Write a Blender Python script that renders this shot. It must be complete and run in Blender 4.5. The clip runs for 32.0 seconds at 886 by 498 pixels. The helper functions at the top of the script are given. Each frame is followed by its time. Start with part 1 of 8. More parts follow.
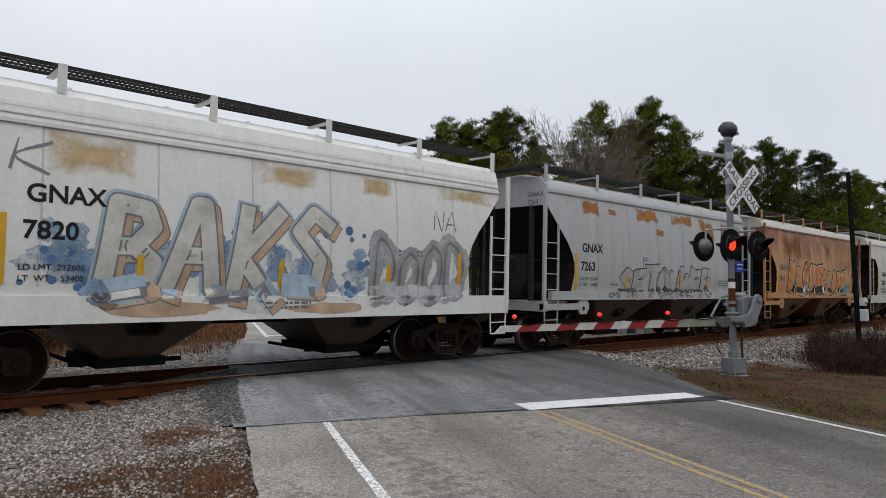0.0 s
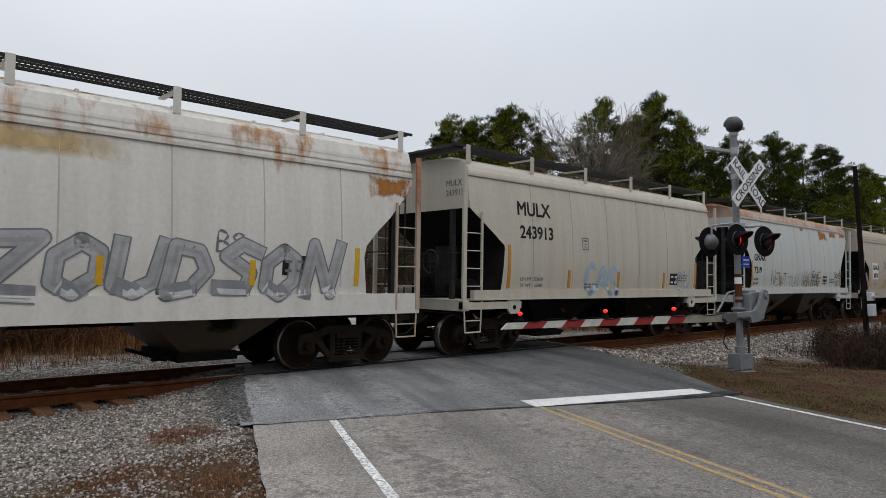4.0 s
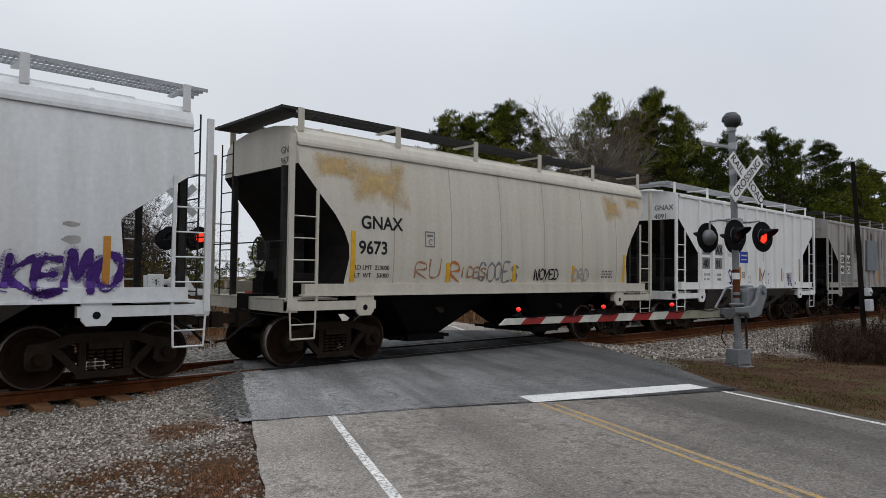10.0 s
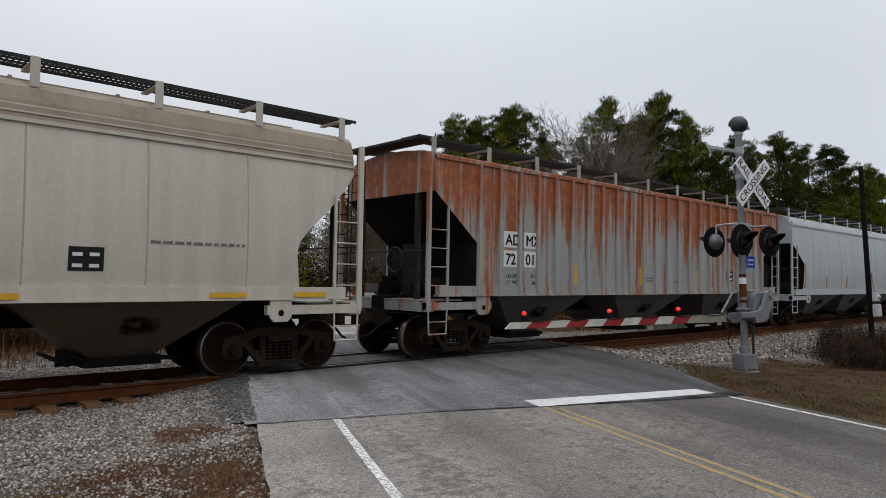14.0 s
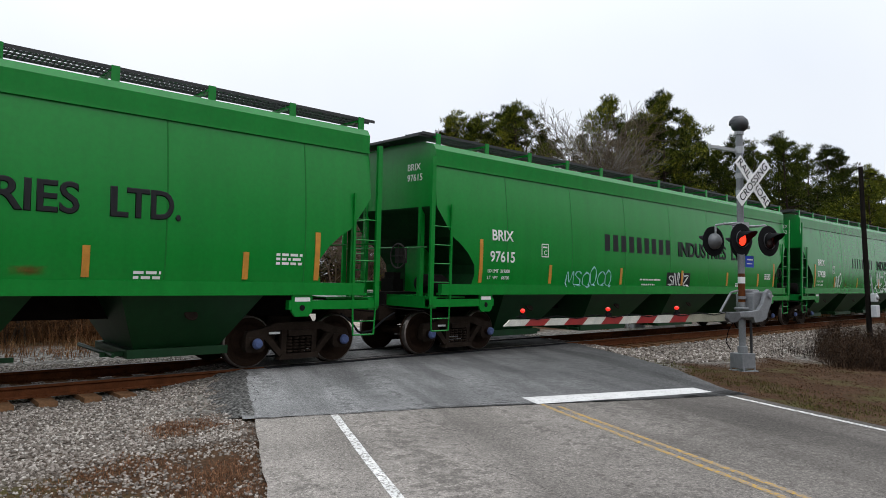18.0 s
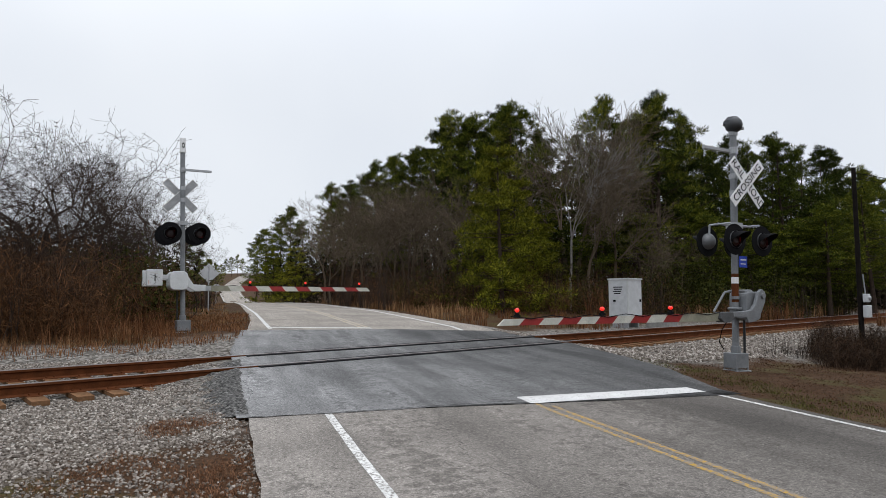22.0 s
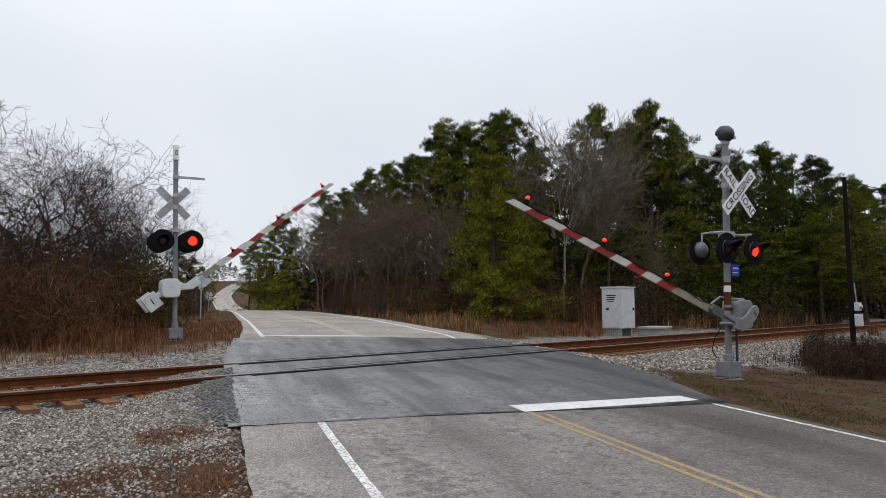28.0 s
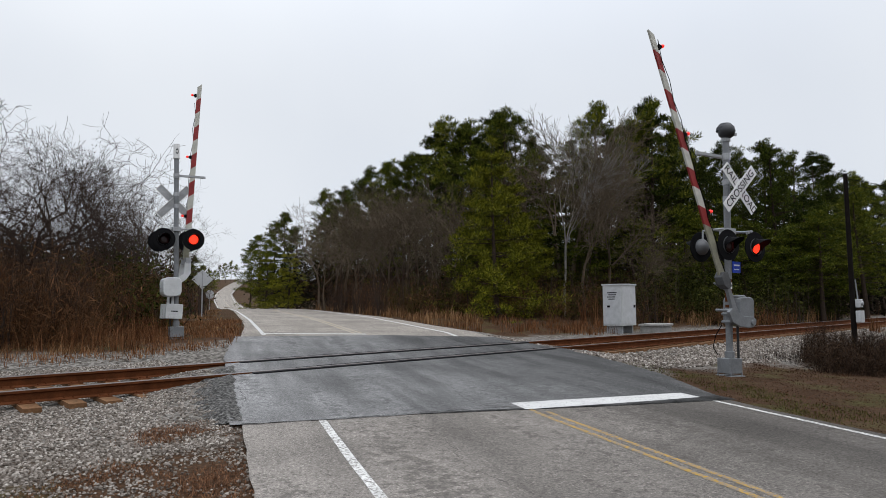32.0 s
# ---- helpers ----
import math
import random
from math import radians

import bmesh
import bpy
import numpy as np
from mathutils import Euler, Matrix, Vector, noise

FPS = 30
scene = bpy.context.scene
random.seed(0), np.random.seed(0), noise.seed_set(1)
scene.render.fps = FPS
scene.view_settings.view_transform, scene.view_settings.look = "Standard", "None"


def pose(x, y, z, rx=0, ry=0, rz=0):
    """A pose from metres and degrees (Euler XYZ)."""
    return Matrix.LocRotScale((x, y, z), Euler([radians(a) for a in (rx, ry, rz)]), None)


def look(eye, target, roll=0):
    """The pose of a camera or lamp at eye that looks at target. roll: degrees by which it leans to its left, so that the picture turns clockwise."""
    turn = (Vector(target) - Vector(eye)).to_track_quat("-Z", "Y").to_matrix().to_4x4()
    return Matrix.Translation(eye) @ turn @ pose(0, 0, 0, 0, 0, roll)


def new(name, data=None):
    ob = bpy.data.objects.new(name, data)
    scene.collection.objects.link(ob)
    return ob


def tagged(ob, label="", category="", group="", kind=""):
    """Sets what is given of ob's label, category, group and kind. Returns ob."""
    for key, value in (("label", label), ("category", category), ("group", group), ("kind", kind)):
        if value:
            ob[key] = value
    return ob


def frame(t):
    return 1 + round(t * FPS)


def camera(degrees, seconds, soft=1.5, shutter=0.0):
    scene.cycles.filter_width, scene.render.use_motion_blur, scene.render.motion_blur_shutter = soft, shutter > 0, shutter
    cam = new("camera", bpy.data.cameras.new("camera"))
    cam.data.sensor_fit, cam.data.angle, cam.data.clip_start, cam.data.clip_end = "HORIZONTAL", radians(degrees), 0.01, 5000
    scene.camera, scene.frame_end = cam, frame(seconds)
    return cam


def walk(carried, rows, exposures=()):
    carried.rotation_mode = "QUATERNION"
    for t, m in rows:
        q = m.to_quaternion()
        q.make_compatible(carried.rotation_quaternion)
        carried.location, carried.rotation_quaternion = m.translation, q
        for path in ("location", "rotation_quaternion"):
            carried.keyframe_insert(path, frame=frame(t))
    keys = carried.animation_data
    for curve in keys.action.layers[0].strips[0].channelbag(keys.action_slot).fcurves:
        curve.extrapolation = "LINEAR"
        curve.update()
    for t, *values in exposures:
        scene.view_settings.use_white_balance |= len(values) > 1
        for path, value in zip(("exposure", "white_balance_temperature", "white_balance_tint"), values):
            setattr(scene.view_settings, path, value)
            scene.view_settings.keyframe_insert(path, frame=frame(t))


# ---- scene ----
# The camera stands at the road's edge and sways a little on its support.
EYE = (0.0, -11.307, 1.177)
SWAY = [
    (0, 94.741, 0.798, -42.987), (0.5, 94.773, 0.759, -42.795), (1, 94.813, 0.840, -42.645), (1.5, 94.766, 0.904, -42.624),
    (2, 94.750, 0.977, -42.568), (2.5, 94.696, 1.194, -42.524), (3, 94.613, 1.255, -42.541), (3.5, 94.571, 1.211, -42.485),
    (5.5, 94.492, 0.986, -42.719), (6, 94.453, 1.015, -42.776), (6.5, 94.377, 1.064, -42.777), (7, 94.317, 1.222, -42.781),
    (7.5, 94.257, 1.193, -42.780), (8, 94.161, 1.194, -42.755), (8.5, 94.112, 1.244, -42.733), (9, 94.099, 1.298, -42.718),
    (9.5, 94.132, 1.318, -42.671), (10, 94.184, 1.241, -42.653), (10.5, 94.265, 1.273, -42.550), (11, 94.288, 1.200, -42.445),
    (11.5, 94.339, 1.255, -42.374), (12, 94.363, 1.234, -42.310), (12.5, 94.369, 1.148, -42.308), (13, 94.428, 1.170, -42.278),
    (13.5, 94.439, 0.990, -42.233), (14, 94.501, 1.023, -42.193), (14.5, 94.416, 0.890, -42.245), (16.5, 94.123, 0.768, -42.587),
    (17, 94.094, 0.640, -42.503), (17.5, 94.150, 0.594, -42.360), (18, 94.220, 0.508, -42.293), (18.5, 94.305, 0.576, -42.287),
    (19, 94.306, 0.582, -42.310), (19.5, 94.303, 0.618, -42.391), (20, 94.254, 0.488, -42.483), (20.5, 94.217, 0.374, -42.600),
    (21, 94.201, 0.456, -42.703), (21.5, 94.190, 0.335, -42.753), (22, 94.159, 0.371, -42.760), (22.5, 94.130, 0.418, -42.788),
    (23, 94.154, 0.549, -42.772), (23.5, 94.153, 0.538, -42.766), (24, 94.180, 0.467, -42.705), (24.5, 94.203, 0.422, -42.690),
    (25, 94.178, 0.412, -42.780), (25.5, 94.083, 0.557, -42.856), (27.5, 94.704, 0.222, -43.238), (28, 94.829, 0.287, -43.316),
    (28.5, 94.700, 0.188, -43.554), (29, 94.550, 0.248, -43.667), (29.5, 94.393, 0.399, -43.619), (30, 94.344, 0.449, -43.537),
    (30.5, 94.359, 0.490, -43.351), (31, 94.377, 0.514, -43.280), (31.5, 94.495, 0.489, -43.272), (32, 94.648, 0.455, -43.232)
]
EXPOSURES = [(0, -0.04), (3.5, -0.1), (5.5, -0.18), (9, -0.12), (12, -0.18), (14.5, -0.1), (16.5, 0.1), (18, 0.3), (20.5, 0.38), (21.2, 0.3), (22, 0.13), (25.5, 0.1), (32, 0.06)]
cam = camera(66.3, 32.0, soft=0.8, shutter=0.0)
walk(cam, [(t, pose(*EYE, rx, ry, rz)) for t, rx, ry, rz in SWAY], exposures=EXPOSURES)

# ---- light: bright overcast winter sky, a soft sun behind the cloud ----
SUN_ELEVATION, SUN_AZIMUTH = 60.0, 200.0     # degrees; azimuth from +y towards +x
world = bpy.data.worlds.new("overcast_sky")
scene.world = world
world.use_nodes = True
wn, wl = world.node_tree.nodes, world.node_tree.links
sky = wn.new("ShaderNodeTexSky")
sky.sky_type, sky.sun_disc = "NISHITA", False
sky.sun_elevation, sky.sun_rotation = radians(SUN_ELEVATION), radians(SUN_AZIMUTH)
sky.air_density, sky.dust_density, sky.ozone_density = 1.0, 3.0, 1.0
cloud = wn.new("ShaderNodeMix")
cloud.data_type = "RGBA"
cloud.inputs[0].default_value = 0.93
coords = wn.new("ShaderNodeTexCoord")
cover = wn.new("ShaderNodeTexNoise")
cover.inputs["Scale"].default_value, cover.inputs["Detail"].default_value = 1.3, 4.0
ramp = wn.new("ShaderNodeValToRGB")
ramp.color_ramp.elements[0].position, ramp.color_ramp.elements[0].color = 0.3, (7.8, 8.35, 9.3, 1)
ramp.color_ramp.elements[1].position, ramp.color_ramp.elements[1].color = 0.75, (9.6, 10.0, 10.55, 1)
wl.new(coords.outputs["Generated"], cover.inputs["Vector"])
wl.new(cover.outputs["Fac"], ramp.inputs["Fac"])
wl.new(sky.outputs["Color"], cloud.inputs[6])
wl.new(ramp.outputs["Color"], cloud.inputs[7])
# an overcast sky is brightest overhead
up = wn.new("ShaderNodeSeparateXYZ")
wl.new(coords.outputs["Generated"], up.inputs[0])
lift = wn.new("ShaderNodeMapRange")
lift.interpolation_type = "SMOOTHSTEP"
lift.inputs[1].default_value, lift.inputs[2].default_value, lift.inputs[3].default_value, lift.inputs[4].default_value = 0.25, 1.0, 1.0, 2.4
wl.new(up.outputs["Z"], lift.inputs[0])
bright = wn.new("ShaderNodeVectorMath")
bright.operation = "SCALE"
wl.new(cloud.outputs[2], bright.inputs[0])
wl.new(lift.outputs[0], bright.inputs["Scale"])
background = wn["Background"]
background.inputs["Strength"].default_value = 0.085
wl.new(bright.outputs[0], background.inputs["Color"])

sun_data = bpy.data.lights.new("sun", "SUN")
sun_data.energy, sun_data.angle, sun_data.color = 0.5, radians(35), (1.0, 0.97, 0.92)
sun = new("sun", sun_data)
sun.matrix_world = look((0, 0, 50), (-50 * math.sin(radians(SUN_AZIMUTH)) / math.tan(radians(SUN_ELEVATION)),
                                     -50 * math.cos(radians(SUN_AZIMUTH)) / math.tan(radians(SUN_ELEVATION)), 0))

# ---- materials ----
def shader(name, colour=(0.5, 0.5, 0.5), rough=0.8, metal=0.0):
    m = bpy.data.materials.new(name)
    m.use_nodes = True
    b = m.node_tree.nodes["Principled BSDF"]
    b.inputs["Base Color"].default_value = (*colour, 1)
    b.inputs["Roughness"].default_value, b.inputs["Metallic"].default_value = rough, metal
    b.inputs["Specular IOR Level"].default_value = 0.5 if rough < 0.6 else (0.18 if rough < 0.75 else 0.06)
    return m, m.node_tree.nodes, m.node_tree.links, b


def texture(nodes, links, scale, detail=6, space="Object", stretch=None, rough=0.6):
    tc = nodes.new("ShaderNodeTexCoord")
    tex = nodes.new("ShaderNodeTexNoise")
    tex.inputs["Scale"].default_value, tex.inputs["Detail"].default_value, tex.inputs["Roughness"].default_value = scale, detail, rough
    if stretch:
        mp = nodes.new("ShaderNodeMapping")
        mp.inputs["Scale"].default_value = stretch
        links.new(tc.outputs[space], mp.inputs["Vector"])
        links.new(mp.outputs["Vector"], tex.inputs["Vector"])
    else:
        links.new(tc.outputs[space], tex.inputs["Vector"])
    return tex.outputs["Fac"]


def ramp_of(nodes, links, source, stops):
    r = nodes.new("ShaderNodeValToRGB")
    while len(r.color_ramp.elements) < len(stops):
        r.color_ramp.elements.new(0.5)
    for e, (pos, c) in zip(r.color_ramp.elements, stops):
        e.position, e.color = pos, (*c, 1) if not isinstance(c, (int, float)) else (c, c, c, 1)
    links.new(source, r.inputs["Fac"])
    return r.outputs["Color"]


def blend(nodes, links, fac, a, b, mode="MIX"):
    m = nodes.new("ShaderNodeMix")
    m.data_type, m.blend_type = "RGBA", mode
    for slot, v in ((0, fac), (6, a), (7, b)):
        sock = m.inputs[slot]
        if isinstance(v, (int, float)):
            sock.default_value = v if slot == 0 else (v, v, v, 1)
        elif isinstance(v, tuple):
            sock.default_value = (*v, 1)
        else:
            links.new(v, sock)
    return m.outputs[2]


def relief(nodes, links, b, height, strength=0.4, distance=0.01):
    bump = nodes.new("ShaderNodeBump")
    bump.inputs["Strength"].default_value, bump.inputs["Distance"].default_value = strength, distance
    links.new(height, bump.inputs["Height"])
    links.new(bump.outputs["Normal"], b.inputs["Normal"])


def math_node(nodes, links, op, a, b=0.0, clamp=False):
    n = nodes.new("ShaderNodeMath")
    n.operation, n.use_clamp = op, clamp
    for sock, v in ((n.inputs[0], a), (n.inputs[1], b)):
        if isinstance(v, (int, float)):
            sock.default_value = v
        else:
            links.new(v, sock)
    return n.outputs[0]


def plain(name, colour, rough=0.7, metal=0.0, vary=0.25, scale=6.0, bump=0.0):
    """Paint, metal or wood with mottling at two scales."""
    m, n, l, b = shader(name, colour, rough, metal)
    big = ramp_of(n, l, texture(n, l, scale), [(0.3, 1 - vary), (0.7, 1.0)])
    small = ramp_of(n, l, texture(n, l, scale * 9), [(0.35, 1 - vary * 0.6), (0.7, 1.0)])
    c = blend(n, l, 1.0, blend(n, l, 1.0, colour, big, "MULTIPLY"), small, "MULTIPLY")
    l.new(c, b.inputs["Base Color"])
    if bump:
        relief(n, l, b, texture(n, l, scale * 12), bump)
    return m


def glow(name, colour, power):
    m, n, l, b = shader(name, colour, 0.3)
    b.inputs["Emission Color"].default_value, b.inputs["Emission Strength"].default_value = (*colour, 1), power
    return m


def car_paint(name, colour, rust=0.0, grime=0.3, streak=0.3, rust_colour=(0.24, 0.085, 0.03), rough=0.5, mottle=(0.9, 0.86, 0.78), eave=True):
    """Old freight car paint: vertical dirt streaks, dust, and rust that bleeds down from the eaves."""
    m, n, l, b = shader(name, colour, rough)
    b.inputs["Specular IOR Level"].default_value = 0.3
    streaks = ramp_of(n, l, texture(n, l, 1.0, 8, stretch=(3.2, 3.2, 0.16)), [(0.36, 0.0), (0.72, 1.0)])
    dust = ramp_of(n, l, texture(n, l, 0.55, 7), [(0.35, 0.0), (0.7, 1.0)])
    fine = ramp_of(n, l, texture(n, l, 14, 6), [(0.3, 0.88), (0.7, 1.0)])
    c = blend(n, l, math_node(n, l, "MULTIPLY", streaks, streak), colour, tuple(v * 0.5 * w for v, w in zip(colour, (1.0, 0.93, 0.82))))
    c = blend(n, l, math_node(n, l, "MULTIPLY", dust, grime), c, tuple(v * w for v, w in zip(colour, mottle)))
    c = blend(n, l, 1.0, c, fine, "MULTIPLY")
    if rust:
        tc = n.new("ShaderNodeTexCoord")
        sep = n.new("ShaderNodeSeparateXYZ")
        l.new(tc.outputs["Object"], sep.inputs[0])
        patch = texture(n, l, 0.75, 9, stretch=(1.0, 1.0, 0.75), rough=0.68)
        drip = texture(n, l, 1.0, 6, stretch=(4.5, 4.5, 0.25))
        high = n.new("ShaderNodeMapRange")
        high.inputs[1].default_value, high.inputs[2].default_value = 2.0, 3.9
        high.inputs[3].default_value, high.inputs[4].default_value = (-0.12, 0.10) if rust < 0.82 else (-0.07, 0.05)
        l.new(sep.outputs["Z"], high.inputs[0])
        share = 0.65 if rust < 0.82 else 0.3
        s = math_node(n, l, "ADD", math_node(n, l, "MULTIPLY", patch, share), math_node(n, l, "MULTIPLY", drip, 1 - share))
        if eave:
            s = math_node(n, l, "ADD", s, high.outputs[0])
        cut = 0.72 - 0.34 * rust
        mask = ramp_of(n, l, s, [(cut, 0.0), (cut + 0.09, 1.0)])
        rc = ramp_of(n, l, texture(n, l, 5, 8), [(0.3, tuple(v * 0.6 for v in rust_colour)), (0.55, rust_colour), (0.8, tuple(min(1, v * 1.7) for v in rust_colour))])
        c = blend(n, l, math_node(n, l, "MULTIPLY", mask, 0.94), c, rc)
    l.new(c, b.inputs["Base Color"])
    relief(n, l, b, texture(n, l, 2.2, 3), 0.15, 0.03)
    return m


def ground_material():
    m, n, l, b = shader("ground_litter", rough=0.95)
    tc = n.new("ShaderNodeTexCoord")
    sep = n.new("ShaderNodeSeparateXYZ")
    l.new(tc.outputs["Object"], sep.inputs[0])
    away = math_node(n, l, "ABSOLUTE", math_node(n, l, "SUBTRACT", sep.outputs["Y"], 0.75))
    wob = texture(n, l, 0.7, 6)
    edge = math_node(n, l, "ADD", away, math_node(n, l, "MULTIPLY", math_node(n, l, "SUBTRACT", wob, 0.5), 5.0))
    bed = ramp_of(n, l, math_node(n, l, "MULTIPLY", edge, 0.1), [(0.43, 1.0), (0.55, 0.0)])
    vor = n.new("ShaderNodeTexVoronoi")
    vor.inputs["Scale"].default_value = 16.0
    l.new(tc.outputs["Object"], vor.inputs["Vector"])
    hsv = n.new("ShaderNodeSeparateColor")
    l.new(vor.outputs["Color"], hsv.inputs[0])
    stone = ramp_of(n, l, hsv.outputs[0], [(0.0, (0.045, 0.038, 0.031)), (0.5, (0.13, 0.117, 0.103)), (1.0, (0.26, 0.24, 0.215))])
    straw = ramp_of(n, l, texture(n, l, 22, 8, stretch=(1, 1, 1)), [(0.3, (0.016, 0.008, 0.004)), (0.5, (0.058, 0.028, 0.013)), (0.75, (0.15, 0.08, 0.04))])
    soil = ramp_of(n, l, texture(n, l, 1.6, 7), [(0.38, (0.026, 0.017, 0.011)), (0.62, (0.075, 0.050, 0.034))])
    soil = blend(n, l, 0.62, soil, straw)
    green = ramp_of(n, l, texture(n, l, 0.9, 7), [(0.52, 0.0), (0.66, 0.55)])
    soil = blend(n, l, green, soil, (0.07, 0.075, 0.025))
    l.new(blend(n, l, bed, soil, stone), b.inputs["Base Color"])
    relief(n, l, b, blend(n, l, bed, texture(n, l, 30, 8), vor.outputs["Distance"]), 0.9, 0.04)
    return m


def asphalt_material(name, dark, light, patchy=0.5, scale=1.0, lanes=0.85):
    m, n, l, b = shader(name, rough=0.9)
    grain = ramp_of(n, l, texture(n, l, 160, 3), [(0.32, dark), (0.68, light)])
    wear = ramp_of(n, l, texture(n, l, 0.55 * scale, 7), [(0.35, 0.74), (0.7, 1.08)])
    c = blend(n, l, 1.0, grain, wear, "MULTIPLY")
    a = radians(-25)
    tc = n.new("ShaderNodeTexCoord")
    mp = n.new("ShaderNodeMapping")
    mp.inputs["Rotation"].default_value = (0, 0, -a)
    l.new(tc.outputs["Object"], mp.inputs["Vector"])
    mp2 = n.new("ShaderNodeMapping")
    mp2.inputs["Scale"].default_value = (1.6, 0.16, 1)
    l.new(mp.outputs["Vector"], mp2.inputs["Vector"])
    tr = n.new("ShaderNodeTexNoise")
    tr.inputs["Scale"].default_value, tr.inputs["Detail"].default_value = 1.0, 6
    l.new(mp2.outputs["Vector"], tr.inputs["Vector"])
    c = blend(n, l, patchy, c, ramp_of(n, l, tr.outputs["Fac"], [(0.40, 0.60), (0.60, 1.16)]), "MULTIPLY")
    # oil-dark lane middles and a greyer right lane, darkened further to paint in lens vignetting
    sep = n.new("ShaderNodeSeparateXYZ")
    l.new(mp.outputs["Vector"], sep.inputs[0])
    lane = ramp_of(n, l, math_node(n, l, "MULTIPLY", math_node(n, l, "SUBTRACT", sep.outputs["X"], 4.8), 0.125), [(0.0, 1.3), (0.13, 1.25), (0.2, 1.05), (0.34, 0.86), (0.48, 0.93), (0.62, 0.60), (0.78, 0.46), (0.95, 0.42)])
    c = blend(n, l, lanes, c, lane, "MULTIPLY")
    chips = ramp_of(n, l, texture(n, l, 34, 5, rough=0.85), [(0.32, 0.35), (0.45, 0.9), (0.55, 1.05), (0.68, 1.7)])
    c = blend(n, l, 0.85, c, chips, "MULTIPLY")
    pits = n.new("ShaderNodeTexVoronoi")
    pits.inputs["Scale"].default_value = 62.0
    l.new(tc.outputs["Object"], pits.inputs["Vector"])
    c = blend(n, l, 0.7, c, ramp_of(n, l, pits.outputs["Color"], [(0.05, 0.4), (0.35, 0.9), (0.75, 1.1), (1.0, 1.9)]), "MULTIPLY")
    stain = ramp_of(n, l, texture(n, l, 2.3, 9, rough=0.72), [(0.57, 0.0), (0.72, 0.6)])
    c = blend(n, l, stain, c, tuple(v * 0.45 for v in dark))
    blot = math_node(n, l, "ADD", texture(n, l, 7.0, 9, rough=0.8), math_node(n, l, "MULTIPLY", math_node(n, l, "SUBTRACT", tr.outputs["Fac"], 0.5), 0.7))
    c = blend(n, l, ramp_of(n, l, blot, [(0.55, 0.0), (0.64, 0.55)]), c, tuple(v * 0.42 for v in dark))
    l.new(c, b.inputs["Base Color"])
    relief(n, l, b, texture(n, l, 140, 2), 0.5, 0.006)
    return m


def worn_paint(name, colour, under, keep=0.5):
    m, n, l, b = shader(name, colour, 0.8)
    chips = ramp_of(n, l, texture(n, l, 26, 8, rough=0.75), [(keep - 0.07, 0.0), (keep + 0.04, 1.0)])
    big = ramp_of(n, l, texture(n, l, 2.5, 6), [(0.3, 0.78), (0.7, 1.0)])
    l.new(blend(n, l, chips, under, blend(n, l, 1.0, colour, big, "MULTIPLY")), b.inputs["Base Color"])
    relief(n, l, b, texture(n, l, 140, 2), 0.4, 0.005)
    return m


def leaf_material(name, stops, rough=0.7):
    m, n, l, b = shader(name, rough=rough)
    b.inputs["Specular IOR Level"].default_value = 0.03
    geo = n.new("ShaderNodeNewGeometry")
    info = n.new("ShaderNodeObjectInfo")
    v = math_node(n, l, "ADD", math_node(n, l, "MULTIPLY", geo.outputs["Random Per Island"], 0.75), math_node(n, l, "MULTIPLY", info.outputs["Random"], 0.25))
    l.new(ramp_of(n, l, v, stops), b.inputs["Base Color"])
    return m


M = {}
M["ground"] = ground_material()
M["asphalt_new"] = asphalt_material("asphalt_crossing", (0.112, 0.110, 0.108), (0.292, 0.287, 0.282), 0.85)
M["asphalt_old"] = asphalt_material("asphalt_road", (0.130, 0.116, 0.103), (0.325, 0.295, 0.265), 0.6)
M["asphalt_far"] = asphalt_material("asphalt_bleached", (0.235, 0.21, 0.182), (0.44, 0.395, 0.345), 0.35, lanes=0.15)
M["white_line"] = worn_paint("road_paint_white", (0.60, 0.59, 0.57), (0.2, 0.19, 0.18), 0.42)
M["white_worn"] = worn_paint("road_paint_white_worn", (0.70, 0.69, 0.66), (0.2, 0.185, 0.17), 0.49)
M["yellow_line"] = worn_paint("road_paint_yellow", (0.44, 0.27, 0.055), (0.20, 0.175, 0.15), 0.53)
M["yellow_faint"] = worn_paint("road_paint_yellow_faint", (0.42, 0.29, 0.10), (0.36, 0.325, 0.28), 0.57)
M["rail_side"] = plain("rusty_rail", (0.135, 0.046, 0.018), 0.9, 0, 0.45, 5, 0.4)
M["rail_top"] = plain("polished_rail_head", (0.20, 0.17, 0.155), 0.42, 0.8, 0.3, 4)
M["tie"] = plain("weathered_timber", (0.27, 0.145, 0.075), 0.95, 0, 0.6, 3, 0.6)
M["rubber"] = plain("black_rubber", (0.025, 0.025, 0.027), 0.8, 0, 0.4, 4, 0.3)
M["steel_black"] = plain("black_painted_steel", (0.02, 0.02, 0.021), 0.55, 0, 0.4, 6)
M["galv"] = plain("galvanised_steel", (0.42, 0.43, 0.44), 0.5, 0.35, 0.3, 5)
M["alu"] = plain("aluminium_paint", (0.55, 0.56, 0.57), 0.5, 0.25, 0.2, 5)
M["concrete"] = plain("grey_concrete", (0.36, 0.35, 0.33), 0.95, 0, 0.35, 6, 0.5)
M["white"] = plain("white_sheeting", (0.75, 0.75, 0.74), 0.5, 0, 0.12, 3)
M["arm_white"] = plain("worn_arm_white", (0.60, 0.59, 0.52), 0.5, 0, 0.35, 5)
M["arm_red"] = plain("worn_arm_red", (0.30, 0.014, 0.012), 0.5, 0, 0.35, 5)
M["black"] = plain("black_paint", (0.010, 0.010, 0.011), 0.8, 0, 0.3, 5)
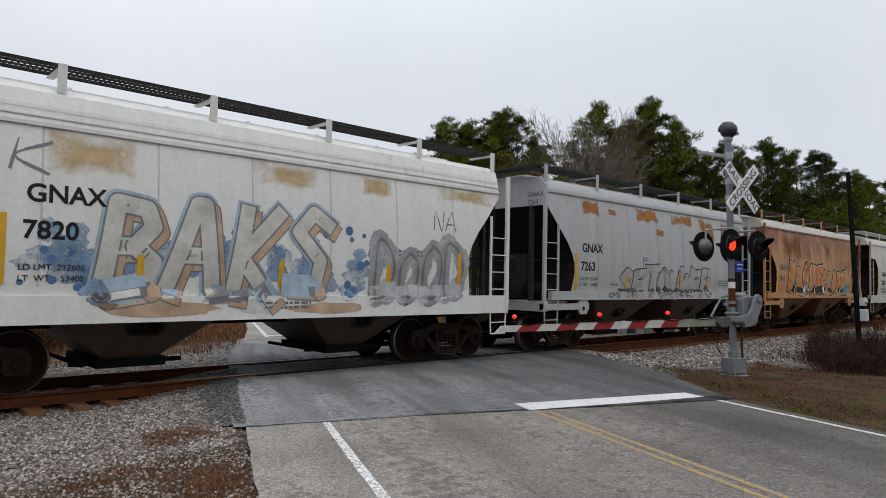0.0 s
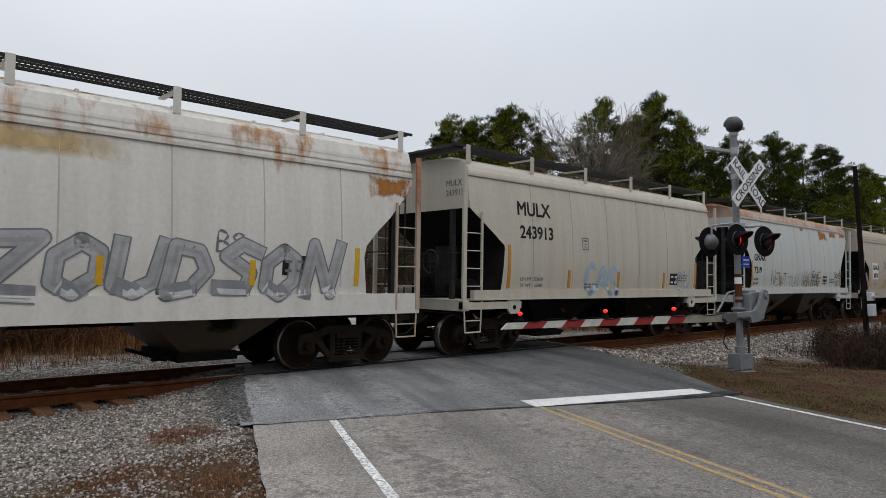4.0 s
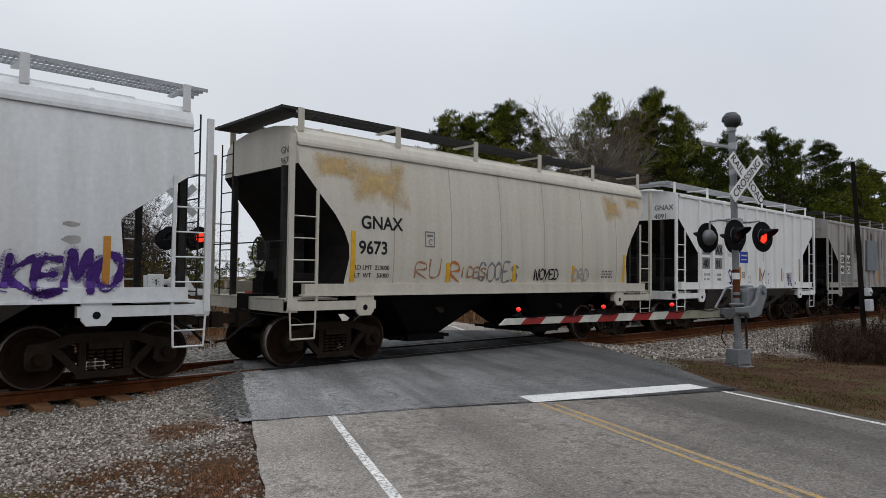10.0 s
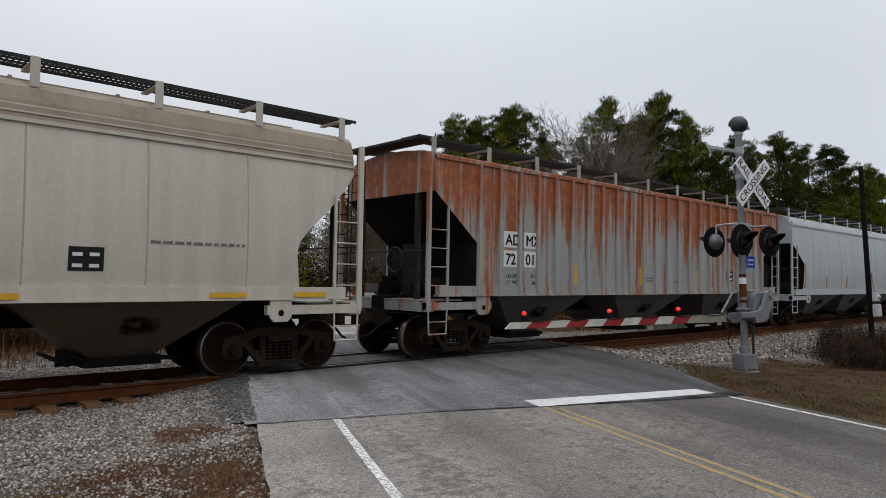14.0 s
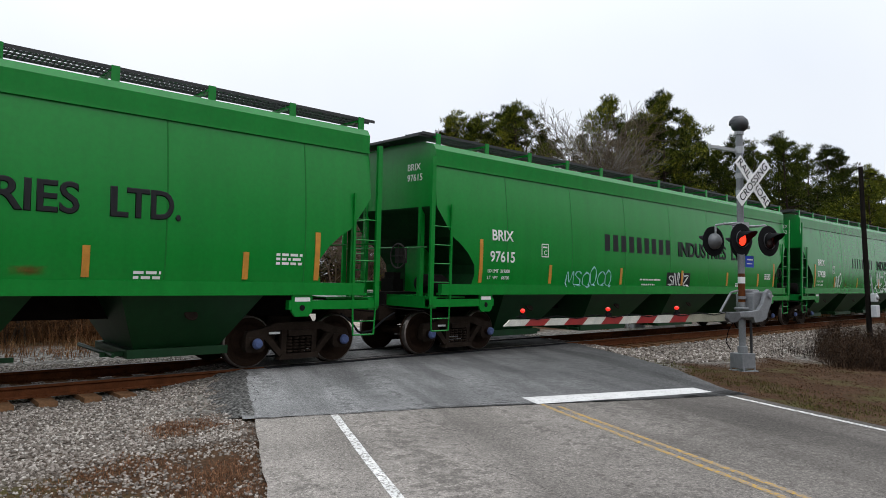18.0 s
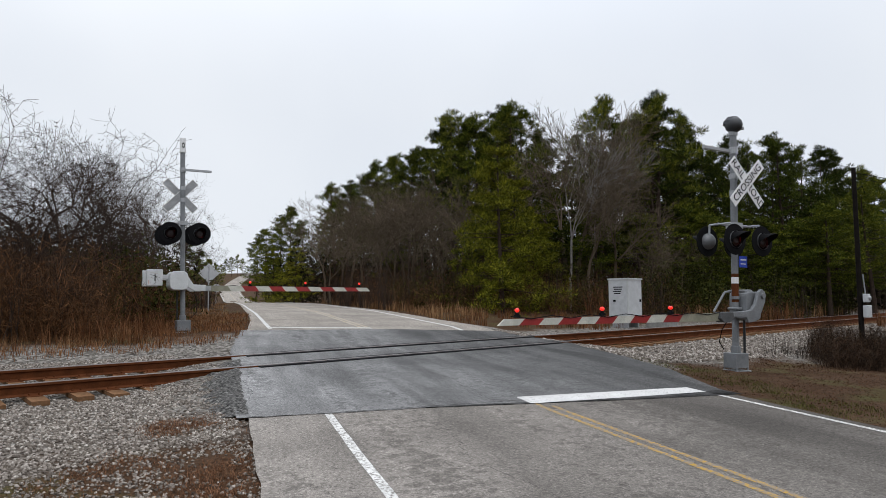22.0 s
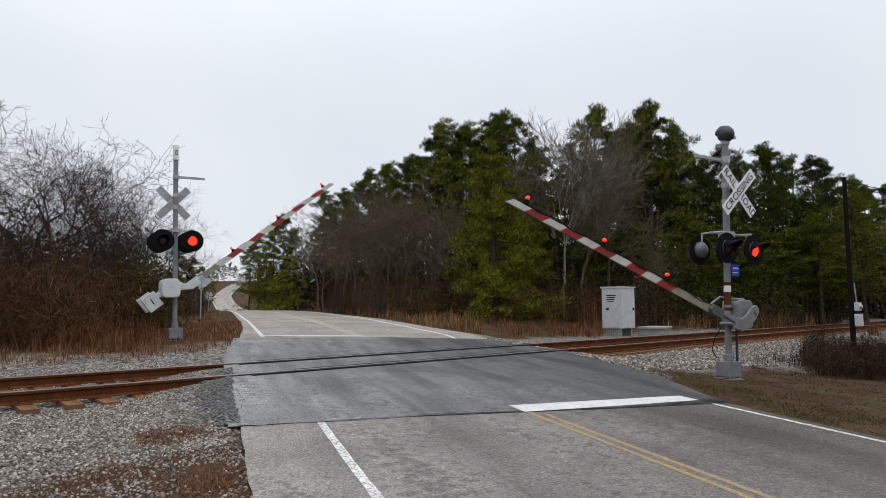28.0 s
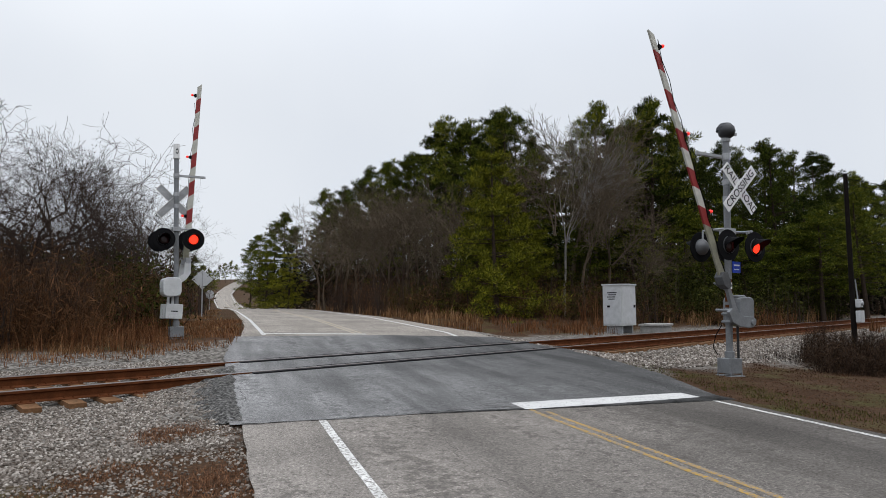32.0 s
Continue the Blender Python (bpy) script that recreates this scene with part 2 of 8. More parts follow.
M["blue"] = plain("blue_sign", (0.01, 0.05, 0.45), 0.5, 0, 0.1, 5)
M["pole_wood"] = plain("creosoted_pole", (0.016, 0.013, 0.011), 0.9, 0, 0.5, 4, 0.6)
M["truck"] = plain("grimy_cast_steel", (0.040, 0.028, 0.021), 0.8, 0, 0.55, 4, 0.4)
M["wheel"] = plain("brown_wheel_steel", (0.030, 0.017, 0.011), 0.8, 0.0, 0.5, 5, 0.3)
M["tread"] = plain("bright_wheel_tread", (0.22, 0.19, 0.17), 0.4, 0.8, 0.15, 5)
M["lamp_on"] = glow("lit_red_lens", (1.0, 0.035, 0.014), 1.7)
M["lamp_small"] = glow("lit_small_red_lens", (0.75, 0.02, 0.012), 1.0)
M["lens_off"] = plain("dark_red_lens", (0.016, 0.003, 0.003), 0.35, 0, 0.1, 8)
M["hatch_dark"] = plain("dark_walkway_steel", (0.045, 0.043, 0.042), 0.7, 0.3, 0.4, 4)

# ---- mesh helpers ----
class Build:
    """Collects vertices and faces for one mesh."""

    def __init__(self):
        self.v, self.f, self.mi = [], [], []

    def add(self, verts, faces, mat=0):
        k = len(self.v)
        self.v += [tuple(p) for p in verts]
        self.f += [tuple(i + k for i in f) for f in faces]
        self.mi += [mat] * len(faces)
        return self

    def box(self, x0, x1, y0, y1, z0, z1, mat=0, m=None):
        vs = [Vector((x, y, z)) for z in (z0, z1) for y in (y0, y1) for x in (x0, x1)]
        if m is not None:
            vs = [m @ p for p in vs]
        return self.add(vs, [(0, 2, 3, 1), (4, 5, 7, 6), (0, 1, 5, 4), (2, 6, 7, 3), (0, 4, 6, 2), (1, 3, 7, 5)], mat)

    def plate(self, x0, x1, y0, y1, z0, z1, tall=0.11):
        """An upright plate cut into rows, so that it can be laid on a rounded side."""
        k, n = max(1, round((z1 - z0) / tall)), len(self.v)
        for j in range(k + 1):
            z = z0 + (z1 - z0) * j / k
            self.v += [(x0, y0, z), (x1, y0, z), (x1, y1, z), (x0, y1, z)]
        rows = [(n + 4 * j + i, n + 4 * j + (i + 1) % 4, n + 4 * j + 4 + (i + 1) % 4, n + 4 * j + 4 + i) for j in range(k) for i in range(4)]
        rows += [(n + 3, n + 2, n + 1, n), tuple(n + 4 * k + i for i in range(4))]
        self.f += rows
        self.mi += [0] * len(rows)
        return self

    def rod(self, a, b, r, r2=None, n=6, mat=0, caps=True):
        a, b = Vector(a), Vector(b)
        r2 = r if r2 is None else r2
        d = (b - a)
        if d.length < 1e-6:
            return self
        q = d.to_track_quat("Z", "Y")
        ring = [q @ Vector((math.cos(2 * math.pi * i / n), math.sin(2 * math.pi * i / n), 0)) for i in range(n)]
        vs = [a + p * r for p in ring] + [b + p * r2 for p in ring]
        fs = [(i, (i + 1) % n, n + (i + 1) % n, n + i) for i in range(n)]
        if caps:
            fs += [tuple(range(n - 1, -1, -1)), tuple(range(n, 2 * n))]
        return self.add(vs, fs, mat)

    def path(self, pts, r, n=6, mat=0):
        for a, b in zip(pts[:-1], pts[1:]):
            self.rod(a, b, r, n=n, mat=mat)
        return self

    def slab(self, outline, axis, lo, hi, mat=0, m=None):
        """A flat outline (pairs) pushed from lo to hi along an axis: 'y' takes (x, z), 'x' takes (y, z), 'z' takes (x, y)."""
        def at(p, h):
            return {"y": (p[0], h, p[1]), "x": (h, p[0], p[1]), "z": (p[0], p[1], h)}[axis]
        n = len(outline)
        vs = [Vector(at(p, lo)) for p in outline] + [Vector(at(p, hi)) for p in outline]
        if m is not None:
            vs = [m @ p for p in vs]
        fs = [(i, (i + 1) % n, n + (i + 1) % n, n + i) for i in range(n)] + [tuple(range(n - 1, -1, -1)), tuple(range(n, 2 * n))]
        return self.add(vs, fs, mat)

    def spin(self, profile, m=None, n=16, mat=0):
        """Turns pairs (radius, height) round the z axis."""
        k = len(profile)
        vs = [Vector((r * math.cos(2 * math.pi * j / n), r * math.sin(2 * math.pi * j / n), z)) for j in range(n) for r, z in profile]
        if m is not None:
            vs = [m @ p for p in vs]
        fs = [(j * k + i, ((j + 1) % n) * k + i, ((j + 1) % n) * k + i + 1, j * k + i + 1) for j in range(n) for i in range(k - 1)]
        return self.add(vs, fs, mat)

    def mesh(self, name, mats, smooth=False):
        me = bpy.data.meshes.new(name)
        me.from_pydata(self.v, [], self.f)
        for m in mats if isinstance(mats, (list, tuple)) else [mats]:
            me.materials.append(m)
        if any(self.mi):
            me.polygons.foreach_set("material_index", self.mi)
        if smooth:
            me.polygons.foreach_set("use_smooth", [True] * len(self.f))
        bm = bmesh.new()
        bm.from_mesh(me)
        bmesh.ops.recalc_face_normals(bm, faces=bm.faces)
        bm.to_mesh(me)
        bm.free()
        me.update()
        return me


def raw_mesh(name, v, f, mat, smooth=False):
    me = bpy.data.meshes.new(name)
    me.from_pydata(v, [], f)
    me.materials.append(mat)
    if smooth:
        me.polygons.foreach_set("use_smooth", [True] * len(f))
    return me


def part(name, shape, material, parent, label="", m=None, smooth=False):
    data = shape if isinstance(shape, bpy.types.Mesh) else shape.mesh(name, material, smooth)
    ob = new(name, data)
    ob.parent = parent
    if m is not None:
        ob.matrix_basis = m
    return tagged(ob, label)


def thing(name, m, label, category, group="", kind=""):
    ob = new(name)
    ob.empty_display_size = 0.3
    ob.matrix_basis = m
    return tagged(ob, label, category, group, kind)


def bevelled(ob, width=0.01, segments=2):
    mod = ob.modifiers.new("bevel", "BEVEL")
    mod.width, mod.segments, mod.limit_method, mod.angle_limit = width, segments, "ANGLE", radians(40)
    return ob


def lerp(x, table):
    return float(np.interp(x, [a for a, _ in table], [b for _, b in table]))


def step(a, b, x):
    t = max(0.0, min(1.0, (x - a) / (b - a)))
    return t * t * (3 - 2 * t)


# ---- plan: x along the track, y across it, z = 0 at the near rail's top; the road crosses at 25 degrees ----
ROAD_TURN = radians(25)
AHEAD = Vector((math.sin(ROAD_TURN), math.cos(ROAD_TURN)))
ASIDE = Vector((math.cos(ROAD_TURN), -math.sin(ROAD_TURN)))
BANK = 0.05                                   # superelevation: the far rail lies higher
ROAD_RISE = [(-60, -0.6), (-14, -0.42), (-11, -0.36), (-6, -0.25), (-3, -0.13), (-1.1, -0.085), (-0.3, -0.05), (0, -0.034), (1.5, 0.041), (1.85, 0.06), (2.6, 0.12), (4.4, 0.28),
             (9.5, 0.43), (15, 0.58), (35, 0.8), (70, 0.83), (105, 0.55), (140, 0.7), (180, 2.6), (240, 5.6), (330, 12.5), (420, 19.0), (600, 27.0)]
ROAD_SHIFT = [(0, 0), (110, 0), (150, -1.2), (200, -2.5), (270, -2.5), (330, 1.0), (400, 6.3), (500, 14), (600, 20)]
LAND_RISE = [(-1500, -3), (-60, -1.0), (-25, -0.75), (-14, -0.55), (-11, -0.47), (-7, -0.37), (-3.4, -0.27), (-2.0, -0.31), (-1.2, -0.30), (-0.6, -0.285), (2.1, -0.15), (3.2, -0.06),
             (4.4, 0.1), (8, 0.24), (15, 0.45), (35, 0.7), (70, 0.8), (105, 0.6), (140, 0.8), (180, 2.7), (240, 5.8), (330, 12.7), (420, 19.5), (700, 30), (1500, 34)]
LEFT_EDGE = [(-40, 5.1), (-3, 5.05), (2, 5.1), (5, 5.05), (8, 5.3), (15, 5.65), (40, 5.8)]
RIGHT_EDGE = [(-40, 12.1), (-3, 11.9), (-1.4, 12.0), (0.9, 12.75), (3.8, 13.2), (6.1, 13.5), (8.8, 12.8), (14.3, 12.5), (40, 12.2)]


def on_road(s, n):
    q = AHEAD * s + ASIDE * (n + lerp(s, ROAD_SHIFT))
    return q.x, q.y


def road_z(y):
    return lerp(y, ROAD_RISE)


def land_z(x, y):
    z = lerp(y, LAND_RISE)
    q = Vector((x, y))
    s, n = q.dot(AHEAD), q.dot(ASIDE) - lerp(q.dot(AHEAD), ROAD_SHIFT)
    z -= 0.5 * step(13, 24, x) * step(-2.0, -5.5, y)
    z -= 0.24 * step(15, 20, x) * step(2.8, 4.2, y) * step(13, 8, y)
    z -= 0.25 * step(3.5, -4, x) * step(-5, -9, y)
    rough = noise.noise(Vector((x * 0.35, y * 0.35, 0))) * 0.05 + noise.noise(Vector((x * 0.06, y * 0.06, 4))) * 0.25 * step(12, 40, abs(y))
    clear = max(0.0, lerp(s, LEFT_EDGE) - n, n - lerp(s, RIGHT_EDGE))
    k = step(0.0, 2.2, clear)
    bed = step(1.9, 3.2, abs(y - 0.75))
    z += rough * k * bed
    z -= 1.1 * step(70, 170, y) * step(45, 8, clear)
    if clear < 2.2:
        z = z * k + (road_z(y) - 0.035) * (1 - k)
    if clear <= 0.0:
        z = road_z(y) - 0.035 - 0.065 * step(0.15, 0.6, min(n - lerp(s, LEFT_EDGE), lerp(s, RIGHT_EDGE) - n))
    return z


def spaced(lo, hi, fine_lo, fine_hi, fine, grow):
    out = list(np.arange(fine_lo, fine_hi, fine))
    d, x = fine, fine_lo
    while x > lo:
        d *= grow
        x -= d
        out.append(x)
    d, x = fine, out[len(np.arange(fine_lo, fine_hi, fine)) - 1]
    while x < hi:
        d *= grow
        x += d
        out.append(x)
    return sorted(out)


xs = spaced(-1500, 1500, -9, 34, 0.3, 1.13)
ys = spaced(-1500, 1500, -13, 20, 0.3, 1.13)
verts = [(x, y, land_z(x, y)) for y in ys for x in xs]
w = len(xs)
faces = [(j * w + i, j * w + i + 1, (j + 1) * w + i + 1, (j + 1) * w + i) for j in range(len(ys) - 1) for i in range(w - 1)]
ground = tagged(new("ground", raw_mesh("ground", verts, faces, M["ground"], True)),
                "grey gravel and brown leaf litter beside the railway", "ground", kind="structure")


def road_strip(name, s_of, n_lo, n_hi, s_lo, s_hi, lift, mat, cols=12, ds=0.35, wobble=0.0):
    """A strip of road surface between two side lines, laid on the road's rise."""
    v, f = [], []
    s, rows_ = s_lo, []
    while s < s_hi:
        rows_.append(s)
        s += ds if s < 20 else ds * (1 + (s - 20) * 0.12)
    rows_.append(s_hi)
    for j, s in enumerate(rows_):
        for i in range(cols + 1):
            a, b = n_lo(s), n_hi(s)
            n = a + (b - a) * i / cols
            if wobble and i in (0, cols):
                n += noise.noise(Vector((s * 2.3, i, 7))) * wobble
            ss = s + (s_of(n) if j == 0 else 0)
            x, y = on_road(ss, n)
            v.append((x, y, road_z(y) + lift))
    k = cols + 1
    f = [(j * k + i, j * k + i + 1, (j + 1) * k + i + 1, (j + 1) * k + i) for j in range(len(rows_) - 1) for i in range(cols)]
    return raw_mesh(name, v, f, mat, True)


def flat(value):
    return lambda s: value


road = tagged(new("road", road_strip("road", lambda n: 0, lambda s: lerp(s, LEFT_EDGE), lambda s: lerp(s, RIGHT_EDGE), -40, -1.25, 0.0, M["asphalt_old"], 14, wobble=0.05)),
              "worn pale grey two-lane asphalt road with aggregate showing", "road", kind="structure")
far_road = tagged(new("road_beyond", road_strip("road_beyond", lambda n: 0, lambda s: lerp(s, LEFT_EDGE), lambda s: lerp(s, RIGHT_EDGE), 9.0, 560, 0.0, M["asphalt_far"], 14, wobble=0.05)),
                  "sun-bleached pale beige asphalt road beyond the track", "road", kind="structure")
crossing = tagged(new("crossing_asphalt", road_strip("crossing_asphalt", lambda n: 0.60 * (n - 5) / 7 + 0.08 * noise.noise(Vector((n * 1.7, 3, 0))),
                  lambda s: lerp(s, LEFT_EDGE) - 0.15, lambda s: lerp(s, RIGHT_EDGE) + 0.12, -2.1, 9.3, 0.006, M["asphalt_new"], 26, 0.175, wobble=0.05)),
                  "dark grey asphalt patch laid over the level crossing", "road", kind="structure")


def line_mark(name, n, half, s_lo, s_hi, mat, lift=0.0025, label="", group=""):
    ob = new(name, road_strip(name, lambda q: 0, flat(n - half), flat(n + half), s_lo, s_hi, lift, mat, 2, 0.35, wobble=0.012))
    return tagged(ob, label, "road marking", group, "structure")


line_mark("edge_line", 5.97, 0.045, -40, -1.95, M["white_worn"], label="worn white edge line on grey asphalt", group="edge lines")
line_mark("edge_line", 11.70, 0.04, -40, -1.55, M["white_worn"], label="worn white edge line on grey asphalt", group="edge lines")
line_mark("edge_line", 6.02, 0.06, 9.9, 300, M["white_line"], label="worn white edge line on grey asphalt", group="edge lines")
line_mark("edge_line", 11.66, 0.06, 9.0, 300, M["white_line"], label="worn white edge line on grey asphalt", group="edge lines")
line_mark("centre_line", 8.73, 0.034, -40, -1.75, M["yellow_line"], label="worn double yellow centre line", group="centre lines")
line_mark("centre_line", 8.89, 0.034, -40, -2.1, M["yellow_line"], label="worn double yellow centre line", group="centre lines")
line_mark("centre_line", 8.71, 0.05, 10.0, 220, M["yellow_faint"], label="worn double yellow centre line", group="centre lines")
line_mark("centre_line", 8.91, 0.05, 10.2, 220, M["yellow_faint"], label="worn double yellow centre line", group="centre lines")


def cross_mark(n0, s0, n1, s1, depth0, depth1, mat, label):
    v, f, k = [], [], 24
    for i in range(k + 1):
        t = i / k
        n, s, d = n0 + (n1 - n0) * t, s0 + (s1 - s0) * t, depth0 + (depth1 - depth0) * t
        for h in (0, d / 2, d):
            x, y = on_road(s + h + noise.noise(Vector((n * 5, h * 3, 1))) * 0.015, n)
            v.append((x, y, road_z(y) + 0.009))
    for i in range(k):
        for j in range(2):
            f.append((i * 3 + j, (i + 1) * 3 + j, (i + 1) * 3 + j + 1, i * 3 + j + 1))
    return tagged(new("stop_line", raw_mesh("stop_line", v, f, mat)), label, "road marking", "stop lines", "structure")


cross_mark(8.66, -1.93, 11.7, -1.60, 0.5, 0.46, M["white_line"], "broad white stop line before the crossing gate")
cross_mark(6.0, 10.2, 8.95, 9.55, 0.42, 0.42, M["white_worn"], "worn white stop line on the far side")

def crack(points, half, seed, label="dark crack in the asphalt"):
    """A meandering crack; points are (along, aside) on the road."""
    v, f, rng = [], [], random.Random(seed)
    fine = []
    for (s0, n0), (s1, n1) in zip(points[:-1], points[1:]):
        k = max(2, int(math.hypot(s1 - s0, n1 - n0) / 0.06))
        fine += [(s0 + (s1 - s0) * i / k, n0 + (n1 - n0) * i / k) for i in range(k)]
    for i, (s, n) in enumerate(fine):
        ds, dn = 0.05 * noise.noise(Vector((i * 0.33, seed, 0))) + rng.uniform(-0.012, 0.012), 0.05 * noise.noise(Vector((i * 0.33, seed, 9))) + rng.uniform(-0.012, 0.012)
        wide = half * (0.35 + 1.1 * abs(noise.noise(Vector((i * 0.2, seed, 4)))))
        for side in (-wide, wide):
            x, y = on_road(s + ds + side, n + dn + side * 0.4)
            v.append((x, y, road_z(y) + 0.008))
    f = [(2 * i, 2 * i + 1, 2 * i + 3, 2 * i + 2) for i in range(len(fine) - 1)]
    return tagged(new("road_crack", raw_mesh("road_crack", v, f, M["crack"])), label, "road crack", "road cracks", "structure")


M["crack"] = plain("crack_dirt", (0.025, 0.024, 0.023), 0.95, 0, 0.4, 9)
crack([(-2.1, 5.0), (-2.02, 6.0), (-1.85, 7.2), (-1.72, 8.2), (-1.66, 8.7)], 0.013, 1)
crack([(-1.9, 5.06), (-1.2, 5.04), (-0.3, 5.16), (0.8, 5.08), (2.0, 5.25)], 0.012, 2)
crack([(-1.7, 8.3), (-0.9, 8.15), (0.2, 8.35), (1.4, 8.2), (2.4, 8.45)], 0.010, 3)
crack([(0.3, 7.35), (1.2, 7.15), (2.6, 7.3)], 0.010, 4)
crack([(-0.6, 7.0), (0.4, 6.9), (1.5, 6.95)], 0.008, 5)
crack([(-1.3, 11.6), (0.2, 12.1), (1.6, 12.5), (3.6, 12.9)], 0.016, 6)
crack([(-2.4, 6.9), (-3.2, 7.1), (-4.4, 6.9), (-5.8, 7.2)], 0.006, 7)
crack([(-3.0, 10.2), (-4.2, 10.5), (-5.5, 10.3), (-7.5, 10.6)], 0.006, 8)
crack([(4.2, 5.4), (4.3, 7.5), (4.15, 10.0), (4.3, 13.0)], 0.010, 9)


def apron():
    """Broken dark asphalt spilling off the crossing's edge down to the ballast."""
    v, f, k = [], [], 60
    for j in range(k + 1):
        s = -1.9 + 5.4 * j / k
        inner, outer = lerp(s, LEFT_EDGE) + 0.05, lerp(s, LEFT_EDGE) - 0.30 - 0.42 * math.sin(math.pi * j / k) + 0.30 * noise.noise(Vector((s * 2, 0, 3)))
        for i in range(6):
            n = inner + (outer - inner) * i / 5
            x, y = on_road(s + 0.05 * noise.noise(Vector((i, s * 3, 1))), n)
            v.append((x, y, max(land_z(x, y), road_z(y) - 0.06) * (1 - i / 5) + (land_z(x, y) - 0.03) * (i / 5) + 0.065 * (1 - (i / 5) ** 3) + (0.05 * noise.noise(Vector((x * 4, y * 4, 2))) + 0.035 * noise.noise(Vector((x * 13, y * 13, 5)))) * min(1.0, 0.15 + i / 4) - (0.06 if i == 0 else 0.0)))
    f = [(j * 6 + i, j * 6 + i + 1, (j + 1) * 6 + i + 1, (j + 1) * 6 + i) for j in range(k) for i in range(5)]
    m, n_, l_, b_ = shader("broken_asphalt", rough=0.95)
    l_.new(ramp_of(n_, l_, texture(n_, l_, 24, 8), [(0.34, (0.016, 0.015, 0.014)), (0.5, (0.085, 0.082, 0.078)), (0.68, (0.26, 0.25, 0.235))]), b_.inputs["Base Color"])
    relief(n_, l_, b_, texture(n_, l_, 30, 6), 1.0, 0.05)
    return tagged(new("asphalt_apron", raw_mesh("asphalt_apron", v, f, m, True)), "broken dark asphalt edge crumbling onto the ballast", "road", kind="structure")


apron()

# ---- the railway track ----
TRACK = Matrix.Translation((0, 0.75, 0.0375)) @ Matrix.Rotation(math.atan(BANK), 4, "X")
track = tagged(thing("railway_track", TRACK, "single railway track on timber sleepers in grey ballast", "railway track"), kind="structure")
RAIL = [(-0.0365, 0), (-0.0365, -0.035), (-0.01, -0.055), (-0.009, -0.145), (-0.075, -0.165), (-0.075, -0.175), (0.075, -0.175), (0.075, -0.165), (0.009, -0.145), (0.01, -0.055), (0.0365, -0.035), (0.0365, 0), (0.03, 0.006), (-0.03, 0.006)]
for side in (-0.75, 0.75):
    rail = Build().slab([(y + side, z - 0.006) for y, z in RAIL], "x", -500, 500)
    rail.mi = [0] * len(rail.f)
    for i in (11, 12, 13):
        rail.mi[i] = 1
    part("rail", rail, [M["rail_side"], M["rail_top"]], track, "rusty steel rail with a worn bright head")
tie_data = Build().box(-0.115, 0.115, -1.3, 1.3, -0.34, -0.178).mesh("sleeper", M["tie"])
plate_data = Build()
for side in (-0.75, 0.75):
    plate_data.box(-0.1, 0.1, side - 0.17, side + 0.17, -0.178, -0.168)
    for dx, dy in ((-0.06, -0.09), (0.06, 0.09), (-0.06, 0.09), (0.06, -0.09)):
        plate_data.rod((dx, side + dy, -0.168), (dx, side + dy, -0.14), 0.014, n=5)
plate_data = plate_data.mesh("tie_plate", M["rail_side"])
x, rng = -42.0, random.Random(5)
while x < 70:
    if not 4.9 < x < 15.2:
        sleeper = part("sleeper", tie_data, None, track, m=pose(x, rng.uniform(-0.05, 0.05), rng.uniform(-0.015, 0.0), 0, 0, rng.uniform(-1.5, 1.5)))
        part("tie_plate", plate_data, None, sleeper)
    x += 0.52 + rng.uniform(-0.03, 0.03)
# rubber flangeway strips along both rails at the crossing
for y0, y1, xa, xb in ((-0.90, -0.79, 5.9, 14.6), (-0.71, -0.60, 6.9, 15.4), (0.60, 0.71, 6.4, 15.3), (0.79, 0.90, 6.9, 15.8)):
    strip = Build()
    k = 18
    for i in range(k):
        a = xa + (xb - xa) * i / k
        strip.box(a, a + (xb - xa) / k - 0.006, y0, y1, -0.10, -0.006 + 0.004 * (i % 2))
    part("flangeway_strip", strip, M["rubber"], track, "black rubber flangeway strip")

# ---- lettering and spray paint ----
def lettering(name, text, size, mat, parent, x, z, y, depth=0.003, width=None, label="", flip=False):
    """Flat raised characters of the built-in font on an upright side; x, z is the lower left corner."""
    cu = bpy.data.curves.new("characters", "FONT")
    cu.body, cu.size, cu.extrude = text, size / 0.72, depth
    cu.resolution_u = 4
    if size > 0.15:
        cu.bevel_depth, cu.bevel_resolution, cu.extrude = 0.030 * size, 0, 0.0
    tmp = bpy.data.objects.new("characters", cu)
    scene.collection.objects.link(tmp)
    dg = bpy.context.evaluated_depsgraph_get()
    me = bpy.data.meshes.new_from_object(tmp.evaluated_get(dg))
    bpy.data.objects.remove(tmp)
    me.materials.clear()
    me.materials.append(mat)
    ext = max((v.co.x for v in me.vertices), default=1)
    k = width / ext if width else 1.0
    me.transform(Matrix.Translation((x, y, z)) @ Matrix.Rotation(math.pi / 2, 4, "X") @ Matrix.Diagonal((k, 1, 1, 1)))
    return part(name, me, None, parent, label)


